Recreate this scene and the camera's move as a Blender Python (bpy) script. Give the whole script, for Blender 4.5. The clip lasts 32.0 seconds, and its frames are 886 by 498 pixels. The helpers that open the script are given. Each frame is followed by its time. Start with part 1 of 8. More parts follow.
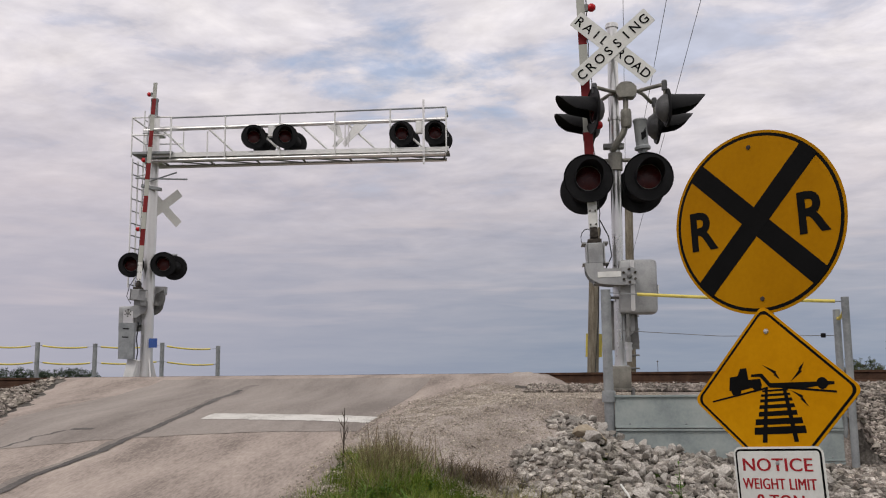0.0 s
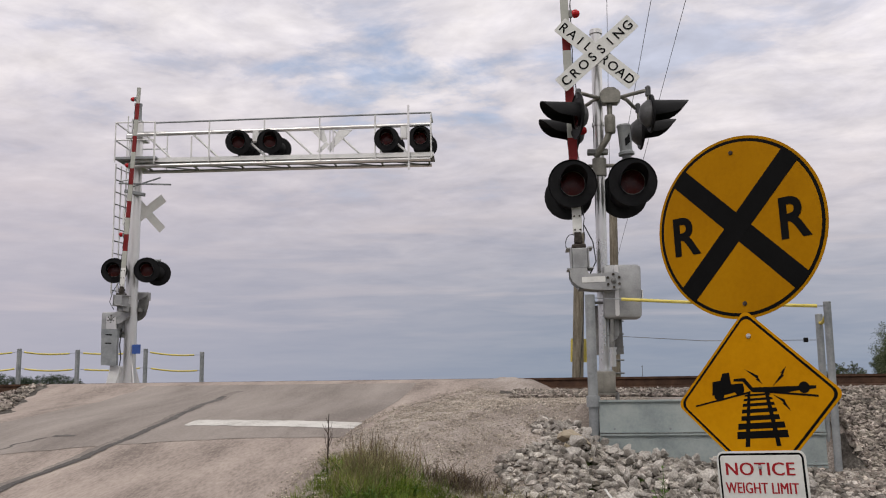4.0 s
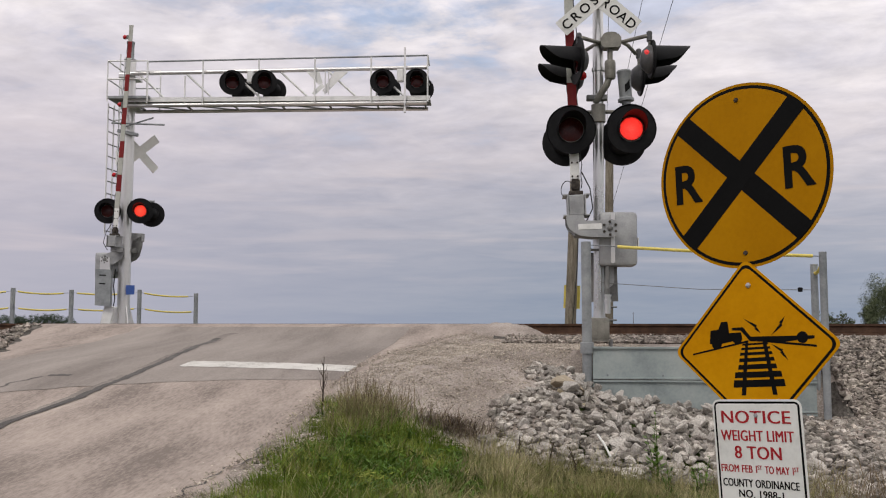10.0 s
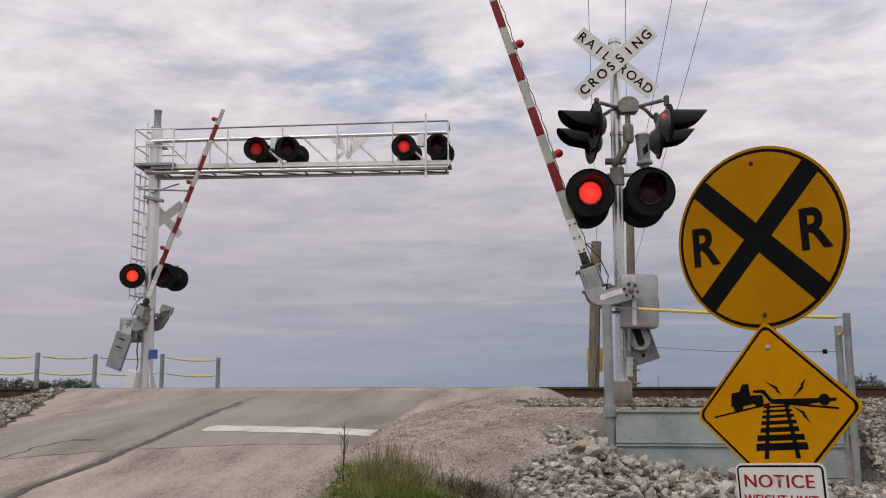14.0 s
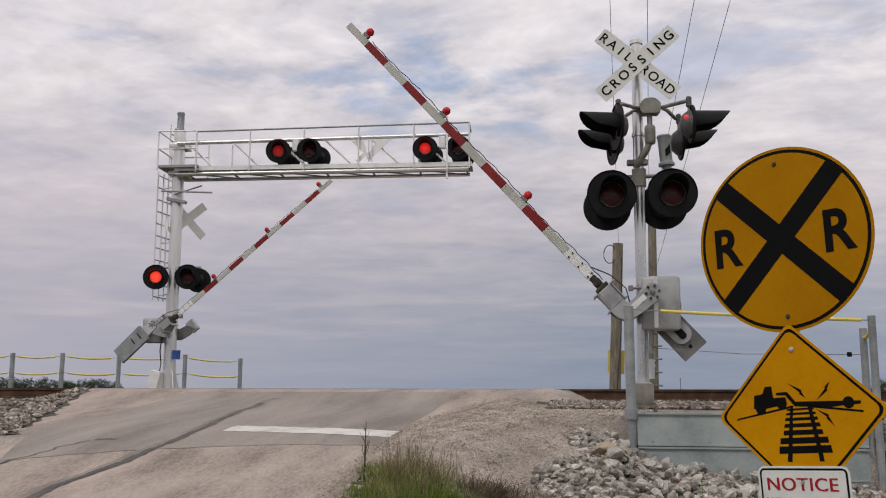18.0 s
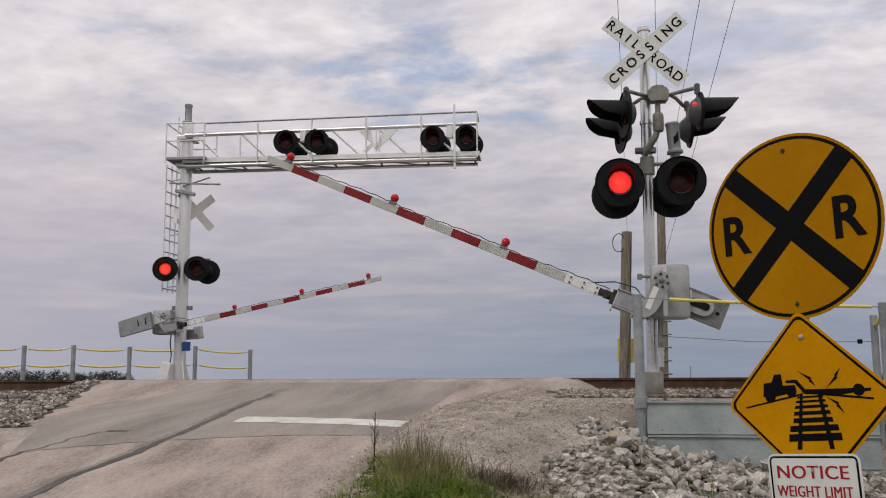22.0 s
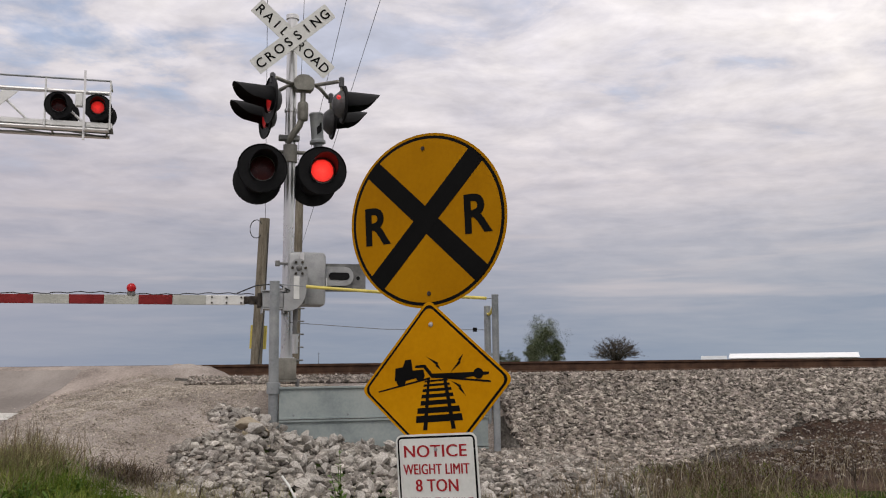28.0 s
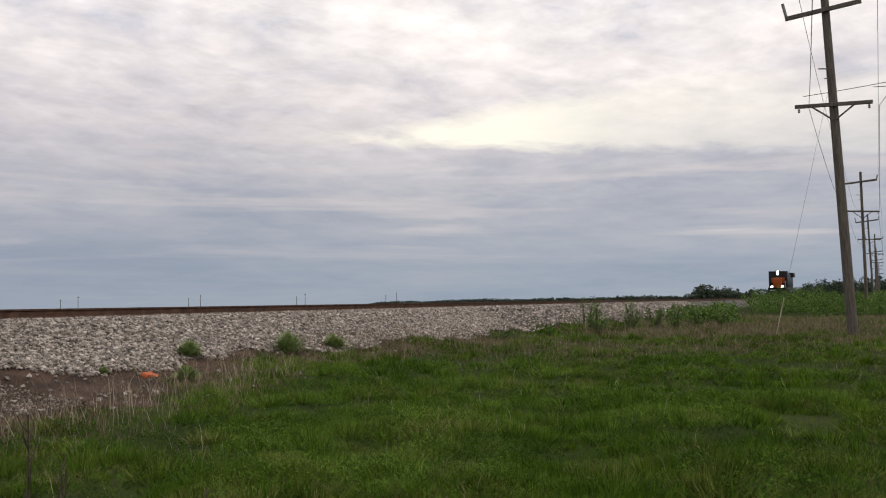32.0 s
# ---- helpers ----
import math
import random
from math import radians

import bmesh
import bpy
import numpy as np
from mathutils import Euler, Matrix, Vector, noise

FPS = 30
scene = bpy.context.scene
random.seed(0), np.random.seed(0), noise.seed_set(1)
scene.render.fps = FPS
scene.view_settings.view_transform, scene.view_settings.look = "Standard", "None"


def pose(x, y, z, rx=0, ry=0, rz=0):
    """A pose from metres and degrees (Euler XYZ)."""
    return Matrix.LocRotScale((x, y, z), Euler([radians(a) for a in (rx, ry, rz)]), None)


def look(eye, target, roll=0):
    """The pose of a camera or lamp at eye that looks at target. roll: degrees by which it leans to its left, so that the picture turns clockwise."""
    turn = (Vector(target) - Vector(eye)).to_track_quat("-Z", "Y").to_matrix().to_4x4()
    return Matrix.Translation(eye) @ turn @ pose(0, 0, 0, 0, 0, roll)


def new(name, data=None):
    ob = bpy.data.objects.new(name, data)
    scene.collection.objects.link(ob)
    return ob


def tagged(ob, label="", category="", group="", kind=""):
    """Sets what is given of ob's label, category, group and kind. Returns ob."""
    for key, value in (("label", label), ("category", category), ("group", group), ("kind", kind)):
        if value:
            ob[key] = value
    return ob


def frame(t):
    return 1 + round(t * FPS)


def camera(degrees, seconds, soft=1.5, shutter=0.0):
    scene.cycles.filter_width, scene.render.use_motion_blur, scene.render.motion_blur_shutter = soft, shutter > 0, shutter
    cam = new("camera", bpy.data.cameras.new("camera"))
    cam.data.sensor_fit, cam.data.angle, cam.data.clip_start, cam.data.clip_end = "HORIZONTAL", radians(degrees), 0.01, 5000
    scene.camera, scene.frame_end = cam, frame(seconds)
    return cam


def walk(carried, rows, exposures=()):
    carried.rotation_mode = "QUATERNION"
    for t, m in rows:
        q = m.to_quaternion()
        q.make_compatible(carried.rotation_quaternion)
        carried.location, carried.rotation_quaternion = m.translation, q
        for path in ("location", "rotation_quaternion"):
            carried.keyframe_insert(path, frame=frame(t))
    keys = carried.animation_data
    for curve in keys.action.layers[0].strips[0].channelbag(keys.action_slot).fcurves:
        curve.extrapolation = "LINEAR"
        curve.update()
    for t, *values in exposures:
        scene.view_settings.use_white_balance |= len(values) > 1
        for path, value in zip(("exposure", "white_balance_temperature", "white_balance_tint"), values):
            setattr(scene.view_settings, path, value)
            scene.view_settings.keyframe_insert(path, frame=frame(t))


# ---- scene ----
# One plan: x runs along the railway, y away from the viewer across it, z = 0 at the top of the rails.
EXPOSURES = ((0, 0.0), (2, 0.04), (4, 0.03), (5.5, 0.0), (7, 0.03), (8, 0.08), (9.4, 0.11), (10.7, 0.05), (13, -0.06), (24, -0.07), (28, -0.02), (32, 0.0))
cam = camera(51.56, 32.0, soft=1.1)
walk(cam, [
    (0, pose(0.009, -0.017, 0.000, 97.76, 0.54, 8.08)),
    (0.5, pose(0.016, -0.019, -0.001, 97.94, 0.68, 8.40)),
    (1, pose(0.025, -0.020, -0.000, 98.13, 1.15, 8.21)),
    (1.5, pose(0.025, -0.017, -0.001, 98.26, 1.06, 8.01)),
    (2, pose(0.026, -0.017, -0.001, 98.21, 1.11, 7.86)),
    (2.5, pose(0.026, -0.016, -0.002, 98.24, 1.07, 7.67)),
    (3, pose(0.027, -0.016, -0.002, 98.22, 1.19, 7.58)),
    (3.5, pose(0.023, -0.015, -0.001, 98.18, 0.97, 7.32)),
    (5.5, pose(-0.003, 0.006, 0.001, 97.44, 0.16, 7.38)),
    (6, pose(-0.006, 0.019, 0.003, 97.13, 0.15, 7.32)),
    (6.5, pose(0.001, 0.032, 0.002, 96.62, 0.66, 7.00)),
    (7, pose(-0.003, 0.048, 0.005, 95.82, 0.80, 6.17)),
    (7.5, pose(-0.008, 0.062, 0.004, 94.94, 0.77, 5.92)),
    (8, pose(-0.011, 0.076, 0.006, 94.01, 0.76, 5.86)),
    (8.5, pose(-0.011, 0.084, 0.006, 93.18, 0.94, 5.95)),
    (9, pose(-0.010, 0.076, 0.006, 92.64, 0.94, 6.12)),
    (9.5, pose(-0.003, 0.048, 0.004, 92.96, 0.79, 6.27)),
    (10, pose(-0.018, 0.023, 0.004, 94.65, -0.03, 6.69)),
    (10.5, pose(-0.015, 0.005, 0.003, 96.67, -0.59, 8.34)),
    (11, pose(-0.009, -0.011, -0.001, 98.17, -0.72, 7.10)),
    (11.5, pose(0.000, -0.023, -0.001, 98.76, -0.29, 5.46)),
    (12, pose(0.002, -0.032, -0.002, 98.75, -0.04, 5.67)),
    (12.5, pose(0.005, -0.032, -0.002, 98.64, -0.02, 6.54)),
    (13, pose(-0.002, -0.030, -0.004, 98.67, -0.08, 7.35)),
    (13.5, pose(0.005, -0.027, -0.003, 98.60, -0.02, 7.97)),
    (14, pose(0.002, -0.026, 0.001, 98.58, 0.12, 8.08)),
    (14.5, pose(0.008, -0.026, 0.002, 98.23, 0.11, 8.65)),
    (16.5, pose(-0.002, -0.017, -0.001, 98.15, 0.07, 9.23)),
    (17, pose(0.008, -0.020, -0.001, 98.06, 0.06, 9.13)),
    (17.5, pose(0.004, -0.028, -0.002, 98.26, -0.04, 9.18)),
    (18, pose(0.003, -0.032, -0.003, 98.69, -0.13, 9.37)),
    (18.5, pose(0.006, -0.031, -0.003, 98.95, -0.16, 9.50)),
    (19, pose(0.013, -0.027, -0.002, 98.86, -0.05, 9.45)),
    (19.5, pose(0.016, -0.028, -0.001, 98.49, 0.27, 9.27)),
    (20, pose(0.009, -0.024, -0.002, 98.25, 0.41, 9.14)),
    (20.5, pose(0.007, -0.023, -0.003, 98.18, 0.37, 9.29)),
    (21, pose(0.005, -0.023, -0.002, 98.10, 0.30, 9.51)),
    (21.5, pose(0.007, -0.024, 0.000, 98.02, 0.26, 9.77)),
    (22, pose(0.010, -0.019, -0.002, 98.06, 0.23, 9.98)),
    (22.5, pose(0.011, -0.015, -0.002, 98.04, 0.29, 10.14)),
    (23, pose(0.010, -0.010, -0.003, 98.00, 0.32, 10.22)),
    (23.5, pose(0.014, -0.014, -0.002, 97.94, 0.40, 10.29)),
    (24, pose(0.020, -0.015, -0.002, 97.94, 0.52, 10.29)),
    (24.5, pose(0.019, -0.016, -0.001, 97.96, 0.49, 10.25)),
    (26.5, pose(0.013, 0.000, -0.002, 97.80, 0.33, 9.89)),
    (27, pose(-0.005, 0.008, -0.008, 97.73, -0.36, 5.70)),
    (27.5, pose(-0.040, 0.024, -0.005, 97.53, -0.44, -4.09)),
    (28, pose(-0.034, 0.031, -0.004, 97.07, 0.60, -12.66)),
    (28.5, pose(-0.037, 0.034, -0.002, 96.20, 0.78, -20.16)),
    (28.9, pose(-0.037, 0.027, 0.002, 95.45, 1.14, -30.32)),
    (29, pose(-0.029, 0.033, 0.006, 95.17, 1.42, -33.19)),
    (29.5, pose(-0.024, 0.031, 0.006, 94.18, 1.38, -44.04)),
    (30, pose(-0.017, 0.021, 0.006, 93.56, 1.05, -53.70)),
    (30.5, pose(-0.012, 0.015, 0.006, 93.38, 0.30, -58.48)),
    (31, pose(-0.010, 0.012, 0.008, 93.27, -0.04, -60.97)),
    (31.5, pose(-0.008, 0.009, 0.005, 93.34, 0.27, -64.00)),
    (32, pose(-0.007, 0.008, 0.003, 93.35, 0.88, -64.46)),
], exposures=EXPOSURES)


# ---------------------------------------------------------------- sky and sun
SUN_EL, SUN_AZ = 48.0, 200.0


def build_world():
    w = bpy.data.worlds.new("overcast_sky")
    scene.world = w
    w.use_nodes = True
    nt = w.node_tree
    nt.nodes.clear()
    N, L = nt.nodes.new, nt.links.new

    def math_node(op, a, b=None, c=None, clamp=False):
        n = N("ShaderNodeMath")
        n.operation, n.use_clamp = op, clamp
        for i, v in enumerate((a, b, c)):
            if v is None:
                continue
            if isinstance(v, (int, float)):
                n.inputs[i].default_value = v
            else:
                L(v, n.inputs[i])
        return n.outputs[0]

    def mix(fac, a, b):
        n = N("ShaderNodeMix")
        n.data_type = "RGBA"
        for sock, v in ((n.inputs[0], fac), (n.inputs[6], a), (n.inputs[7], b)):
            if isinstance(v, (int, float)):
                sock.default_value = v
            elif isinstance(v, tuple):
                sock.default_value = (*v, 1)
            else:
                L(v, sock)
        return n.outputs[2]

    def ramp(fac, stops):
        n = N("ShaderNodeValToRGB")
        while len(n.color_ramp.elements) < len(stops):
            n.color_ramp.elements.new(0.5)
        for e, (p, c) in zip(n.color_ramp.elements, stops):
            e.position, e.color = p, (*c, 1) if isinstance(c, tuple) else (c, c, c, 1)
        L(fac, n.inputs[0])
        return n.outputs[0]

    co = N("ShaderNodeTexCoord").outputs["Generated"]
    sep = N("ShaderNodeSeparateXYZ")
    L(co, sep.inputs[0])
    z = math_node("MAXIMUM", sep.outputs[2], 0.0)
    k = math_node("ADD", z, 0.10)
    comb = N("ShaderNodeCombineXYZ")
    L(math_node("DIVIDE", sep.outputs[0], k), comb.inputs[0])
    L(math_node("DIVIDE", sep.outputs[1], k), comb.inputs[1])

    def clouds(scale, detail, rough, dist, off):
        m = N("ShaderNodeMapping")
        m.inputs["Location"].default_value = off
        m.inputs["Rotation"].default_value = (0, 0, 0.35)
        m.inputs["Scale"].default_value = (1.0, 1.1, 1.0)
        L(comb.outputs[0], m.inputs[0])
        n = N("ShaderNodeTexNoise")
        n.inputs["Scale"].default_value, n.inputs["Detail"].default_value = scale, detail
        n.inputs["Roughness"].default_value, n.inputs["Distortion"].default_value = rough, dist
        L(m.outputs[0], n.inputs["Vector"])
        return n.outputs[0]

    broad = clouds(0.42, 4, 0.5, 0.3, (3.1, 1.7, 0))
    puffs = clouds(2.6, 9, 0.60, 0.30, (0.4, 5.2, 0))
    soft = ramp(z, [(0.05, 0.0), (0.30, 1.0)])
    puffs = math_node("ADD", 0.5, math_node("MULTIPLY", math_node("SUBTRACT", puffs, 0.5), math_node("ADD", 0.35, math_node("MULTIPLY", soft, 0.85))))
    thick = math_node("ADD", math_node("MULTIPLY", broad, 0.45), math_node("MULTIPLY", puffs, 0.55))
    # colour by height: slate near the horizon, pale grey above
    low = ramp(z, [(0.0, (0.236, 0.290, 0.390)), (0.09, (0.276, 0.315, 0.408)), (0.19, (0.455, 0.450, 0.525)), (0.34, (0.65, 0.635, 0.71)), (1.0, (0.86, 0.85, 0.88))])
    high = ramp(z, [(0.0, (0.295, 0.340, 0.424)), (0.09, (0.412, 0.425, 0.494)), (0.19, (0.70, 0.66, 0.70)), (0.34, (0.97, 0.93, 0.945)), (1.0, (1.25, 1.22, 1.22))])
    cover = ramp(thick, [(0.40, 0.0), (0.62, 1.0)])
    col = mix(cover, low, high)
    sky = N("ShaderNodeTexSky")
    sky.sky_type, sky.sun_disc = "NISHITA", False
    sky.sun_elevation, sky.sun_rotation = radians(SUN_EL), radians(SUN_AZ)
    blue = N("ShaderNodeVectorMath")
    blue.operation = "SCALE"
    L(sky.outputs[0], blue.inputs[0])
    blue.inputs["Scale"].default_value = 0.15
    thin = ramp(math_node("ADD", math_node("MULTIPLY", broad, 0.4), math_node("MULTIPLY", puffs, 0.6)), [(0.36, 1.0), (0.44, 0.0)])
    gap = math_node("MULTIPLY", thin, ramp(z, [(0.14, 0.0), (0.26, 0.30)]))
    # a blue hole over the crossing
    far = N("ShaderNodeVectorMath")
    far.operation = "DISTANCE"
    L(comb.outputs[0], far.inputs[0])
    far.inputs[1].default_value = (-0.34, 2.24, 0.0)
    hole = ramp(math_node("ADD", far.outputs["Value"], math_node("MULTIPLY", math_node("SUBTRACT", puffs, 0.5), 1.5)), [(0.02, 0.60), (0.28, 0.0)])
    col = mix(math_node("MAXIMUM", gap, hole), col, blue.outputs[0])
    # small cells of broken cloud overhead
    cells = math_node("MULTIPLY", math_node("SUBTRACT", clouds(7.5, 4, 0.55, 0.2, (8.3, 2.9, 0)), 0.5), math_node("MULTIPLY", soft, 0.55))
    fluff = N("ShaderNodeVectorMath")
    fluff.operation = "SCALE"
    L(col, fluff.inputs[0])
    L(math_node("ADD", 1.0, cells), fluff.inputs["Scale"])
    col = fluff.outputs[0]
    # thin warm streaks low over the horizon
    flat = N("ShaderNodeCombineXYZ")
    L(math_node("MULTIPLY", math_node("ARCTAN2", sep.outputs[0], sep.outputs[1]), 3.2), flat.inputs[0])
    L(math_node("MULTIPLY", z, 42.0), flat.inputs[1])
    veil = N("ShaderNodeTexNoise")
    veil.inputs["Scale"].default_value, veil.inputs["Detail"].default_value, veil.inputs["Distortion"].default_value = 1.0, 4.0, 0.4
    L(flat.outputs[0], veil.inputs["Vector"])
    bands = math_node("MULTIPLY", ramp(veil.outputs[0], [(0.52, 0.0), (0.70, 0.55)]), ramp(z, [(0.03, 0.0), (0.07, 1.0), (0.16, 1.0), (0.22, 0.0)]))
    col = mix(bands, col, (0.60, 0.555, 0.58))
    # a bright cream break with a flat base, low in the east
    az = math_node("MULTIPLY", math_node("ARCTAN2", sep.outputs[0], sep.outputs[1]), 180 / math.pi)
    rag = math_node("MULTIPLY", math_node("SUBTRACT", puffs, 0.5), 0.045)
    base = math_node("SUBTRACT", 0.176, math_node("MULTIPLY", math_node("SUBTRACT", az, 56.0), 0.0011))
    roof = math_node("ADD", 0.181, math_node("MULTIPLY", math_node("MINIMUM", math_node("SUBTRACT", az, 56.0), 18.0), 0.0029))
    above = math_node("MULTIPLY", math_node("SUBTRACT", math_node("ADD", z, rag), base), 80.0, clamp=True)
    below = math_node("MULTIPLY", math_node("SUBTRACT", roof, math_node("SUBTRACT", z, rag)), 45.0, clamp=True)
    span = math_node("MULTIPLY", ramp(math_node("DIVIDE", az, 100.0), [(0.545, 0.0), (0.59, 0.90), (0.70, 0.78), (0.76, 0.35), (0.96, 0.12)]), math_node("MULTIPLY", above, below))
    col = mix(span, col, (0.93, 0.91, 0.82))
    tint = N("ShaderNodeVectorMath")
    tint.operation = "MULTIPLY"
    L(col, tint.inputs[0])
    tint.inputs[1].default_value = (1.022, 1.0, 0.975)
    col = tint.outputs[0]
    east = N("ShaderNodeMapRange")
    L(sep.outputs[0], east.inputs[0])
    east.inputs[1].default_value, east.inputs[2].default_value, east.inputs[3].default_value, east.inputs[4].default_value = 0.1, 1.0, 1.0, 1.22
    lit = N("ShaderNodeVectorMath")
    lit.operation = "SCALE"
    L(col, lit.inputs[0])
    L(east.outputs[0], lit.inputs["Scale"])
    col = lit.outputs[0]
    warm = N("ShaderNodeVectorMath")
    warm.operation = "MULTIPLY"
    L(col, warm.inputs[0])
    warm.inputs[1].default_value = (1.0, 1.0, 0.955)
    col = mix(math_node("MULTIPLY", math_node("SUBTRACT", sep.outputs[0], 0.3), 2.0, clamp=True), col, warm.outputs[0])
    west = N("ShaderNodeMapRange")
    L(sep.outputs[0], west.inputs[0])
    west.inputs[1].default_value, west.inputs[2].default_value, west.inputs[3].default_value, west.inputs[4].default_value = -0.6, 0.0, 1.0, 0.0
    col = mix(math_node("MULTIPLY", west.outputs[0], ramp(z, [(0.10, 0.45), (0.35, 0.1)])), col, (0.62, 0.55, 0.62))
    bg = N("ShaderNodeBackground")
    L(col, bg.inputs[0])
    bg.inputs[1].default_value = 1.0
    out = N("ShaderNodeOutputWorld")
    L(bg.outputs[0], out.inputs[0])


build_world()
sun = new("sun", bpy.data.lights.new("sun", "SUN"))
sun.data.energy, sun.data.angle, sun.data.color = 0.9, radians(16), (1.0, 0.95, 0.88)
_e, _a = radians(SUN_EL), radians(SUN_AZ)
sun.matrix_world = look((60 * math.sin(_a) * math.cos(_e), 60 * math.cos(_a) * math.cos(_e), 60 * math.sin(_e)), (0, 0, 0))

# ---------------------------------------------------------------- materials


def material(name, stops, rough=0.7, metal=0.0, scale=6.0, fine=60.0, bump=0.15, bump_scale=None, spread=0.35, island=0.0, piece=0.0, hue=0.0, mapping=(1, 1, 1), spec=0.22, bump_dist=0.01):
    """Procedural surface: colours of `stops` mixed by noise at two scales, relief and uneven gloss; island/piece vary brightness per stone or per object."""
    m = bpy.data.materials.new(name)
    m.use_nodes = True
    nt = m.node_tree
    N, L = nt.nodes.new, nt.links.new
    b = nt.nodes["Principled BSDF"]
    tc, mp = N("ShaderNodeTexCoord"), N("ShaderNodeMapping")
    L(tc.outputs["Object"], mp.inputs[0])
    mp.inputs["Scale"].default_value = mapping

    def tex(s, d):
        n = N("ShaderNodeTexNoise")
        n.inputs["Scale"].default_value, n.inputs["Detail"].default_value, n.inputs["Roughness"].default_value = s, d, 0.6
        L(mp.outputs[0], n.inputs["Vector"])
        return n.outputs[0]

    big, small = tex(scale, 5), tex(fine, 4)
    add = N("ShaderNodeMath")
    add.operation = "MULTIPLY_ADD"
    L(small, add.inputs[0])
    add.inputs[1].default_value = spread
    sub = N("ShaderNodeMath")
    sub.operation = "MULTIPLY_ADD"
    L(big, sub.inputs[0])
    sub.inputs[1].default_value, sub.inputs[2].default_value = 1.0, -spread * 0.5
    L(sub.outputs[0], add.inputs[2])
    r = N("ShaderNodeValToRGB")
    stops = [stops] if not isinstance(stops, list) else stops
    if len(stops) == 1:
        c = stops[0]
        stops = [tuple(v * 0.82 for v in c), c, tuple(min(1, v * 1.12) for v in c)]
    while len(r.color_ramp.elements) < len(stops):
        r.color_ramp.elements.new(0.5)
    for i, (e, c) in enumerate(zip(r.color_ramp.elements, stops)):
        e.position, e.color = 0.30 + 0.40 * i / (len(stops) - 1), (*c, 1)
    L(add.outputs[0], r.inputs[0])
    col = r.outputs[0]
    for amount, sock in ((island, N("ShaderNodeNewGeometry").outputs["Random Per Island"] if island else None), (piece, N("ShaderNodeObjectInfo").outputs["Random"] if piece else None)):
        if amount:
            hsv, mr = N("ShaderNodeHueSaturation"), N("ShaderNodeMapRange")
            L(sock, mr.inputs[0])
            mr.inputs[3].default_value, mr.inputs[4].default_value = 1 - amount, 1 + amount
            L(mr.outputs[0], hsv.inputs["Value"])
            if hue:
                wn, hr = N("ShaderNodeTexWhiteNoise"), N("ShaderNodeMapRange")
                wn.noise_dimensions = "1D"
                L(sock, wn.inputs["W"])
                L(wn.outputs[0], hr.inputs[0])
                hr.inputs[3].default_value, hr.inputs[4].default_value = 0.5 - hue, 0.5 + hue * 0.6
                L(hr.outputs[0], hsv.inputs["Hue"])
            L(col, hsv.inputs["Color"])
            col = hsv.outputs[0]
    L(col, b.inputs["Base Color"])
    mr = N("ShaderNodeMapRange")
    L(big, mr.inputs[0])
    mr.inputs[3].default_value, mr.inputs[4].default_value = max(0.02, rough - 0.12), min(1, rough + 0.12)
    L(mr.outputs[0], b.inputs["Roughness"])
    b.inputs["Metallic"].default_value = metal
    b.inputs["Specular IOR Level"].default_value = spec
    if bump:
        bp = N("ShaderNodeBump")
        bp.inputs["Strength"].default_value, bp.inputs["Distance"].default_value = bump, bump_dist
        L(tex(bump_scale, 5) if bump_scale else small, bp.inputs["Height"])
        L(bp.outputs[0], b.inputs["Normal"])
    return m


def glow(name, color, strength):
    """A lit panel of small diodes, brightest in its middle."""
    m = bpy.data.materials.new(name)
    m.use_nodes = True
    nt = m.node_tree
    N, L = nt.nodes.new, nt.links.new
    b = nt.nodes["Principled BSDF"]
    b.inputs["Base Color"].default_value = (*[v * 0.3 for v in color], 1)
    v, tc, mr, ln, fall = N("ShaderNodeTexVoronoi"), N("ShaderNodeTexCoord"), N("ShaderNodeMapRange"), N("ShaderNodeVectorMath"), N("ShaderNodeMapRange")
    v.inputs["Scale"].default_value = 62
    L(tc.outputs["Object"], v.inputs["Vector"])
    L(v.outputs["Distance"], mr.inputs[0])
    mr.inputs[2].default_value, mr.inputs[3].default_value, mr.inputs[4].default_value = 0.6, 1.5, 0.6
    ln.operation = "LENGTH"
    L(tc.outputs["Object"], ln.inputs[0])
    L(ln.outputs["Value"], fall.inputs[0])
    fall.inputs[1].default_value, fall.inputs[2].default_value, fall.inputs[3].default_value, fall.inputs[4].default_value = 0.02, 0.145, strength * 1.35, strength * 0.42
    mul = N("ShaderNodeMath")
    mul.operation = "MULTIPLY"
    L(mr.outputs[0], mul.inputs[0])
    L(fall.outputs[0], mul.inputs[1])
    L(mul.outputs[0], b.inputs["Emission Strength"])
    b.inputs["Emission Color"].default_value = (*color, 1)
    return m


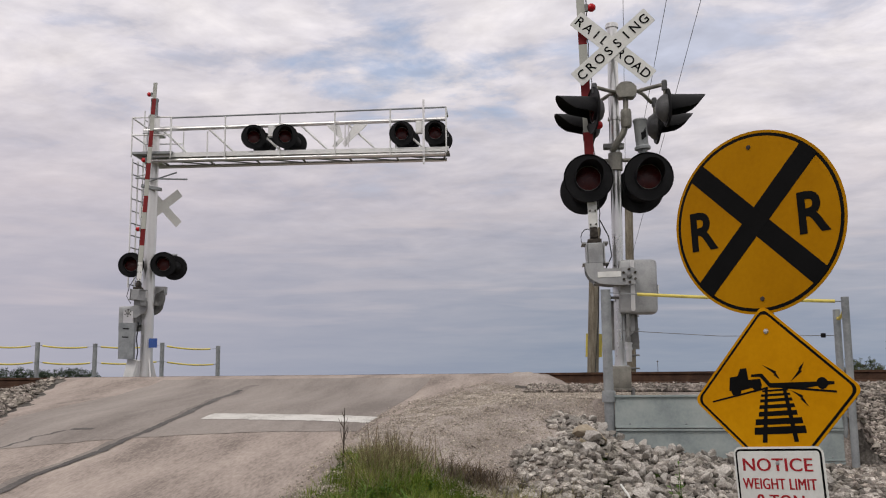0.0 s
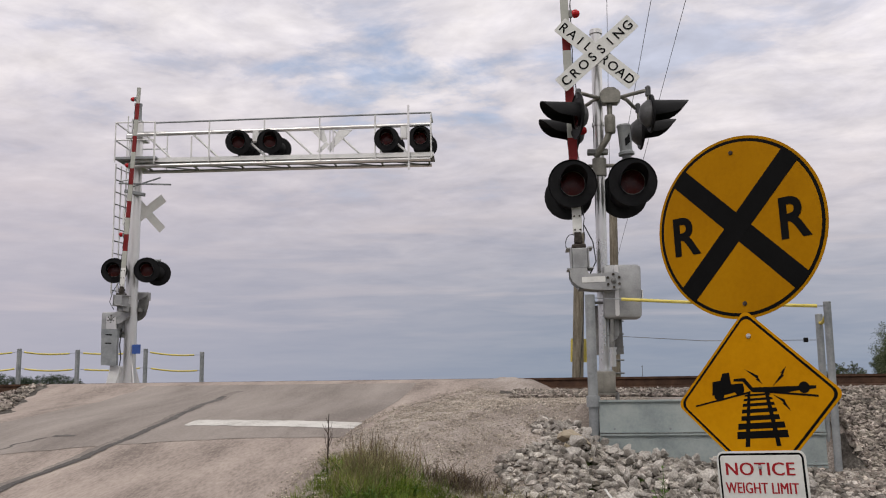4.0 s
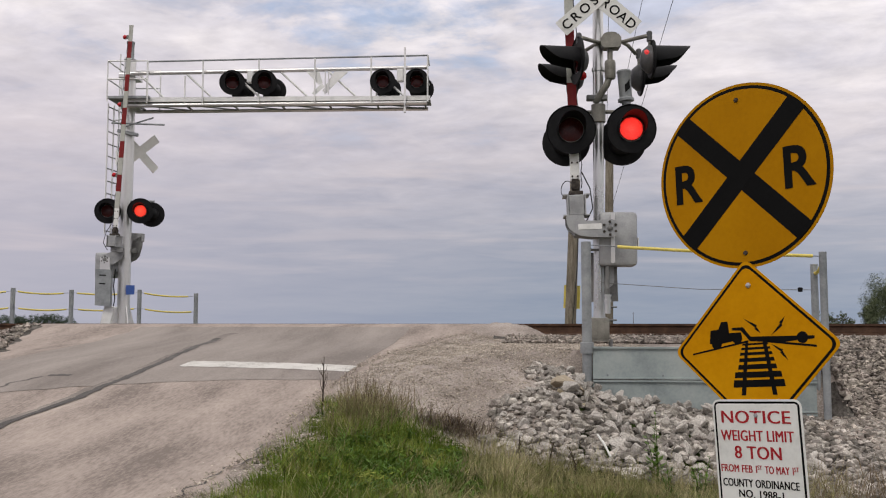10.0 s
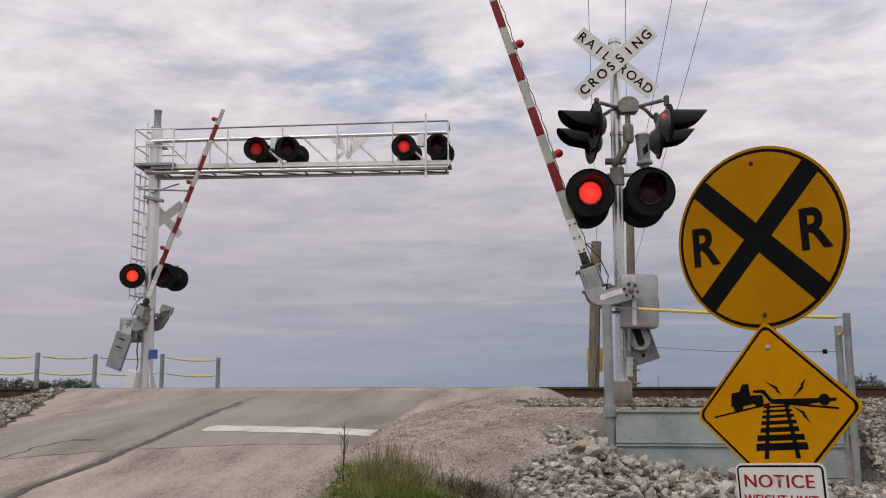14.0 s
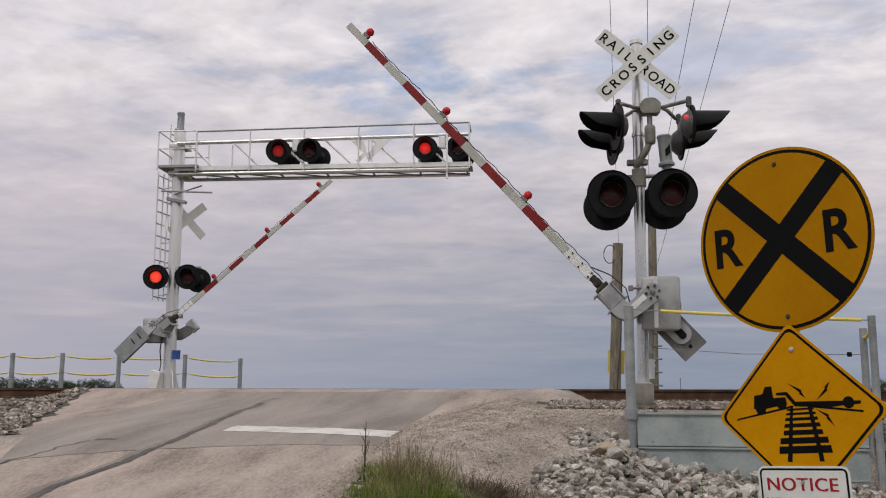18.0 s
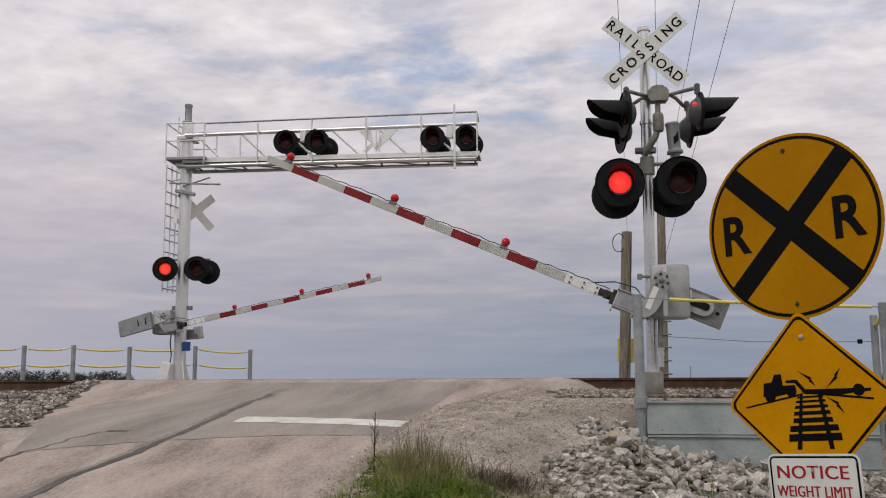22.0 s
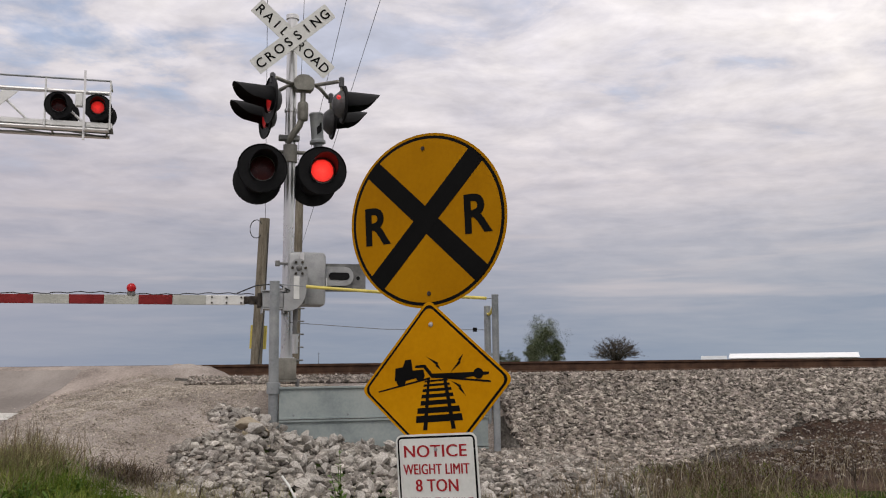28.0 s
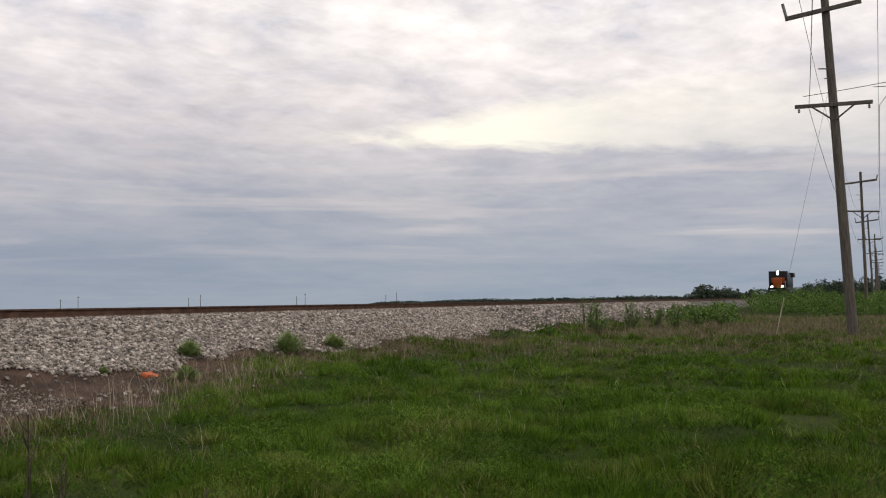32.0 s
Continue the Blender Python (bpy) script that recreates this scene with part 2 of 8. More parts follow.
M = {
    "asphalt": material("worn_asphalt", [(0.1964, 0.1643, 0.145), (0.3287, 0.2768, 0.2443), (0.4237, 0.359, 0.3174)], 0.92, scale=1.3, fine=30, bump=0.5, bump_scale=130, spread=0.6, mapping=(1.3, 0.40, 1), spec=0.1),
    "asphalt_dark": material("patched_asphalt", [(0.06804, 0.06221, 0.05929), (0.1069, 0.09821, 0.09331), (0.1652, 0.1526, 0.1439)], 0.9, scale=1.2, fine=45, bump=0.5, bump_scale=90, spread=0.5, spec=0.2),
    "paint": material("worn_white_paint", [(0.3612, 0.344, 0.3182), (0.5676, 0.5504, 0.516), (0.6364, 0.6192, 0.5848)], 0.8, scale=3, fine=40, bump=0.4, spread=0.7),
    "gravel": material("tan_gravel", [(0.2103, 0.1778, 0.154), (0.3374, 0.2902, 0.2586), (0.489, 0.4339, 0.3982)], 0.95, scale=1.1, fine=60, bump=1.0, bump_scale=55, spread=0.95, spec=0.2, bump_dist=0.02),
    "pebble": material("pebbles", [(0.2139, 0.1808, 0.1457), (0.3644, 0.3183, 0.2646), (0.5387, 0.4871, 0.4219)], 0.9, scale=8, fine=80, island=0.45, bump=0.2),
    "ballast": material("limestone_ballast", [(0.0861, 0.0725, 0.0588), (0.2363, 0.2069, 0.1764), (0.4778, 0.4305, 0.378)], 0.9, scale=9, fine=70, island=0.55, hue=0.02, bump=0.4, spread=0.5, spec=0.3),
    # bed under the loose stones: shade of the gaps put into its colour
    "ballast_bed_shade": material("ballast_bed_shade", [(0.035, 0.030, 0.026), (0.08, 0.071, 0.062), (0.16, 0.147, 0.13)], 0.95, scale=3, fine=26, bump=1.0, bump_scale=18, spread=0.9, bump_dist=0.04),
    "riprap": material("limestone_riprap", [(0.26, 0.237, 0.212), (0.43, 0.40, 0.365), (0.62, 0.59, 0.545)], 0.9, scale=6, fine=45, piece=0.22, bump=0.5, spread=0.5, spec=0.25, bump_dist=0.012),
    # small stones, darker than riprap: shade between big stones is in this colour
    "rubble_fine": material("broken_limestone", [(0.1071, 0.0945, 0.08064), (0.252, 0.2293, 0.2016), (0.5292, 0.4939, 0.4473)], 0.9, scale=9, fine=60, island=0.5, hue=0.015, bump=0.4, spread=0.5, spec=0.25),
    "riprap_tan": material("sandstone_block", [(0.323, 0.27, 0.195), (0.4275, 0.3672, 0.286)], 0.9, scale=5, fine=45, bump=0.5),
    "soil": material("grassy_soil", [(0.0158, 0.0255, 0.0067), (0.0274, 0.0412, 0.0105), (0.0432, 0.0539, 0.018)], 0.95, scale=0.8, fine=14, bump=0.8, bump_scale=20, spread=0.6, bump_dist=0.03, spec=0.03),
    "dirt": material("brown_dirt", [(0.0274, 0.0158, 0.0112), (0.0508, 0.03, 0.0209), (0.1026, 0.065, 0.0464)], 0.95, scale=1.6, fine=22, bump=0.9, bump_scale=26, spread=0.7, bump_dist=0.03, spec=0.2),
    "rail": material("rusty_rail_steel", [(0.045, 0.026, 0.018), (0.085, 0.048, 0.032), (0.13, 0.075, 0.05)], 0.75, 0.3, scale=4, fine=50),
    "rail_top": material("worn_rail_head", [(0.10, 0.075, 0.06), (0.20, 0.16, 0.135)], 0.4, 0.8, scale=3, fine=40),
    "tie": material("creosoted_tie", [(0.035, 0.026, 0.020), (0.075, 0.058, 0.045), (0.12, 0.095, 0.075)], 0.9, scale=5, fine=50, mapping=(6, 1, 6), piece=0.25, bump=0.5),
    "galv": material("galvanized_steel", [(0.54, 0.54, 0.53), (0.62, 0.62, 0.61), (0.72, 0.72, 0.71)], 0.29, 0.88, scale=3, fine=45, bump=0.03, spread=0.2, mapping=(1, 1, 0.3)),
    "galv_dull": material("dull_galvanized_steel", [(0.20, 0.215, 0.225), (0.29, 0.305, 0.315), (0.36, 0.375, 0.38)], 0.6, 0.3, scale=4, fine=40, bump=0.08),
    "panel": material("galvanized_sheet", [(0.250, 0.290, 0.292), (0.335, 0.378, 0.375), (0.41, 0.448, 0.436)], 0.55, 0.25, scale=2.5, fine=30, bump=0.08),
    "alu": material("weathered_aluminium", [(0.62, 0.61, 0.60), (0.70, 0.69, 0.68), (0.77, 0.76, 0.75)], 0.34, 0.75, scale=2, fine=50, bump=0.03, spread=0.25, mapping=(1, 1, 0.3)),
    "alu_white": material("bright_aluminium", [(0.66, 0.66, 0.65), (0.76, 0.76, 0.75), (0.82, 0.82, 0.81)], 0.5, 0.1, scale=4, fine=45, bump=0.05),
    "case": material("grey_cast_case", [(0.27, 0.275, 0.28), (0.36, 0.365, 0.37), (0.43, 0.435, 0.44)], 0.5, 0.3, scale=5, fine=60, bump=0.08),
    "case_dark": material("dark_grey_metal", [(0.13, 0.13, 0.13), (0.19, 0.19, 0.185), (0.25, 0.25, 0.24)], 0.55, 0.4, scale=6, fine=60, bump=0.08),
    "cast": material("olive_grey_casting", [(0.15, 0.145, 0.125), (0.23, 0.222, 0.195), (0.30, 0.29, 0.255)], 0.55, 0.3, scale=6, fine=60, bump=0.1),
    "iron": material("dark_iron", [(0.028, 0.024, 0.020), (0.055, 0.047, 0.04), (0.10, 0.088, 0.075)], 0.6, 0.4, scale=14, fine=70, bump=0.15),
    "lamp_grey": material("dark_grey_lamp_casting", [(0.06, 0.06, 0.062), (0.095, 0.095, 0.098), (0.13, 0.13, 0.133)], 0.5, 0.1, scale=6, fine=60, bump=0.06),
    "black": material("black_enamel", [(0.004, 0.004, 0.005), (0.007, 0.007, 0.008), (0.013, 0.013, 0.014)], 0.55, scale=5, fine=50, bump=0.04, spec=0.16),
    "black_flat": material("black_sign_film", [(0.003, 0.003, 0.003), (0.006, 0.006, 0.006)], 0.55, scale=5, fine=50, bump=0.0, spec=0.08),
    "lens": material("dark_red_lens", [(0.045, 0.0045, 0.0045), (0.0975, 0.012, 0.0105)], 0.25, scale=30, fine=120, bump=0.15, bump_scale=140, spec=0.3),
    "red_cap": material("red_lamp_cap", [(0.40, 0.012, 0.018), (0.55, 0.025, 0.03)], 0.2, scale=10, fine=60, bump=0.0),
    "led_canti": glow("lit_red_led_mid", (1.0, 0.03, 0.025), 0.75),
    "led_dim": glow("lit_red_led_dim", (1.0, 0.03, 0.03), 0.25),
    "led": glow("lit_red_led", (1.0, 0.036, 0.026), 1.7),
    "led_far": glow("lit_red_led_far", (1.0, 0.055, 0.03), 1.5),
    "led_small": glow("lit_red_spot", (1.0, 0.06, 0.06), 1.6),
    "headlight": glow("headlight", (1.0, 0.9, 0.75), 9.0),
    "stripe_red": material("red_reflective_film", [(0.15, 0.010, 0.012), (0.20, 0.016, 0.017), (0.25, 0.025, 0.026)], 0.5, scale=3, fine=60, bump=0.05),
    "stripe_grey": material("grey_white_reflective_film", [(0.36, 0.365, 0.33), (0.45, 0.455, 0.415), (0.50, 0.50, 0.46)], 0.5, scale=3, fine=60, bump=0.05),
    "white": material("white_painted_metal", [(0.62, 0.62, 0.60), (0.74, 0.74, 0.72), (0.80, 0.80, 0.78)], 0.5, scale=4, fine=50, bump=0.05),
    "sign_white": material("white_sign_sheeting", [(0.60, 0.60, 0.57), (0.72, 0.72, 0.69), (0.76, 0.76, 0.73)], 0.5, scale=3, fine=40, bump=0.03),
    "sign_yellow": material("yellow_sign_sheeting", [(0.49, 0.205, 0.001), (0.57, 0.250, 0.0015), (0.63, 0.290, 0.003)], 0.5, scale=2.2, fine=45, bump=0.03, spec=0.05),
    # round sign: about 0.7 of the diamond's yellow
    "sign_yellow_old": material("darker_yellow_sign_sheeting", [(0.350, 0.150, 0.001), (0.405, 0.178, 0.0012), (0.45, 0.205, 0.002)], 0.5, scale=2.2, fine=45, bump=0.03, spec=0.05),
    "sign_red": material("red_sign_ink", [(0.30, 0.012, 0.018), (0.40, 0.022, 0.028)], 0.5, scale=5, fine=50, bump=0.0),
    "yellow_sleeve": material("yellow_plastic_sleeve", [(0.62, 0.50, 0.10), (0.75, 0.63, 0.17)], 0.5, scale=6, fine=50, bump=0.05),
    "wood": material("weathered_pole_wood", [(0.10, 0.085, 0.065), (0.19, 0.165, 0.125), (0.29, 0.26, 0.205)], 0.9, scale=3, fine=40, mapping=(5, 5, 0.6), bump=0.6, spread=0.6),
    "wood_dark": material("dark_treated_wood", [(0.055, 0.048, 0.040), (0.10, 0.088, 0.072), (0.15, 0.13, 0.105)], 0.9, scale=3, fine=40, mapping=(5, 5, 0.6), bump=0.6, spread=0.6),
    "wire": material("dark_wire", [(0.03, 0.03, 0.03), (0.05, 0.05, 0.05)], 0.6, bump=0.0),
    "concrete": material("concrete", [(0.30, 0.29, 0.27), (0.40, 0.39, 0.365)], 0.9, scale=3, fine=30, bump=0.4),
    "blue": material("blue_plate", [(0.04, 0.09, 0.30), (0.06, 0.12, 0.38)], 0.5, bump=0.0),
    "orange": material("orange_plastic", [(0.403, 0.075, 0.018), (0.4875, 0.12, 0.036)], 0.6, bump=0.0),
    "shed": material("white_metal_siding", [(0.82, 0.83, 0.84), (0.90, 0.91, 0.92)], 0.5, scale=0.4, fine=4, bump=0.0),
    "shed_roof": material("grey_metal_roof", [(0.42, 0.44, 0.45), (0.52, 0.54, 0.55)], 0.5, scale=0.4, fine=4, bump=0.0),
    "loco_dark": material("dark_blue_loco_paint", [(0.0054, 0.0067, 0.0096), (0.0099, 0.0118, 0.0154)], 0.4, scale=1.5, fine=12, bump=0.0),
    # orange nose paint, raised to include the red glow round the headlights
    "loco_yellow": material("orange_loco_paint_with_glow", [(0.22, 0.046, 0.006), (0.27, 0.060, 0.009)], 0.4, scale=1.5, fine=12, bump=0.0),
    "glass": material("dark_window_glass", [(0.012, 0.014, 0.016), (0.02, 0.022, 0.025)], 0.08, bump=0.0),
    "bark": material("bark", [(0.05, 0.042, 0.034), (0.10, 0.085, 0.07), (0.15, 0.13, 0.105)], 0.95, scale=4, fine=30, mapping=(3, 3, 0.6), bump=0.6),
    # green of the far trees, paled and greyed to carry aerial haze
    "leaf": material("hazed_tree_leaves", [(0.066, 0.082, 0.044), (0.110, 0.130, 0.070), (0.152, 0.172, 0.095)], 0.7, scale=0.6, fine=5, island=0.3, bump=0.0),
    # aerial haze over the far woods is mixed into this leaf colour
    "leaf_far": material("hazed_distant_leaves", [(0.0375, 0.0558, 0.0389), (0.055, 0.0751, 0.051), (0.0725, 0.0946, 0.0632)], 0.8, scale=0.1, fine=1, island=0.3, bump=0.0),
    "grass": material("roadside_grass", [(0.0443, 0.07655, 0.01139), (0.126, 0.1884, 0.02849), (0.2811, 0.3165, 0.07978)], 0.6, scale=1.6, fine=9, island=0.40, hue=0.03, spread=0.6, bump=0.0, spec=0.06),
    "grass_olive": material("seedy_olive_grass", [(0.1211, 0.122, 0.04541), (0.2544, 0.244, 0.1078), (0.4342, 0.3892, 0.2271)], 0.7, scale=1.8, fine=9, island=0.40, hue=0.03, spread=0.6, bump=0.0, spec=0.06),
    "verge_olive": material("faded_verge_grass", [(0.0506, 0.0682, 0.01188), (0.1063, 0.1298, 0.02772), (0.1822, 0.187, 0.06138)], 0.7, scale=0.5, fine=3, island=0.30, hue=0.02, spread=0.6, bump=0.0, spec=0.05),
    "verge_leaf": material("fresh_verge_leaves", [(0.03399, 0.07562, 0.005973), (0.06998, 0.1358, 0.01194), (0.115, 0.1891, 0.0256)], 0.6, scale=0.5, fine=3, island=0.30, hue=0.02, spread=0.6, bump=0.0, spec=0.06),
    "dead_brown": material("dead_brown_leaves", [(0.075, 0.058, 0.045), (0.15, 0.12, 0.094), (0.25, 0.205, 0.165)], 0.9, scale=4, fine=20, island=0.45, bump=0.0, spec=0.05),
    "dark_leaf": material("dark_weed_leaves", [(0.0189, 0.0405, 0.0054), (0.0432, 0.0837, 0.0108), (0.0837, 0.1418, 0.0243)], 0.65, scale=1.5, fine=8, island=0.3, hue=0.02, bump=0.0, spec=0.05),
    "straw": material("pale_straw", [(0.24, 0.20, 0.135), (0.36, 0.31, 0.22), (0.48, 0.43, 0.32)], 0.8, scale=2, fine=12, island=0.30, bump=0.0, spec=0.1),
    "grass_deep": material("verge_grass", [(0.01475, 0.03826, 0.00203), (0.04608, 0.1014, 0.005245), (0.1032, 0.1741, 0.01438)], 0.6, scale=0.42, fine=2.6, island=0.30, hue=0.02, spread=0.6, bump=0.0, spec=0.05),
    "grass_dry": material("dry_grass", [(0.1064, 0.0773, 0.0493), (0.1792, 0.1366, 0.0874), (0.28, 0.2296, 0.1546)], 0.8, scale=2, fine=12, island=0.35, bump=0.0, spec=0.1),
    "tuft": material("grey_green_weed", [(0.154, 0.2068, 0.07596), (0.2309, 0.2994, 0.1139), (0.3078, 0.3707, 0.1518)], 0.7, scale=3, fine=12, island=0.3, bump=0.0, spec=0.1),
    "weed": material("weed_leaves", [(0.048, 0.09299, 0.0108), (0.08, 0.1461, 0.0198), (0.112, 0.1815, 0.0324)], 0.6, scale=3, fine=12, island=0.3, bump=0.0),
}

# ---------------------------------------------------------------- building helpers


def part(name, bm, mat, parent=None, label="", smooth=False, m=None):
    """Links a bmesh (or a mesh) as one object; under parent it is a part, placed in its parent's space."""
    if isinstance(bm, bpy.types.Mesh):
        me = bm
    else:
        me = bpy.data.meshes.new(name)
        bm.normal_update()
        bm.to_mesh(me)
        bm.free()
    mats = mat if isinstance(mat, list) else [mat]
    if not me.materials:
        for k in mats:
            me.materials.append(M[k])
    if smooth:
        me.polygons.foreach_set("use_smooth", [True] * len(me.polygons))
        me.set_sharp_from_angle(angle=radians(38))
    ob = new(name, me)
    if parent:
        ob.parent = parent
    if m is not None:
        ob.matrix_basis = m
    return tagged(ob, label)


def thing(name, m, label, category, group="", kind=""):
    return_ob = new(name)
    return_ob.matrix_basis = m
    return_ob.empty_display_size = 0.2
    return tagged(return_ob, label, category, group, kind)


def B():
    return bmesh.new()


def box(bm, size, at=(0, 0, 0), rot=(0, 0, 0), bevel=0.0, m=None):
    mat = Matrix.Translation(at) @ Euler([radians(a) for a in rot]).to_matrix().to_4x4() @ Matrix.Diagonal((*size, 1))
    if m is not None:
        mat = m @ mat
    r = bmesh.ops.create_cube(bm, size=1.0, matrix=mat)
    if bevel:
        vs = set(r["verts"])
        es = [e for e in bm.edges if e.verts[0] in vs and e.verts[1] in vs]
        bmesh.ops.bevel(bm, geom=es, offset=bevel, segments=2, affect="EDGES", profile=0.5)
    return bm


def rod(bm, p0, p1, r, r2=None, seg=12, caps=True):
    p0, p1 = Vector(p0), Vector(p1)
    d = p1 - p0
    m = Matrix.Translation((p0 + p1) / 2) @ d.to_track_quat("Z", "Y").to_matrix().to_4x4()
    bmesh.ops.create_cone(bm, cap_ends=caps, segments=seg, radius1=r, radius2=r if r2 is None else r2, depth=d.length, matrix=m)
    return bm


def tube(bm, pts, r, seg=8):
    pts = [Vector(p) for p in pts]
    rings = []
    for i, p in enumerate(pts):
        d = (pts[min(i + 1, len(pts) - 1)] - pts[max(i - 1, 0)]).normalized()
        q = d.to_track_quat("Z", "Y")
        rr = r[i] if isinstance(r, (list, tuple)) else r
        rings.append([bm.verts.new(p + q @ Vector((rr * math.cos(2 * math.pi * k / seg), rr * math.sin(2 * math.pi * k / seg), 0))) for k in range(seg)])
    for a, b in zip(rings, rings[1:]):
        for k in range(seg):
            bm.faces.new((a[k], a[(k + 1) % seg], b[(k + 1) % seg], b[k]))
    bm.faces.new(rings[0][::-1]), bm.faces.new(rings[-1])
    return bm


def lathe(bm, prof, seg=24, m=None, caps=True):
    """Turns (radius, height) pairs round z."""
    rings = []
    for r, h in prof:
        ring = []
        for k in range(seg):
            v = Vector((r * math.cos(2 * math.pi * k / seg), r * math.sin(2 * math.pi * k / seg), h))
            ring.append(bm.verts.new(m @ v if m is not None else v))
        rings.append(ring)
    for a, b in zip(rings, rings[1:]):
        for k in range(seg):
            bm.faces.new((a[k], a[(k + 1) % seg], b[(k + 1) % seg], b[k]))
    if caps and prof[0][0] > 1e-4:
        bm.faces.new(rings[0][::-1])
    if caps and prof[-1][0] > 1e-4:
        bm.faces.new(rings[-1])
    bmesh.ops.remove_doubles(bm, verts=bm.verts, dist=1e-5)
    return bm


def plate(bm, outline, y0, y1):
    """A plate of the outline (x, z), from y0 to y1 thick."""
    a = [bm.verts.new((x, y0, z)) for x, z in outline]
    b = [bm.verts.new((x, y1, z)) for x, z in outline]
    n = len(outline)
    bm.faces.new(a), bm.faces.new(b[::-1])
    for k in range(n):
        bm.faces.new((a[k], b[k], b[(k + 1) % n], a[(k + 1) % n]))
    bmesh.ops.recalc_face_normals(bm, faces=bm.faces)
    return bm


def rounded(w, h, r, n=5):
    pts = []
    for cx, cz, a0 in ((w / 2 - r, h / 2 - r, 0), (-w / 2 + r, h / 2 - r, 90), (-w / 2 + r, -h / 2 + r, 180), (w / 2 - r, -h / 2 + r, 270)):
        for k in range(n):
            a = radians(a0 + 90 * k / (n - 1))
            pts.append((cx + r * math.cos(a), cz + r * math.sin(a)))
    return pts


def circle(r, n=48, cx=0, cz=0):
    return [(cx + r * math.cos(2 * math.pi * k / n), cz + r * math.sin(2 * math.pi * k / n)) for k in range(n)]


def lettering(body, size, width=None, depth=0.002, spacing=1.0, bold=0.0):
    """Mesh of a word in the built-in font, standing in x and z, front towards -y, centred."""
    cu = bpy.data.curves.new("letters", "FONT")
    cu.body, cu.size, cu.extrude, cu.align_x, cu.align_y, cu.space_character, cu.offset = body, size, depth / 2, "CENTER", "CENTER", spacing, bold
    cu.resolution_u = 4
    ob = bpy.data.objects.new("letters", cu)
    me = bpy.data.meshes.new_from_object(ob)
    bpy.data.objects.remove(ob)
    n = len(me.vertices)
    co = np.empty(n * 3)
    me.vertices.foreach_get("co", co)
    co = co.reshape(n, 3)
    lo, hi = co.min(0), co.max(0)
    co -= (lo + hi) / 2
    if width:
        co[:, 0] *= width / max(1e-6, hi[0] - lo[0])
    co = np.stack([co[:, 0], -co[:, 2], co[:, 1]], 1)
    me.vertices.foreach_set("co", co.ravel())
    me.update()
    return me


# ---------------------------------------------------------------- the lie of the land
TRACK_Y, GAUGE = 16.3, 1.5
ROAD_Z = ([-400, -60, 0, 4, 6, 7.3, 8.4, 9.3, 10.5, 12, 13.3, 14.4, 15.0, 15.5, 17.2, 18.5, 22, 28, 40, 400],
          [-1.7, -1.6, -1.49, -1.33, -1.15, -1.0, -0.80, -0.655, -0.51, -0.40, -0.31, -0.17, -0.04, 0.0, 0.0, -0.05, -0.30, -0.80, -1.5, -1.7])
EDGE_R = ([-400, 5.8, 7.2, 10.5, 12.5, 14.0, 15.0, 17.6, 20, 400], [-2.55, -2.50, -2.30, -2.22, -2.05, -1.60, -1.05, -0.95, -2.2, -2.3])
EDGE_L = ([-400, 5, 8.6, 13.2, 15.1, 17.6, 20, 400], [-6.3, -6.1, -6.15, -8.15, -8.9, -8.8, -7.6, -7.2])


def smooth(a, b, v):
    t = np.clip((v - a) / (b - a), 0, 1)
    return t * t * (3 - 2 * t)


def road_z(y):
    return np.interp(y, *ROAD_Z)


def wobble(x, y, s, k):
    return np.sin(x * s * 1.3 + k) * np.cos(y * s * 1.1 + 2 * k) + 0.5 * np.sin(x * s * 2.9 + y * s * 2.3 + 3 * k)


def vnoise(x, y, cell, seed=0):
    """Smooth random patches, 0 to 1, about one cell wide."""
    def lattice(i, j):
        v = np.sin(i * 127.1 + j * 311.7 + seed * 74.7) * 43758.5453
        return v - np.floor(v)
    u, v = np.asarray(x, float) / cell, np.asarray(y, float) / cell
    i, j = np.floor(u), np.floor(v)
    a, b = u - i, v - j
    a, b = a * a * (3 - 2 * a), b * b * (3 - 2 * b)
    return (lattice(i, j) * (1 - a) + lattice(i + 1, j) * a) * (1 - b) + (lattice(i, j + 1) * (1 - a) + lattice(i + 1, j + 1) * a) * b


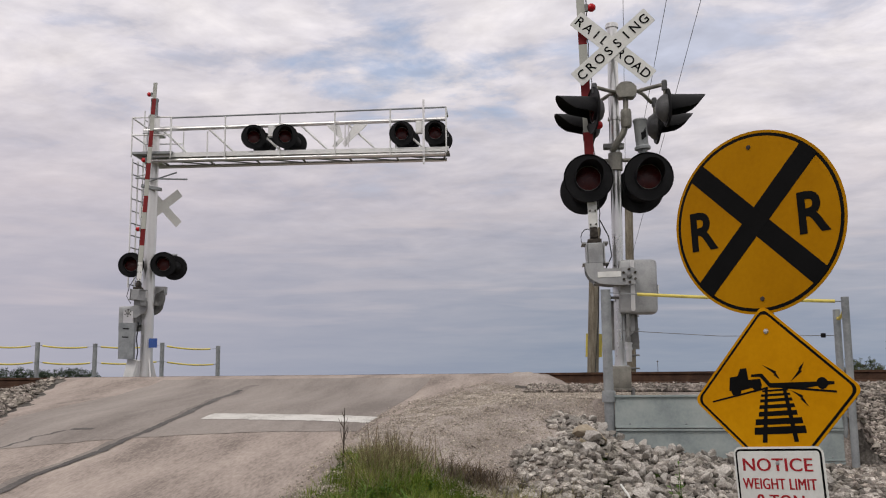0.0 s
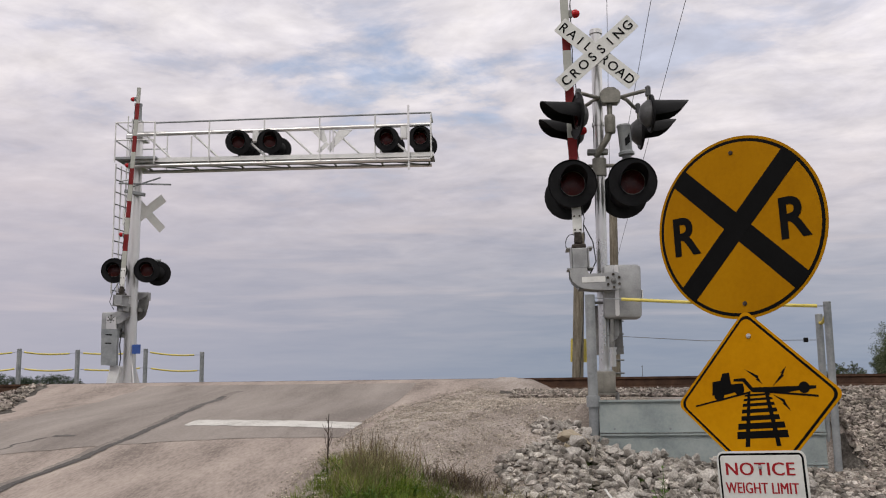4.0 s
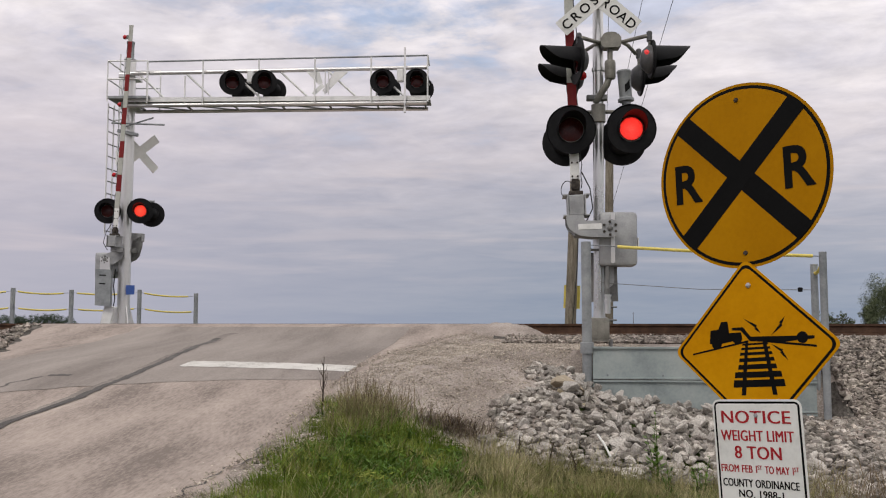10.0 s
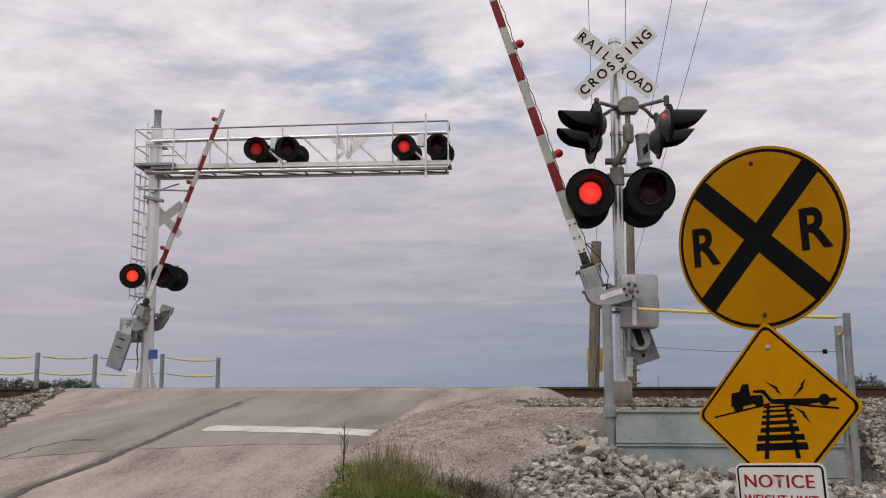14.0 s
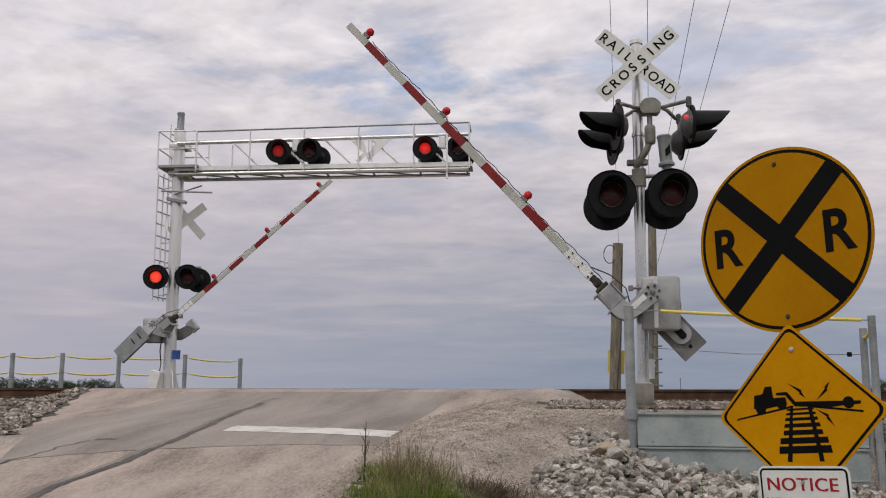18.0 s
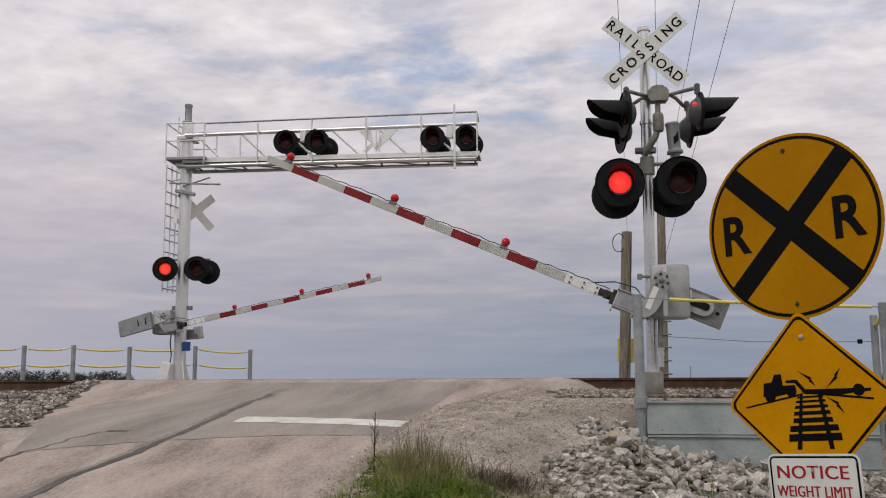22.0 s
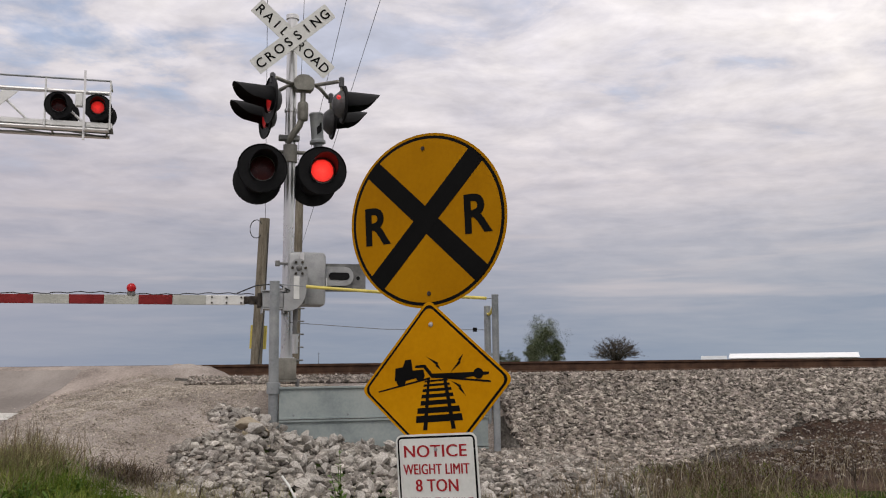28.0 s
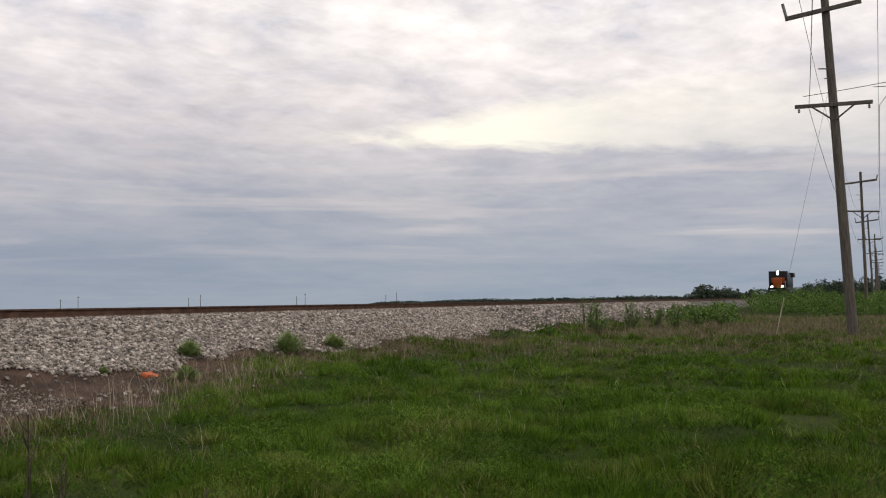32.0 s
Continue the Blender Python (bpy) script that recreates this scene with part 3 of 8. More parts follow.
def ground_z(x, y):
    """Height of the bare ground, without the road."""
    x, y = np.asarray(x, float), np.asarray(y, float)
    near = np.exp(-(x / 60) ** 2)
    base = -1.52 + 0.05 * wobble(x, y, 0.35, 1.0) + 0.025 * wobble(x, y, 1.3, 2.0)
    base = base + 0.27 * (vnoise(x, y, 0.95, 41) - 0.55) * smooth(4.2, 6.5, x) * smooth(10.5, 8.0, y) * near
    base = base - 0.10 * smooth(4, 30, x) * smooth(-30, 0, y) * near
    dy = np.abs(y - TRACK_Y)
    bank = np.interp(dy, [0, 2.15, 2.5, 4.6, 5.6, 8.5, 12, 30], [-0.25, -0.25, -0.34, -1.14, -1.28, -1.46, -1.6, -1.7])
    h = np.maximum(base * smooth(4.6, 9, dy) + bank * (1 - smooth(4.6, 9, dy)), bank)
    # shoulders of the road
    out = np.maximum(np.maximum(x - np.interp(y, *EDGE_R), np.interp(y, *EDGE_L) - x), 0)
    w = 1 - smooth(0.15, np.interp(np.abs(y - TRACK_Y), [1.2, 4.5], [0.8, 3.4]), out)
    rz = road_z(y) - 0.022
    h = np.where(rz > h, h * (1 - w) + rz * w, h)
    # level pad round the signal mast, held by the steel wall
    pad = smooth(-2.2, -0.6, x) * (1 - smooth(2.85, 3.5, x)) * np.where(x > 0.25, smooth(10.43, 10.53, y), smooth(8.6, 11.2, y)) * (1 - smooth(13.8, 14.4, y))
    h = h * (1 - pad) + np.maximum(h, -0.30) * pad
    # bank of rubble before the wall
    rub = smooth(-1.4, 0.3, x) * (1 - smooth(3.2, 4.6, x)) * smooth(8.0, 10.3, y) * (1 - smooth(10.42, 10.5, y))
    return h * (1 - rub) + np.maximum(h, np.interp(x, [-0.3, 0.2, 0.6, 1.0, 1.6, 3.0], [-0.58, -0.66, -0.84, -0.90, -0.98, -1.06])) * rub


def heightmap(name, xs, ys, zf, mat, label, category, kind="structure", mask=None):
    X, Y = np.meshgrid(xs, ys)
    Z = zf(X, Y)
    n, m = len(xs), len(ys)
    co = np.stack([X, Y, Z], -1).reshape(-1, 3)
    i = np.arange(n * m).reshape(m, n)
    q = np.stack([i[:-1, :-1], i[:-1, 1:], i[1:, 1:], i[1:, :-1]], -1)
    if mask is not None:
        q = q[mask((X[:-1, :-1] + X[1:, 1:]) / 2, (Y[:-1, :-1] + Y[1:, 1:]) / 2)]
    me = bpy.data.meshes.new(name)
    me.from_pydata(co.tolist(), [], q.reshape(-1, 4).tolist())
    me.polygons.foreach_set("use_smooth", [True] * len(me.polygons))
    me.materials.append(M[mat])
    return tagged(new(name, me), label, category, kind=kind)


def steps(*spans):
    out = []
    for a, b, s in spans:
        out += list(np.arange(a, b - 1e-6, s))
    out.append(spans[-1][1])
    return np.array(out)


def in_grass(x, y):
    """Where turf grows on the viewer's side of the railway."""
    edge = np.where(x < 3.2, np.interp(x, [-2.0, -1.45, -1.15, 0.4, 1.5, 2.2, 2.6, 3.2], [8.75, 8.7, 8.0, 8.05, 8.1, 7.5, 7.0, 7.0]) + 0.12 * np.sin(x * 5.1) * (x < 2.2), np.interp(x, [3.2, 3.7, 4.5, 8, 11, 14, 18, 25, 60], [7.0, 8.0, 8.5, 8.9, 9.7, 11.1, 11.9, 12.2, 12.4]) + 0.3 * np.sin(x * 1.7) + 0.2 * np.sin(x * 4.3))
    left = np.interp(y, [-5, 3, 5.5, 6.5, 8.5], [-1.45, -1.75, -1.97, -2.04, -2.0]) + 0.09 * np.sin(y * 5.1)
    return (x > left) & (y < edge)


XS = steps((-3000, -400, 200), (-400, -60, 20), (-60, -16, 2), (-16, -8, 0.2), (-8, 4.6, 0.1), (4.6, 22, 0.2), (22, 45, 0.5), (45, 120, 3), (120, 400, 20), (400, 3000, 200))
YS = steps((-1500, -100, 100), (-100, -8, 6), (-8, -4, 0.5), (-4, 2, 0.2), (2, 14.6, 0.1), (14.6, 28, 0.4), (28, 100, 8), (100, 500, 50), (500, 3000, 250))
ground = heightmap("ground", XS, YS, ground_z, "soil", "grassy earth sloping up to the railway embankment", "ground")


# ---------------------------------------------------------------- road
def build_road():
    ys = steps((-80, 0, 4), (0, 19, 0.05), (19, 60, 2))
    bm = B()
    rows = []
    for y in ys:
        l, r = np.interp(y, *EDGE_L), np.interp(y, *EDGE_R)
        z = road_z(y)
        ragged = 0.10 * math.sin(y * 3.7) * math.sin(y * 1.3 + 1) + 0.05 * math.sin(y * 9.1)
        xs = np.linspace(l - ragged, r + ragged, 25)
        crown = [0.05 * (1 - ((x - (l + r) / 2) / ((r - l) / 2)) ** 2) * (1 if y < 14 else max(0, 1 - (y - 14))) for x in xs]
        row = [bm.verts.new((xs[0] - 0.4, y, z - 0.24))]
        row += [bm.verts.new((x, y, z + c)) for x, c in zip(xs, crown)]
        row.append(bm.verts.new((xs[-1] + 0.4, y, z - 0.24)))
        rows.append(row)
    for a, b in zip(rows, rows[1:]):
        for k in range(len(a) - 1):
            bm.faces.new((a[k], a[k + 1], b[k + 1], b[k]))
    road = part("road", bm, "asphalt", smooth=True)
    tagged(road, "worn grey asphalt country road rising to the railway", "road", kind="structure")

    def strip(name, x0, x1, y0, y1, mat, label, lift, jag=0.0, seed=1):
        rng = random.Random(seed)
        bm = B()
        n = max(2, int((x1 - x0) / 0.06))
        prev = None
        for k in range(n + 1):
            t = k / n
            pts = []
            for s in range(6):
                j = rng.uniform(-jag, jag) if s in (0, 5) else 0
                x, y = x0 + (x1 - x0) * t, y0 + (y1 - y0) * s / 5 + j
                l, r = np.interp(y, *EDGE_L), np.interp(y, *EDGE_R)
                x = min(max(x, l + 0.15), r - 0.06)
                c = 0.05 * max(0, 1 - ((x - (l + r) / 2) / ((r - l) / 2)) ** 2) * (1 if y < 14 else max(0, 1 - (y - 14)))
                pts.append(bm.verts.new((x, y, road_z(y) + c + lift)))
            if prev:
                for a, b, c, d in zip(prev, pts, pts[1:], prev[1:]):
                    bm.faces.new((a, b, c, d))
            prev = pts
        bmesh.ops.recalc_face_normals(bm, faces=bm.faces)
        return part(name, bm, mat, road, label)

    # resurfaced approach, its lower edge slanting across the road
    rng, bm, prev = random.Random(5), B(), None
    for k in range(64):
        x = -6.9 + 4.6 * k / 63
        col = []
        for q in range(61):
            lo = float(np.interp(x, [-6.9, -5.07, -3.98, -3.3, -2.3], [8.45, 9.0, 9.29, 9.5, 9.72])) + rng.uniform(-0.02, 0.02) * (q == 0)
            y = lo + (14.9 - lo) * q / 60
            l, r = np.interp(y, *EDGE_L), np.interp(y, *EDGE_R)
            xx = min(max(x, l + 0.15), r - 0.06)
            c = 0.05 * max(0, 1 - ((xx - (l + r) / 2) / ((r - l) / 2)) ** 2) * (1 if y < 14 else max(0, 1 - (y - 14)))
            col.append(bm.verts.new((xx, y, road_z(y) + c + 0.004)))
        if prev:
            for a, b, c, d in zip(prev, col, col[1:], prev[1:]):
                bm.faces.new((a, b, c, d))
        prev = col
    bmesh.ops.remove_doubles(bm, verts=bm.verts, dist=1e-4)
    part("asphalt_patch", bm, "asphalt_dark_patch", road, "darker resurfaced asphalt approach", True)
    strip("stop_line", -4.28, -2.19, 10.22, 10.66, "paint", "worn white painted stop line", 0.0075, 0.025, 2)
    def seam(pts, w, lift, seed, mat="asphalt_dark", label="dark tar seam along the road"):
        rng = random.Random(seed)
        ys = steps((pts[0][1], pts[-1][1], 0.06))
        bm, prev = B(), None
        for y in ys:
            x = float(np.interp(y, [p[1] for p in pts], [p[0] for p in pts])) + rng.uniform(-0.012, 0.012) + (0.05 * math.sin(y * 7.3) * math.sin(y * 17.1) if w < 0.05 else 0)
            l, r = np.interp(y, *EDGE_L), np.interp(y, *EDGE_R)
            row = []
            for s in (-1, 1):
                xx = x + s * w * (0.42 + 0.10 * math.sin(y * 5.3 + s) + rng.uniform(-0.05, 0.05))
                c = 0.05 * max(0, 1 - ((xx - (l + r) / 2) / ((r - l) / 2)) ** 2) * (1 if y < 14 else max(0, 1 - (y - 14)))
                row.append(bm.verts.new((xx, y, road_z(y) + c + lift)))
            if prev:
                bm.faces.new((prev[0], prev[1], row[1], row[0]))
            prev = row
        return part("tar_seam", bm, mat, road, label)

    seam([(-4.9, -10), (-4.85, 6.5), (-4.79, 7.8), (-4.60, 8.6), (-4.57, 9.5), (-4.60, 10.4), (-4.96, 12.5), (-5.05, 13.6)], 0.11, 0.0070, 3)
    seam([(-4.95, -10), (-4.90, 6.5), (-4.84, 7.8), (-4.65, 8.6), (-4.62, 9.5), (-4.64, 10.4), (-4.98, 12.5), (-5.06, 14.2)], 0.20, 0.0054, 13, "asphalt_seam", "worn edge of the tar seam")
    seam([(-2.62, 4.2), (-2.60, 5.2), (-2.50, 5.8), (-2.46, 6.5), (-2.33, 6.9), (-2.36, 7.4)], 0.018, 0.003, 6, "asphalt_dark", "broken crack near the road edge")
    seam([(-6.05, 7.9), (-5.95, 8.6), (-5.72, 9.2), (-5.6, 9.6)], 0.045, 0.0064, 17, "asphalt_dark", "faint crack running from the worn hole")
    strip("pot_hole", -5.54, -5.28, 9.62, 9.72, "asphalt_dark", "small dark worn hole in the asphalt", 0.0072, 0.03, 10)
    return road


M["asphalt_dark_patch"] = material("grey_asphalt_patch", [(0.190, 0.166, 0.150), (0.265, 0.234, 0.213), (0.335, 0.297, 0.270)], 0.92, scale=1.0, fine=42, bump=0.4, bump_scale=130, spread=0.45, mapping=(1.5, 0.24, 1), spec=0.1)
M["asphalt_seam"] = material("tar_stained_asphalt", [(0.155, 0.136, 0.124), (0.222, 0.196, 0.178), (0.29, 0.256, 0.232)], 0.92, scale=1.6, fine=42, bump=0.4, bump_scale=130, spread=0.6, spec=0.1)
build_road()


def shoulder_mask(x, y):
    r = np.interp(y, *EDGE_R)
    return (x > r - 0.46) & (x < 4.6) & (y < np.where(x < -0.35, 15.3, 13.75)) & ~in_grass(x - 0.05, y + 0.1) & ~((x > 0.2) & (y < 10.45) & (y > 7))


heightmap("gravel_shoulder", steps((-3, 4.8, 0.1)), steps((-4, 15.5, 0.1)), lambda x, y: ground_z(x, y) + np.where(in_grass(x + 0.14, y - 0.14), -0.05, 0.010) + 0.004 * wobble(x, y, 6.0, 0.4), "gravel", "pale tan gravel shoulder between road and signal", "gravel", mask=shoulder_mask)

heightmap("gravel_shoulder", steps((-14, -5.6, 0.15)), steps((-4, 10.6, 0.15)), lambda x, y: ground_z(x, y) + 0.015 + 0.012 * wobble(x, y, 5.0, 0.4), "gravel", "pale tan gravel shoulder along the road", "gravel", mask=lambda x, y: (x < np.interp(y, *EDGE_L) + 0.3) & (x > np.interp(y, *EDGE_L) - 2.6 + 0.3 * np.sin(3 * y)))

# ---------------------------------------------------------------- railway
def build_track():
    track = thing("railway_track", pose(0, TRACK_Y, 0), "rusty rails on dark timber ties over the crossing", "railway track", kind="structure")
    prof = [(-0.075, -0.185), (0.075, -0.185), (0.075, -0.17), (0.012, -0.15), (0.009, -0.05), (0.036, -0.035), (0.036, 0.0), (-0.036, 0.0), (-0.036, -0.035), (-0.009, -0.05), (-0.012, -0.15), (-0.075, -0.17)]
    for side in (-1, 1):
        bm = B()
        xs = [-900, -60, -20, 20, 60, 200, 900]
        rings = [[bm.verts.new((x, side * GAUGE / 2 + y, z + 0.003)) for y, z in prof] for x in xs]
        for a, b in zip(rings, rings[1:]):
            for k in range(len(prof)):
                f = bm.faces.new((a[k], b[k], b[(k + 1) % len(prof)], a[(k + 1) % len(prof)]))
                f.material_index = 1 if k == 6 else 0
        bmesh.ops.recalc_face_normals(bm, faces=bm.faces)
        part("rail", bm, ["rail", "rail_top"], track)
    bm = box(B(), (0.23, 2.6, 0.17), bevel=0.012)
    tie = part("tie", bm, "tie", track, m=pose(-24, 0, -0.275))
    rng = random.Random(4)
    for k in range(1, 160):
        x = -24 + 0.54 * k
        if -9.2 < x < -0.35:
            continue
        o = new("tie", tie.data)
        o.parent = track
        o.matrix_basis = pose(x + rng.uniform(-0.03, 0.03), rng.uniform(-0.04, 0.04), -0.275 + rng.uniform(-0.012, 0.01), 0, 0, rng.uniform(-1, 1))
    bm = B()
    for k in range(160, 700):
        box(bm, (0.23, 2.6, 0.17), (-24 + 0.54 * k, 0, -0.275))
    part("far_ties", bm, "tie", track)
    return track


build_track()
# dark sheets below the stones stand for the shade between them
heightmap("ballast_bank", steps((-60, -12, 0.8), (-12, -6.4, 0.15)), steps((10.2, 21.1, 0.2)), lambda x, y: ground_z(x, y) + 0.02, "ballast_bed_shade", "ballast bank under the track, coloured dark as shaded gaps", "ballast", mask=lambda x, y: x < np.interp(y, *EDGE_L) + 0.1)
heightmap("ballast_bank", steps((-0.9, 40, 0.25), (40, 400, 5)), steps((11.5, 21.1, 0.2)), lambda x, y: ground_z(x, y) + 0.022 - 0.05 * smooth(12.5, 12.05, y + 0.2 * np.sin(x * 1.1)) * smooth(7, 9, x), "ballast_bed_shade", "ballast bank under the track, coloured dark as shaded gaps", "ballast", mask=lambda x, y: (y > 14.1) | (x > 3.3))
heightmap("ballast_bank", steps((1.7, 8, 0.15)), steps((6.6, 11.7, 0.15)), lambda x, y: ground_z(x, y) + np.where(in_grass(x, y - 0.2), -0.05, 0.018), "ballast_bed_shade", "ballast spreading below the bank, coloured dark as shaded gaps", "ballast", mask=lambda x, y: (y > np.interp(x, [1.7, 2.2, 2.8, 3.4, 4.5, 6.5, 9], [8.2, 7.2, 6.7, 7.2, 9.6, 11.0, 11.95])) & ~((y > 10.35) & (x < 2.9)))
heightmap("dirt_strip", steps((3.0, 45, 0.25)), steps((8.5, 12.9, 0.15)), lambda x, y: ground_z(x, y) + np.where(in_grass(x, y - 0.25), -0.05, 0.012) + 0.008 * wobble(x, y, 3.0, 0.7), "dirt", "dark brown bare earth at the foot of the ballast", "dirt", mask=lambda x, y: ~in_grass(x, y + 0.3) & (y < np.interp(x, [3, 4.5, 6.5, 9], [9.3, 10.2, 11.8, 12.6]) + 0.15 * np.sin(2.3 * x)))

# ---------------------------------------------------------------- signal lamps
LAMP_ROWS = []          # (glowing disc, which of the pair, near or far)


def lamp_head(parent, m, lens_r=0.15, disc_r=0.305, side=None, far=False, body="black", lit=None, deep=1.0, hood=(0.34, 0.32, 0.5)):
    """One flasher: black backing disc, housing, hood and lens, facing -y of m. side: 0 or 1 of the flashing pair."""
    head = part("lamp_head", lathe(B(), [(0.0, 0.20 * deep), (0.05, 0.195 * deep), (0.11, 0.16 * deep), (0.165, 0.06 * deep), (0.17, 0.0)], 20, Matrix.Rotation(radians(-90), 4, "X")), body, parent, "cast lamp housing", True, m)
    bm = lathe(B(), [(0.155, 0.0), (disc_r - 0.012, 0.0), (disc_r, 0.02), (disc_r - 0.004, 0.026), (disc_r - 0.016, 0.010), (0.155, 0.008)], 32, Matrix.Rotation(radians(90), 4, "X"), False)
    part("backing_disc", bm, "black", head, "", True)
    # hood: a half pipe, longest above the lens
    bm = B()
    n = 22
    ring = []
    for k in range(n + 1):
        a = radians(-62 + 304 * k / n)
        q = min(1.0, max(0.0, (math.sin(a) + hood[1]) / (1 + hood[1])))
        depth = 0.04 + hood[0] * q ** hood[2]
        for r in (0.168, 0.162):
            ring.append((r * math.cos(a), r * math.sin(a), depth))
    vs = [(bm.verts.new((x, -0.005, z)), bm.verts.new((x * (1 - 0.06 * d), -0.005 - d, z * (1 - 0.06 * d)))) for x, z, d in ring]
    for k in range(n):
        o0, i0, o1, i1 = vs[2 * k], vs[2 * k + 1], vs[2 * k + 2], vs[2 * k + 3]
        for q in ((o0[0], o1[0], o1[1], o0[1]), (i0[0], i0[1], i1[1], i1[0]), (o0[1], o1[1], i1[1], i0[1])):
            bm.faces.new(q)
    part("hood", bm, "black", head, "black sheet-metal hood", True)
    bm = lathe(B(), [(0.0, 0.016), (lens_r * 0.5, 0.013), (lens_r, 0.0), (lens_r, -0.01)], 24, Matrix.Rotation(radians(90), 4, "X"))
    part("lens", bm, "lens", head, "dark red glass lens", True)
    part("lens_ring", lathe(B(), [(lens_r, 0.002), (lens_r + 0.008, 0.004), (lens_r + 0.008, 0.016), (lens_r, 0.018)], 24, Matrix.Rotation(radians(90), 4, "X"), False), "case_dark", head, "", True)
    if side is not None:
        r = lens_r * 0.93
        led = part("led_panel", lathe(B(), [(0.0, 0.004), (r * 0.6, 0.003), (r, 0.0), (r, -0.002), (0.0, -0.002)], 24, Matrix.Rotation(radians(90), 4, "X")), lit or ("led_far" if far else "led"), head, "red light-emitting diode panel", True)
        LAMP_ROWS.append((led, side, far if not lit else 3 if lit == "led_dim" and far else 2))
    return head


# ---------------------------------------------------------------- gate arm, root at the pivot, lying along -x (or +x when mirrored)
def gate_arm(parent, m, length, segs, mirror):
    s = 1 if mirror else -1
    z, x0, ya = (-0.382, 0.30, 0.0) if not mirror else (-0.36, 0.42, -0.33)

    def pl(outline, y0, y1):
        return plate(B(), [(s * a, b) for a, b in outline], y0, y1)

    # clamp: a block between two channels whose flanges stand out
    bm = box(B(), (0.25, 0.30, 0.19), (s * x0, ya, z), bevel=0.01)
    arm = part("gate_arm", bm, "case", parent, "grey steel gate-arm clamp", m=m)
    for q in (-1, 1):
        part("clamp_channel", pl([(x0 + a, z + q * h) for a, h in ((-0.132, 0.098), (0.132, 0.098), (0.132, 0.16), (0.118, 0.16), (0.118, 0.112), (-0.118, 0.112), (-0.118, 0.16), (-0.132, 0.16))], ya - 0.17, ya + 0.17), "case", arm)
    # elbow-shaped side arms: a round boss at the pivot, a straight part, a bend to the clamp
    boss = [(0.112 * math.cos(radians(a)), 0.112 * math.sin(radians(a))) for a in range(10, 180, 17)]
    elbow = boss + [(-0.105, -0.10), (-0.095, -0.24), (-0.075, -0.36), (-0.04, -0.43), (0.015, -0.485), (0.08, -0.513), (0.175, -0.515), (0.175, -0.305), (0.12, -0.302), (0.10, -0.28), (0.098, -0.15)]
    if mirror:
        elbow = boss + [(-0.12, -0.08), (-0.10, -0.22), (0.02, -0.40), (0.10, -0.47), (0.30, -0.47), (0.30, -0.24), (0.22, -0.20), (0.16, -0.08)]
        back = boss + [(-0.10, -0.2), (0.05, -0.5), (0.15, -0.58), (0.40, -0.63), (0.64, -0.62), (0.56, -0.50), (0.50, -0.40), (0.30, -0.36), (0.20, -0.2)]
        part("side_arm", pl(elbow, -0.03, 0.0), "case", arm, "flat cast side arm")
        part("side_arm", pl(back, 0.48, 0.56), "case_dark", arm, "flat cast side arm")
        part("side_arm_end", box(B(), (0.20, 0.12, 0.30), (s * 0.60, 0.54, -0.50), bevel=0.01), "case", arm)
        part("clamp_bridge", box(B(), (0.20, 0.34, 0.16), (s * 0.28, -0.17, -0.36), bevel=0.01), "case", arm)
        part("axle", rod(B(), (0, -0.05, 0), (0, 0.55, 0), 0.05, seg=14), "case_dark", arm, "", True)
    else:
        for y in (-0.17, 0.17):
            part("side_arm", pl(elbow, y - 0.014, y + 0.014), "case", arm, "flat cast side arm")
        part("elbow_web", box(B(), (0.03, 0.32, 0.40), (s * -0.075, 0, -0.22), (0, s * -4, 0)), "case_dark", arm)
        part("axle", rod(B(), (0, -0.17, 0), (0, 0.17, 0), 0.045, seg=14), "case_dark", arm, "", True)
        part("reflector", box(B(), (0.068, 0.006, 0.28), (s * 0.028, -0.188, -0.235)), "white", arm, "white reflective plate")
    yf = -0.184 if not mirror else -0.03
    for k in range(6):
        a = 2 * math.pi * k / 6
        part("bolt", rod(B(), (0.078 * math.cos(a), yf - 0.022, 0.078 * math.sin(a)), (0.078 * math.cos(a), yf + 0.004, 0.078 * math.sin(a)), 0.017, seg=6), "iron", arm)
    part("hub", lathe(B(), [(0.034, 0.0), (0.034, 0.022), (0.018, 0.034), (0, 0.034)], 16, Matrix.Translation((0, yf, 0)) @ Matrix.Rotation(radians(90), 4, "X")), "case_dark", arm, "", True)
    # knuckle that breaks away, with its spring and bolts
    bm = box(B(), (0.05, 0.20, 0.17), (s * (x0 + 0.155), ya, z), bevel=0.008)
    box(bm, (0.10, 0.10, 0.10), (s * (x0 + 0.22), ya, z), bevel=0.01)
    rod(bm, (s * (x0 + 0.25), ya - 0.07, z), (s * (x0 + 0.25), ya + 0.07, z), 0.05, seg=14)
    box(bm, (0.08, 0.07, 0.09), (s * (x0 + 0.30), ya, z), bevel=0.01)
    part("knuckle", bm, "iron", arm, "dark breakaway knuckle")
    a0 = x0 + 0.32
    root = 0.46
    part("arm_root", box(B(), (root, 0.03, 0.115), (s * (a0 + root / 2), ya, z), bevel=0.006), "white", arm, "white metal arm root")
    for k in range(3):
        for dz in (-0.033, 0.033):
            part("bolt", rod(B(), (s * (a0 + 0.05 + 0.17 * k), ya - 0.03, z + dz), (s * (a0 + 0.05 + 0.17 * k), ya + 0.03, z + dz), 0.012, seg=6), "iron", arm)
    a1 = a0 + root
    w = (length - a1) / segs
    for k in range(segs):
        h0 = 0.115 - 0.022 * k / segs
        mat = "stripe_grey" if (segs - 1 - k) % 2 == 0 else "stripe_red"
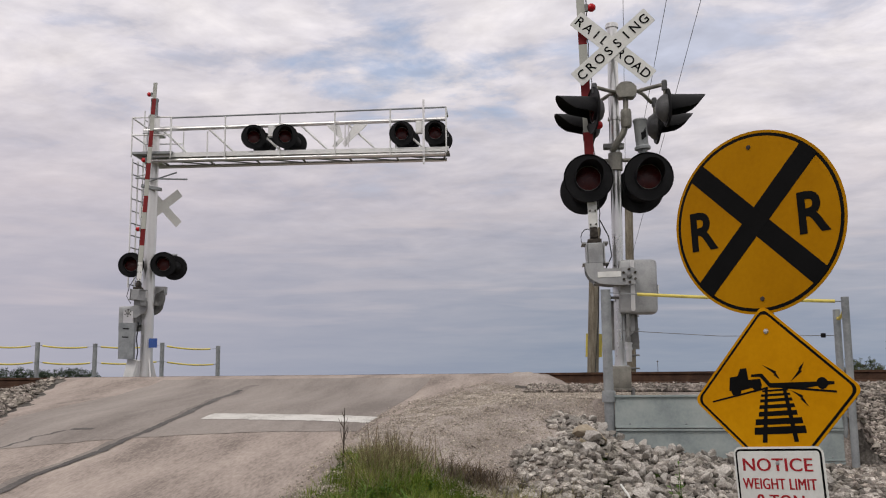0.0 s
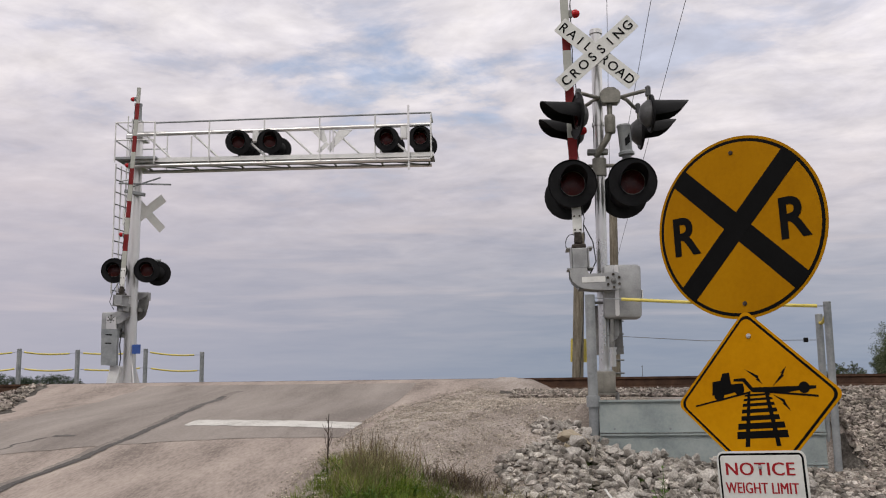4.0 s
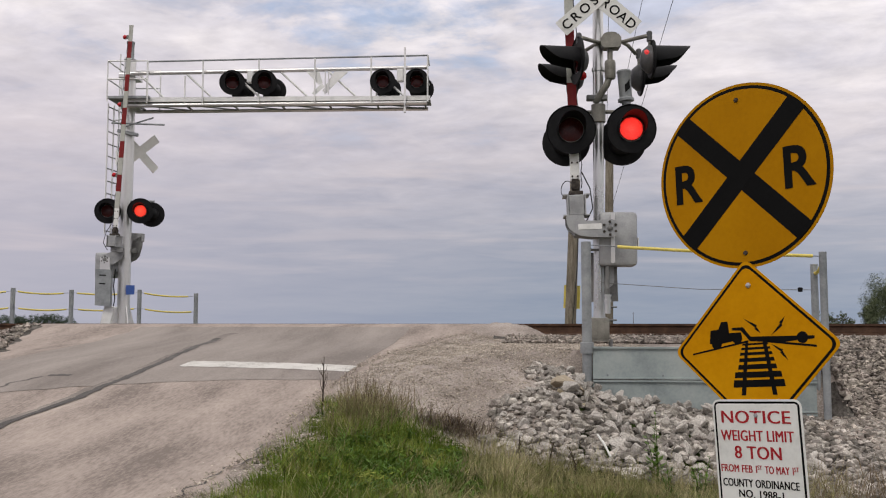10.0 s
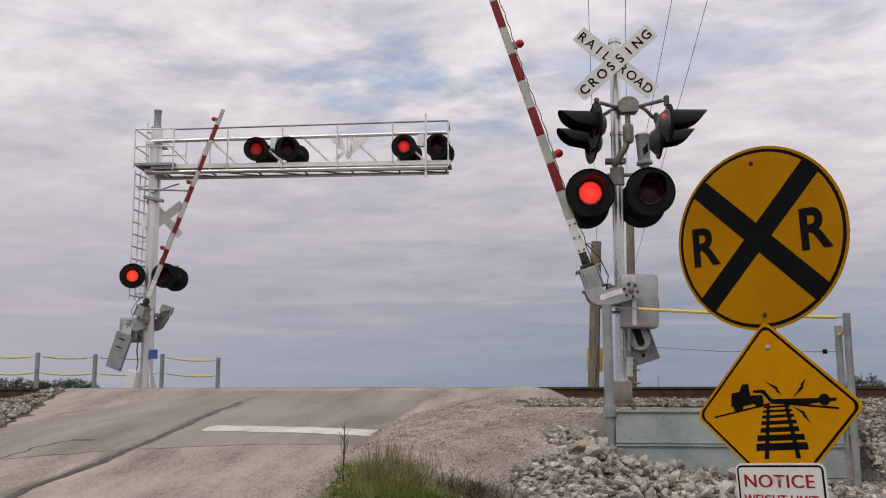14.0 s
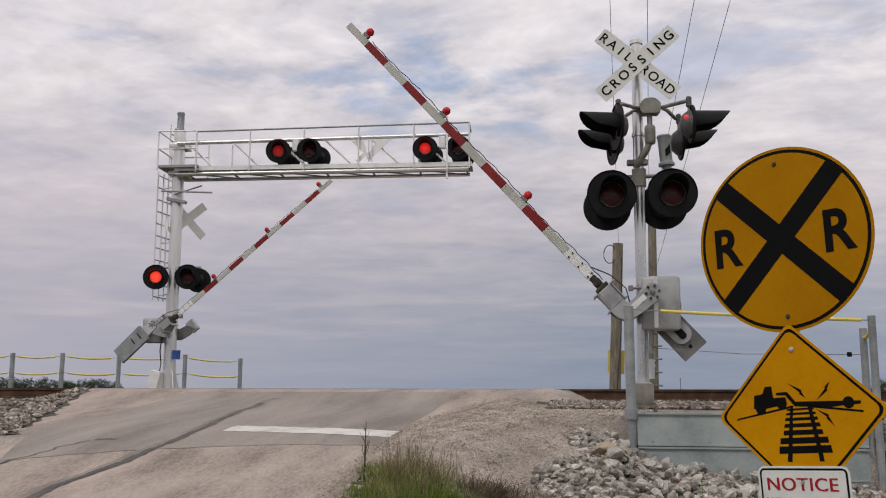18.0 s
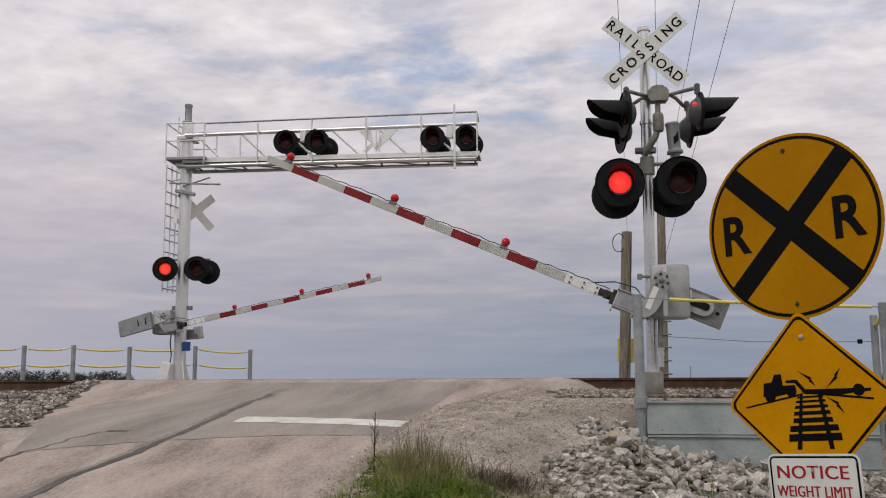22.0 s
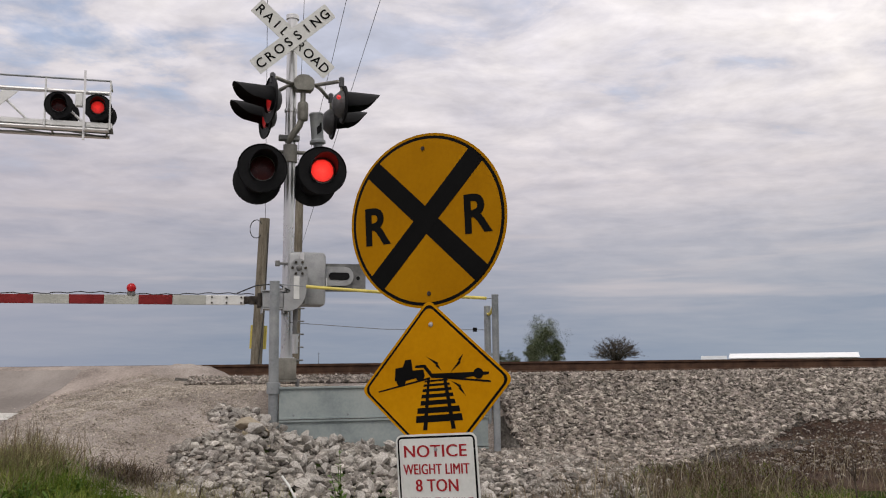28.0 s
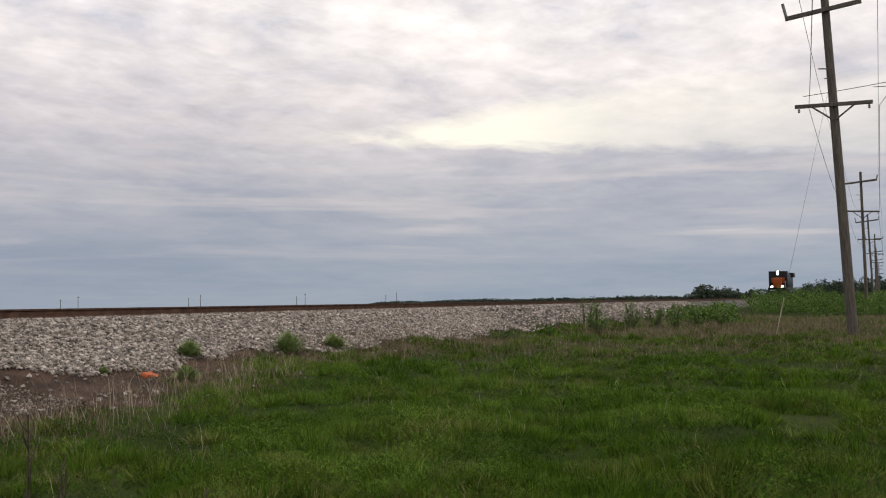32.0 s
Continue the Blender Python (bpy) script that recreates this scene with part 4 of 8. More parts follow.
        part("stripe", box(B(), (w, 0.028, h0), (s * (a1 + w * (k + 0.5)), ya, z), bevel=0.004), mat, arm, "grey-white reflective band" if mat == "stripe_grey" else "red reflective band")
    for d in ((0.286, 1.803, 3.342) if not mirror else (0.296, 1.930, 3.615)):
        x = s * (length - d)
        bm = box(B(), (0.09, 0.05, 0.04), (x, ya, z + 0.072))
        part("arm_lamp_base", bm, "case_dark", arm)
        part("arm_lamp", lathe(B(), [(0.0, 0.055), (0.03, 0.047), (0.052, 0.018), (0.055, -0.01), (0.04, -0.045), (0.0, -0.05)], 14, Matrix.Translation((x, ya, z + 0.137))), "red_cap", arm, "round red gate-arm lamp", True)
    bm = B()
    n = 60
    tube(bm, [(s * (a0 - 0.1 + (length - 0.3 - a0) * k / n), ya, z + 0.072 + 0.008 * math.sin(k * 1.9) + 0.010 * math.sin(k * 0.31)) for k in range(n + 1)], 0.006, 5)
    part("lamp_cable", bm, "wire", arm, "black cable along the arm")
    part("cable_loop", tube(B(), [(s * (x0 - 0.22), ya - 0.1, z + 0.1), (s * (x0 - 0.05), ya - 0.16, z + 0.19), (s * (x0 + 0.2), ya - 0.1, z + 0.17), (s * (x0 + 0.42), ya - 0.03, z + 0.08)], 0.008, 6), "wire", arm)
    # counterweight plate beyond the pivot, held by a slotted tongue
    if mirror:
        yc = -0.10
        cw = part("counterweight", pl([(-0.24, 0.16), (-1.10, 0.10), (-1.10, -0.28), (-0.24, -0.24)], yc - 0.05, yc + 0.05), "galv_dull", arm, "flat grey steel counterweight plate")
        # slots are black plates on solid metal; the shade inside is their colour
        for k in (-0.38, -0.58):
            part("slot", pl([(a + k, b - 0.04) for a, b in rounded(0.03, 0.17, 0.013)], yc - 0.054, yc - 0.046), "black", cw)
        part("tongue", pl([(0.05, 0.12), (-0.30, 0.10), (-0.30, -0.16), (0.05, -0.12)], -0.045, -0.015), "alu", arm)
    else:
        yc = 0.25
        cw = part("counterweight", pl([(-0.26, 0.10), (-0.87, 0.10), (-0.87, -0.245), (-0.26, -0.245)], yc - 0.045, yc + 0.045), "case_dark", arm, "flat grey steel counterweight plate")
        # hole and slot below: black plates, dark inside given by colour
        part("hole", pl(circle(0.025, 14, -0.775, -0.08), yc - 0.049, yc - 0.041), "black", cw)
        part("tongue", pl([(a - 0.32, b - 0.06) for a, b in rounded(0.78, 0.24, 0.11)], 0.16, 0.20), "case", arm, "slotted casting")
        part("slot", pl([(a - 0.53, b - 0.06) for a, b in rounded(0.26, 0.09, 0.04)], 0.150, 0.162), "black", arm)
    return arm


def crossbuck(parent, m, words=True, reach=0.10):
    holder = part("crossbuck", rod(B(), (0, 0.02, 0), (0, reach, 0), 0.05), "case_dark", parent, "white X-shaped railroad crossing sign", m=m)
    for tilt, y, txt in ((-41.4, -0.006, "CROSSING"), (41.6, 0.006, "RAILROAD")):
        blade = part("blade", plate(B(), rounded(1.22, 0.215, 0.012, 3), y - 0.004, y + 0.004), "sign_white", holder, "white blade with black letters" if words else "bare metal back of a white blade", m=Matrix.Rotation(radians(tilt), 4, "Y"))
        if not words:
            continue
        step = 0.147
        for k, ch in enumerate(txt):
            off = (k - 3.5) * step
            if txt == "RAILROAD":
                off = (k - 3.5) * 0.132 + (-0.065 if k < 4 else 0.065)
            part("letter", lettering(ch, 0.168, None, 0.002, bold=0.0018), "black_flat", blade, "black letter", m=pose(off, y - 0.006 - (0.002 if txt == "CROSSING" else 0), 0))
    return holder


def mast(parent, r, z0, z1, mat="galv"):
    return part("mast", rod(B(), (0, 0, z0), (0, 0, z1), r, r * 0.96, seg=24), mat, parent, "round galvanized signal mast", True)


PIV = pose(0.110, -0.16, 1.241, 0, 0, 1.3)
PIV_FAR = pose(-0.36, -0.268, 1.521, 0, 0, -6)


def near_signal():
    t = thing("crossing_signal", pose(0.57, 11.47, -0.093, 0, 0.5, 0), "galvanized crossing signal with gate and black flashers", "crossing signal", "crossing signals")
    mast(t, 0.069, -0.1, 4.50)
    part("mast_cap", lathe(B(), [(0.082, 0.0), (0.082, 0.05), (0.074, 0.06), (0, 0.062)], 20, Matrix.Translation((0, 0, 4.47))), "galv", t, "", True)
    part("mast_sleeve", rod(B(), (0, 0, 3.25), (0, 0, 3.29), 0.080, seg=20), "galv", t, "", True)
    part("junction_base", box(box(B(), (0.235, 0.235, 0.26), (0, 0, 0.035), bevel=0.015), (0.29, 0.29, 0.025), (0, 0, -0.105)), "cast", t, "grey cast junction box base", True)
    part("mast_flange", lathe(B(), [(0.10, 0.16), (0.10, 0.175), (0.074, 0.178), (0.072, 0.24), (0.064, 0.245)], 20), "galv", t)
    part("foundation", box(B(), (0.5, 0.5, 0.5), (0, 0, -0.46)), "concrete", t)
    for x in (-0.14, 0.14):
        for y in (-0.14, 0.14):
            part("anchor_bolt", rod(B(), (x, y, -0.18), (x, y, -0.09), 0.018, seg=6), "case_dark", t)
    crossbuck(t, pose(-0.006, -0.265, 4.122), reach=0.22)
    for z in (4.08, 4.26):
        part("clamp", box(B(), (0.16, 0.16, 0.04), (0.0, -0.01, z), bevel=0.008), "case_dark", t)
    # main lamp crossarm
    part("crossarm", rod(rod(B(), (-0.40, 0, 2.735), (0.60, 0, 2.735), 0.025), (0.0, -0.02, 2.60), (0.0, -0.02, 2.82), 0.088, seg=16), "cast", t, "dark pipe crossarm", True)
    for x, side in ((-0.345, 0), (0.38, 1)):
        lamp_head(t, pose(x, -0.26, 2.46, 0, 0, 4), side=side)
        lamp_head(t, pose(x - (0.05 if x < 0 else 0.075), 0.22, 2.40, 0, 0, 180))
        part("lamp_hanger", tube(B(), [(x, 0, 2.735), (x, 0, 2.67), (x, -0.06, 2.57), (x, -0.10, 2.48)], 0.022), "case_dark", t, "", True)
        part("lamp_hanger", tube(B(), [(x, 0, 2.735), (x, 0.05, 2.66), (x, 0.08, 2.54)], 0.022), "case_dark", t, "", True)
        part("hanger_nut", rod(B(), (x + 0.03, 0, 2.75), (x + 0.03, 0, 2.83), 0.018, seg=8), "case_dark", t)
    # bell
    part("bell", lathe(B(), [(0.0, 0.42), (0.085, 0.42), (0.092, 0.40), (0.082, 0.38), (0.078, 0.08), (0.10, 0.06), (0.10, 0.03), (0.06, 0.02), (0.05, -0.04), (0.0, -0.04)], 22, Matrix.Translation((0.345, 0.0, 2.835)) @ Matrix.Rotation(radians(-4), 4, "Y")), "galv_dull", t, "grey electronic crossing bell", True)
    part("bell_stem", rod(rod(B(), (0.345, 0, 2.74), (0.345, 0, 2.83), 0.04, seg=14), (0.345, 0, 2.755), (0.345, 0, 2.785), 0.07, seg=8), "case_dark", t)
    part("bell_louvre", plate(B(), [(-0.012, -0.07), (0.05, -0.02), (0.05, 0.10), (0.02, 0.05), (-0.012, 0.03)], -0.006, 0.006), "black", t, "dark louvre on the bell", m=pose(0.335, -0.082, 3.03, 0, -4, 10))
    # upper arms with sideways lamps
    part("offset_pipe", tube(B(), [(-0.04, -0.06, 2.84), (0.0, -0.10, 2.90), (0.10, -0.13, 3.05), (0.14, -0.13, 3.18), (0.14, -0.12, 3.585)], 0.042, 12), "cast", t, "", True)
    part("clamp", box(B(), (0.26, 0.10, 0.07), (-0.02, -0.06, 2.90), bevel=0.015), "case_dark", t)
    part("pipe_union", lathe(B(), [(0.06, -0.10), (0.068, -0.07), (0.068, 0.10), (0.058, 0.13)], 16, Matrix.Translation((0.14, -0.13, 3.22))), "cast", t, "", True)
    part("upper_box", plate(B(), [(-0.125, -0.04), (-0.09, -0.085), (0.09, -0.085), (0.125, -0.04), (0.125, 0.04), (0.09, 0.085), (-0.09, 0.085), (-0.125, 0.04)], -0.08, 0.08), "cast", t, "olive-grey eight-sided pipe box", m=pose(0.15, -0.12, 3.585))
    part("upper_box_lid", lathe(B(), [(0.08, 0), (0.08, 0.03), (0, 0.035)], 16, Matrix.Translation((0.15, -0.12, 3.667))), "cast", t, "", True)
    for s in (-1, 1):
        x = 0.15 + s * 0.14
        for yy, lz, lx in (((-0.42, 3.276, 0.27), (0.30, 3.255, 0.30)) if s < 0 else ((-0.42, 3.27, 0.31), (0.30, 3.24, 0.25))):
            part("upper_arm", tube(B(), [(x, -0.12, 3.585), (x + s * 0.08, -0.12 + (yy + 0.12) * 0.3, 3.58), (x + s * (lx - 0.05), yy, 3.56), (x + s * (lx - 0.01), yy, 3.54), (x + s * (lx - 0.01), yy, lz + 0.09)], 0.024, 10), "cast", t, "", True)
            part("arm_cap", lathe(B(), [(0.034, -0.06), (0.034, 0.05), (0.02, 0.065), (0, 0.066)], 12, Matrix.Translation((x + s * (lx - 0.01), yy, 3.555))), "lamp_grey", t, "", True)
            lamp_head(t, pose(x + s * lx, yy, lz, 0, 0, -75 if s < 0 else 96), disc_r=0.29 if s < 0 else 0.235, body="lamp_grey", deep=0.62, side=1 if s < 0 else None, lit="led_dim" if s < 0 else None, hood=(0.43, 0.28, 0.3))
    marker_lamp = part("side_marker", lathe(B(), [(0, 0.012), (0.03, 0.0)], 12, Matrix.Translation((0.535, -0.665, 3.30)) @ Matrix.Rotation(radians(90), 4, "X")), "led_small", t, "small red side marker light")
    # gate machine
    part("gate_machine", box(B(), (0.46, 0.34, 0.66), (0.225, 0.0, 1.13), bevel=0.05), "case", t, "grey cast gate machine case", True)
    part("machine_bracket", box(box(B(), (0.30, 0.08, 0.05), (0.14, 0, 1.44)), (0.16, 0.16, 0.5), (0.15, 0.02, 1.18), bevel=0.01), "case", t)
    part("machine_flange", plate(B(), rounded(0.05, 0.62, 0.02), -0.19, 0.19), "alu", t, m=pose(0.16, 0, 1.14))
    part("nameplate", box(B(), (0.012, 0.10, 0.10), (0.47, -0.05, 1.10)), "white", t)
    for z in (1.32, 1.00):
        part("u_bolt", box(rod(B(), (-0.12, -0.07, z), (0.10, -0.07, z), 0.016, seg=8), (0.06, 0.05, 0.07), (-0.13, -0.07, z), bevel=0.008), "case_dark", t)
    part("conduit", tube(B(), [(0.10, -0.1, 0.86), (0.099, -0.1, 0.74), (0.093, -0.105, 0.62), (0.090, -0.11, 0.52), (0.095, -0.11, 0.40)], 0.030, 10), "case_dark", t, "flexible dark conduit", True)
    part("conduit_fitting", lathe(B(), [(0.036, 0.22), (0.036, 0.36), (0.046, 0.362), (0.046, 0.39), (0.038, 0.392), (0.038, 0.43), (0.048, 0.432), (0.048, 0.45), (0.034, 0.452)], 14, Matrix.Translation((0.095, -0.11, 0.0))), "galv", t)
    arm = gate_arm(t, PIV, 5.268, 11, False)
    return t, arm, marker_lamp


NEAR, NEAR_ARM, SIDE_MARKER = near_signal()


def far_signal():
    t = thing("cantilever_signal", pose(-10.21, 21.04, 0, 0, 0, 5), "silver cantilever crossing signal with walkway over the road", "crossing signal", "crossing signals")
    mast(t, 0.15, -0.6, 6.45, "alu")
    part("mast_top", lathe(B(), [(0.15, 6.42), (0.152, 6.44), (0.10, 6.46), (0.088, 6.50), (0.085, 6.82), (0.095, 6.84), (0.095, 6.90), (0, 6.91)], 20), "galv_dull", t, "grey bell on the mast top", True)
    part("foundation", lathe(B(), [(0.36, -1.2), (0.36, -0.25), (0.30, -0.2), (0, -0.2)], 20), "concrete", t)
    part("base_plate", box(B(), (0.6, 0.6, 0.05), (0, 0, -0.12), bevel=0.01), "alu", t)
    for a in range(4):
        part("gusset", plate(B(), [(0.13, -0.1), (0.30, -0.1), (0.13, 0.5)], -0.012, 0.012), "alu", t, m=pose(0, 0, 0, 0, 0, 45 + 90 * a))
    part("ground_box", box(B(), (0.25, 0.2, 0.55), (-0.28, -0.2, 0.15), (0, 12, 0), bevel=0.02), "alu_white", t, "white equipment box")
    part("blue_plate", box(B(), (0.20, 0.02, 0.22), (0.23, -0.20, 0.80)), "blue", t, "small blue plate")
    part("mast_cable", tube(B(), [(-0.17, -0.12, 1.3), (-0.2, -0.14, 0.9), (-0.16, -0.14, 0.6), (-0.2, -0.15, 0.3)], 0.015, 6), "wire", t)
    # truss of the cantilever
    x0, x1, zt, zb = 0.05, 7.30, 6.00, 5.26
    truss = part("truss", rod(B(), (x0, -0.32, zb - 0.03), (x1, -0.32, zb), 0.05), "alu", t, "welded aluminium tube truss", True)
    rod_list = [((x0, 0.32, zb - 0.03), (x1, 0.32, zb), 0.045), ((x0, -0.30, zt + 0.02), (x1, -0.30, zt + 0.12), 0.050)]
    for a, b, r in rod_list:
        part("chord", rod(B(), a, b, r), "alu", truss, "", True)
    n = 6
    for k in range(n + 1):
        x = x0 + 0.25 + (x1 - x0 - 0.3) * k / n
        for y in (-0.30,):
            if k in (1, 5):
                part("upright", rod(B(), (x, y, zb), (x, y, zt - 0.05), 0.020, seg=8), "alu_white", truss)
            if k < n:
                xa, xb = (x, x + (x1 - x0 - 0.3) / n * 0.95)
                part("diagonal", rod(B(), (xa, y, zt + 0.04), (xa + (xb - xa) * 0.70, y, zb + 0.06), 0.026, seg=8), "alu_white", truss)
        part("cross_tie", rod(B(), (x, -0.32, zb), (x, 0.32, zb), 0.025, seg=8), "case_dark", truss)
        if k < n:
            part("floor_brace", rod(B(), (x, -0.3, zb - 0.01), (x + 1.15, 0.3, zb - 0.01), 0.018, seg=6), "galv_dull", truss)
    # walkway plank and handrail
    part("walkway", box(B(), (x1 + 0.10 - x0, 0.62, 0.035), ((x0 + x1) / 2 + 0.03, 0, zb + 0.09)), "galv_dull", t, "grey grated walkway")
    part("toe_board", box(B(), (x1 + 0.10 - x0, 0.012, 0.11), ((x0 + x1) / 2 + 0.03, -0.385, zb + 0.10)), "alu_white", t, "pale toe board")
    for y in (-0.42,):
        # dull tone: galvanized grey plus the rail's shaded underside
        part("handrail", rod(B(), (0.58, y, 6.28), (7.32, y, 6.38), 0.022, seg=8), "galv_dull", t, "thin grey handrail", True)
        for k in range(6):
            x = 0.58 + 6.74 * k / 5
            part("handrail_post", rod(B(), (x, y, zb), (x, y, 6.28 + 0.10 * k / 5), 0.020, seg=8), "alu_white", t)
    for z in (6.38, 5.85):
        part("end_rail", rod(B(), (7.32, -0.42, z), (7.32, 0.42, z), 0.02, seg=8), "alu_white", t)
    part("end_bracket", box(box(B(), (0.05, 0.05, 1.45), (6.78, -0.44, 5.85)), (0.05, 0.05, 0.22), (6.78, -0.44, 5.1)), "alu", t)
    # mast platform with cage rail
    part("platform", box(B(), (1.00, 0.9, 0.06), (0.15, -0.05, 5.40)), "galv_dull", t, "grey grated platform")
    for z in (6.28, 5.84):
        for a, b in (((-0.35, -0.5, z), (0.62, -0.5, z)), ((-0.35, -0.5, z), (-0.35, 0.4, z)), ((-0.35, 0.4, z), (0.62, 0.4, z))):
            part("platform_rail", rod(B(), a, b, 0.018, seg=8), "alu_white", t)
    for x, y in ((-0.35, -0.5), (0.62, -0.5), (-0.35, 0.4), (0.62, 0.4)):
        part("platform_post", rod(B(), (x, y, 5.3), (x, y, 6.26), 0.018, seg=8), "alu_white", t)
    for z in (5.30, 6.0):
        part("mast_clamp", box(B(), (0.42, 0.5, 0.12), (0.02, 0, z), bevel=0.02), "alu", t)
    # ladder beside the mast, its rungs running back past the mast
    lad = [(-0.515, 0.0, 5.38), (-0.475, 0.26, 5.38), (-0.44, 0.5, 6.74), (-0.415, 0.75, 6.74)]
    for x, y, z1 in lad:
        part("ladder_rail", rod(B(), (x, y, 2.16), (x, y, z1), 0.019, seg=8), "alu_white", t)
    for k in range(15):
        z = 2.24 + 0.305 * k
        a, b = lad[0 if z < 5.3 else 2], lad[3]
        part("rung", rod(B(), (a[0], a[1], z), (b[0], b[1], z), 0.015, seg=6), "case_dark", t)
    for z in (2.3, 3.6, 5.0):
        part("ladder_bracket", rod(B(), (-0.475, 0.26, z), (0, 0, z), 0.018, seg=6), "alu", t)
    part("stub_arm", rod(rod(B(), (-0.3, -0.3, 4.82), (1.0, -0.35, 4.75), 0.022, seg=8), (0.0, -0.2, 4.75), (0.7, -0.25, 4.95), 0.02, seg=8), "galv_dull", t)
    part("mast_bracket", box(B(), (0.5, 0.12, 0.08), (0.05, -0.16, 4.60), (0, 12, 0), bevel=0.01), "galv_dull", t)
    part("mast_plate", box(B(), (0.10, 0.03, 0.36), (-0.18, -0.16, 4.0)), "alu_white", t)
    crossbuck(t, pose(0.19, 0.26, 4.21, 0, 0, 48), words=False)
    # lamps on the mast and on the cantilever
    part("mast_crossarm", rod(B(), (-0.38, -0.05, 2.94), (0.70, -0.05, 2.94), 0.028), "galv_dull", t, "", True)
    for x, side in ((-0.33, 0), (0.46, 1)):
        lamp_head(t, pose(x, -0.30, 2.68, 0, 0, 14), side=side, far=True)
    lamp_head(t, pose(0.54, 0.25, 2.66, 0, 0, 180 + 14))
    for x, side, tw in ((2.64, 0, 14), (3.41, 1, 14), (6.25, 0, 3), (7.06, 1, 3)):
        lamp_head(t, pose(x, -0.42, 5.75, 0, 0, tw), side=side, far=True, lit="led_dim" if x < 5 else "led_canti")
        lamp_head(t, pose(x + 0.08, 0.30, 5.75, 0, 0, 180 + tw))
        part("lamp_bracket", box(B(), (0.06, 0.5, 0.06), (x + 0.04, -0.05, 5.75)), "alu", t)
    for x in (3.05, 6.66):
        part("lamp_junction_box", box(B(), (0.16, 0.14, 0.30), (x, -0.30, 5.92), bevel=0.02), "alu_white", t, "white junction box")
    for outline in ([(4.40, 6.02), (4.72, 6.02), (4.80, 5.76), (4.71, 5.70)], [(5.08, 6.02), (5.42, 6.02), (5.00, 5.62), (4.88, 5.48), (4.80, 5.55)], [(4.78, 5.74), (4.85, 5.66), (4.64, 5.47), (4.54, 5.49)]):
        part("brace_plate", plate(B(), outline, -0.36, -0.34), "alu_white", t, "white brace plate")
    for x in (4.87, 4.95):
        part("brace_post", box(B(), (0.028, 0.03, 0.56), (x, -0.385, 5.74)), "alu", t)
    # gate machine and arm
    part("gate_machine", box(B(), (0.46, 0.44, 0.60), (-0.44, 0.06, 1.40), bevel=0.05), "case", t, "grey cast gate machine case", True)
    part("machine_clamp", box(B(), (0.5, 0.10, 0.10), (0.0, 0.05, 1.75), bevel=0.01), "case_dark", t)
    part("machine_bracket", box(B(), (0.34, 0.12, 0.06), (-0.1, 0.05, 1.22)), "case_dark", t)
    arm = gate_arm(t, PIV_FAR, 5.607, 11, True)
    return t, arm


FAR, FAR_ARM = far_signal()


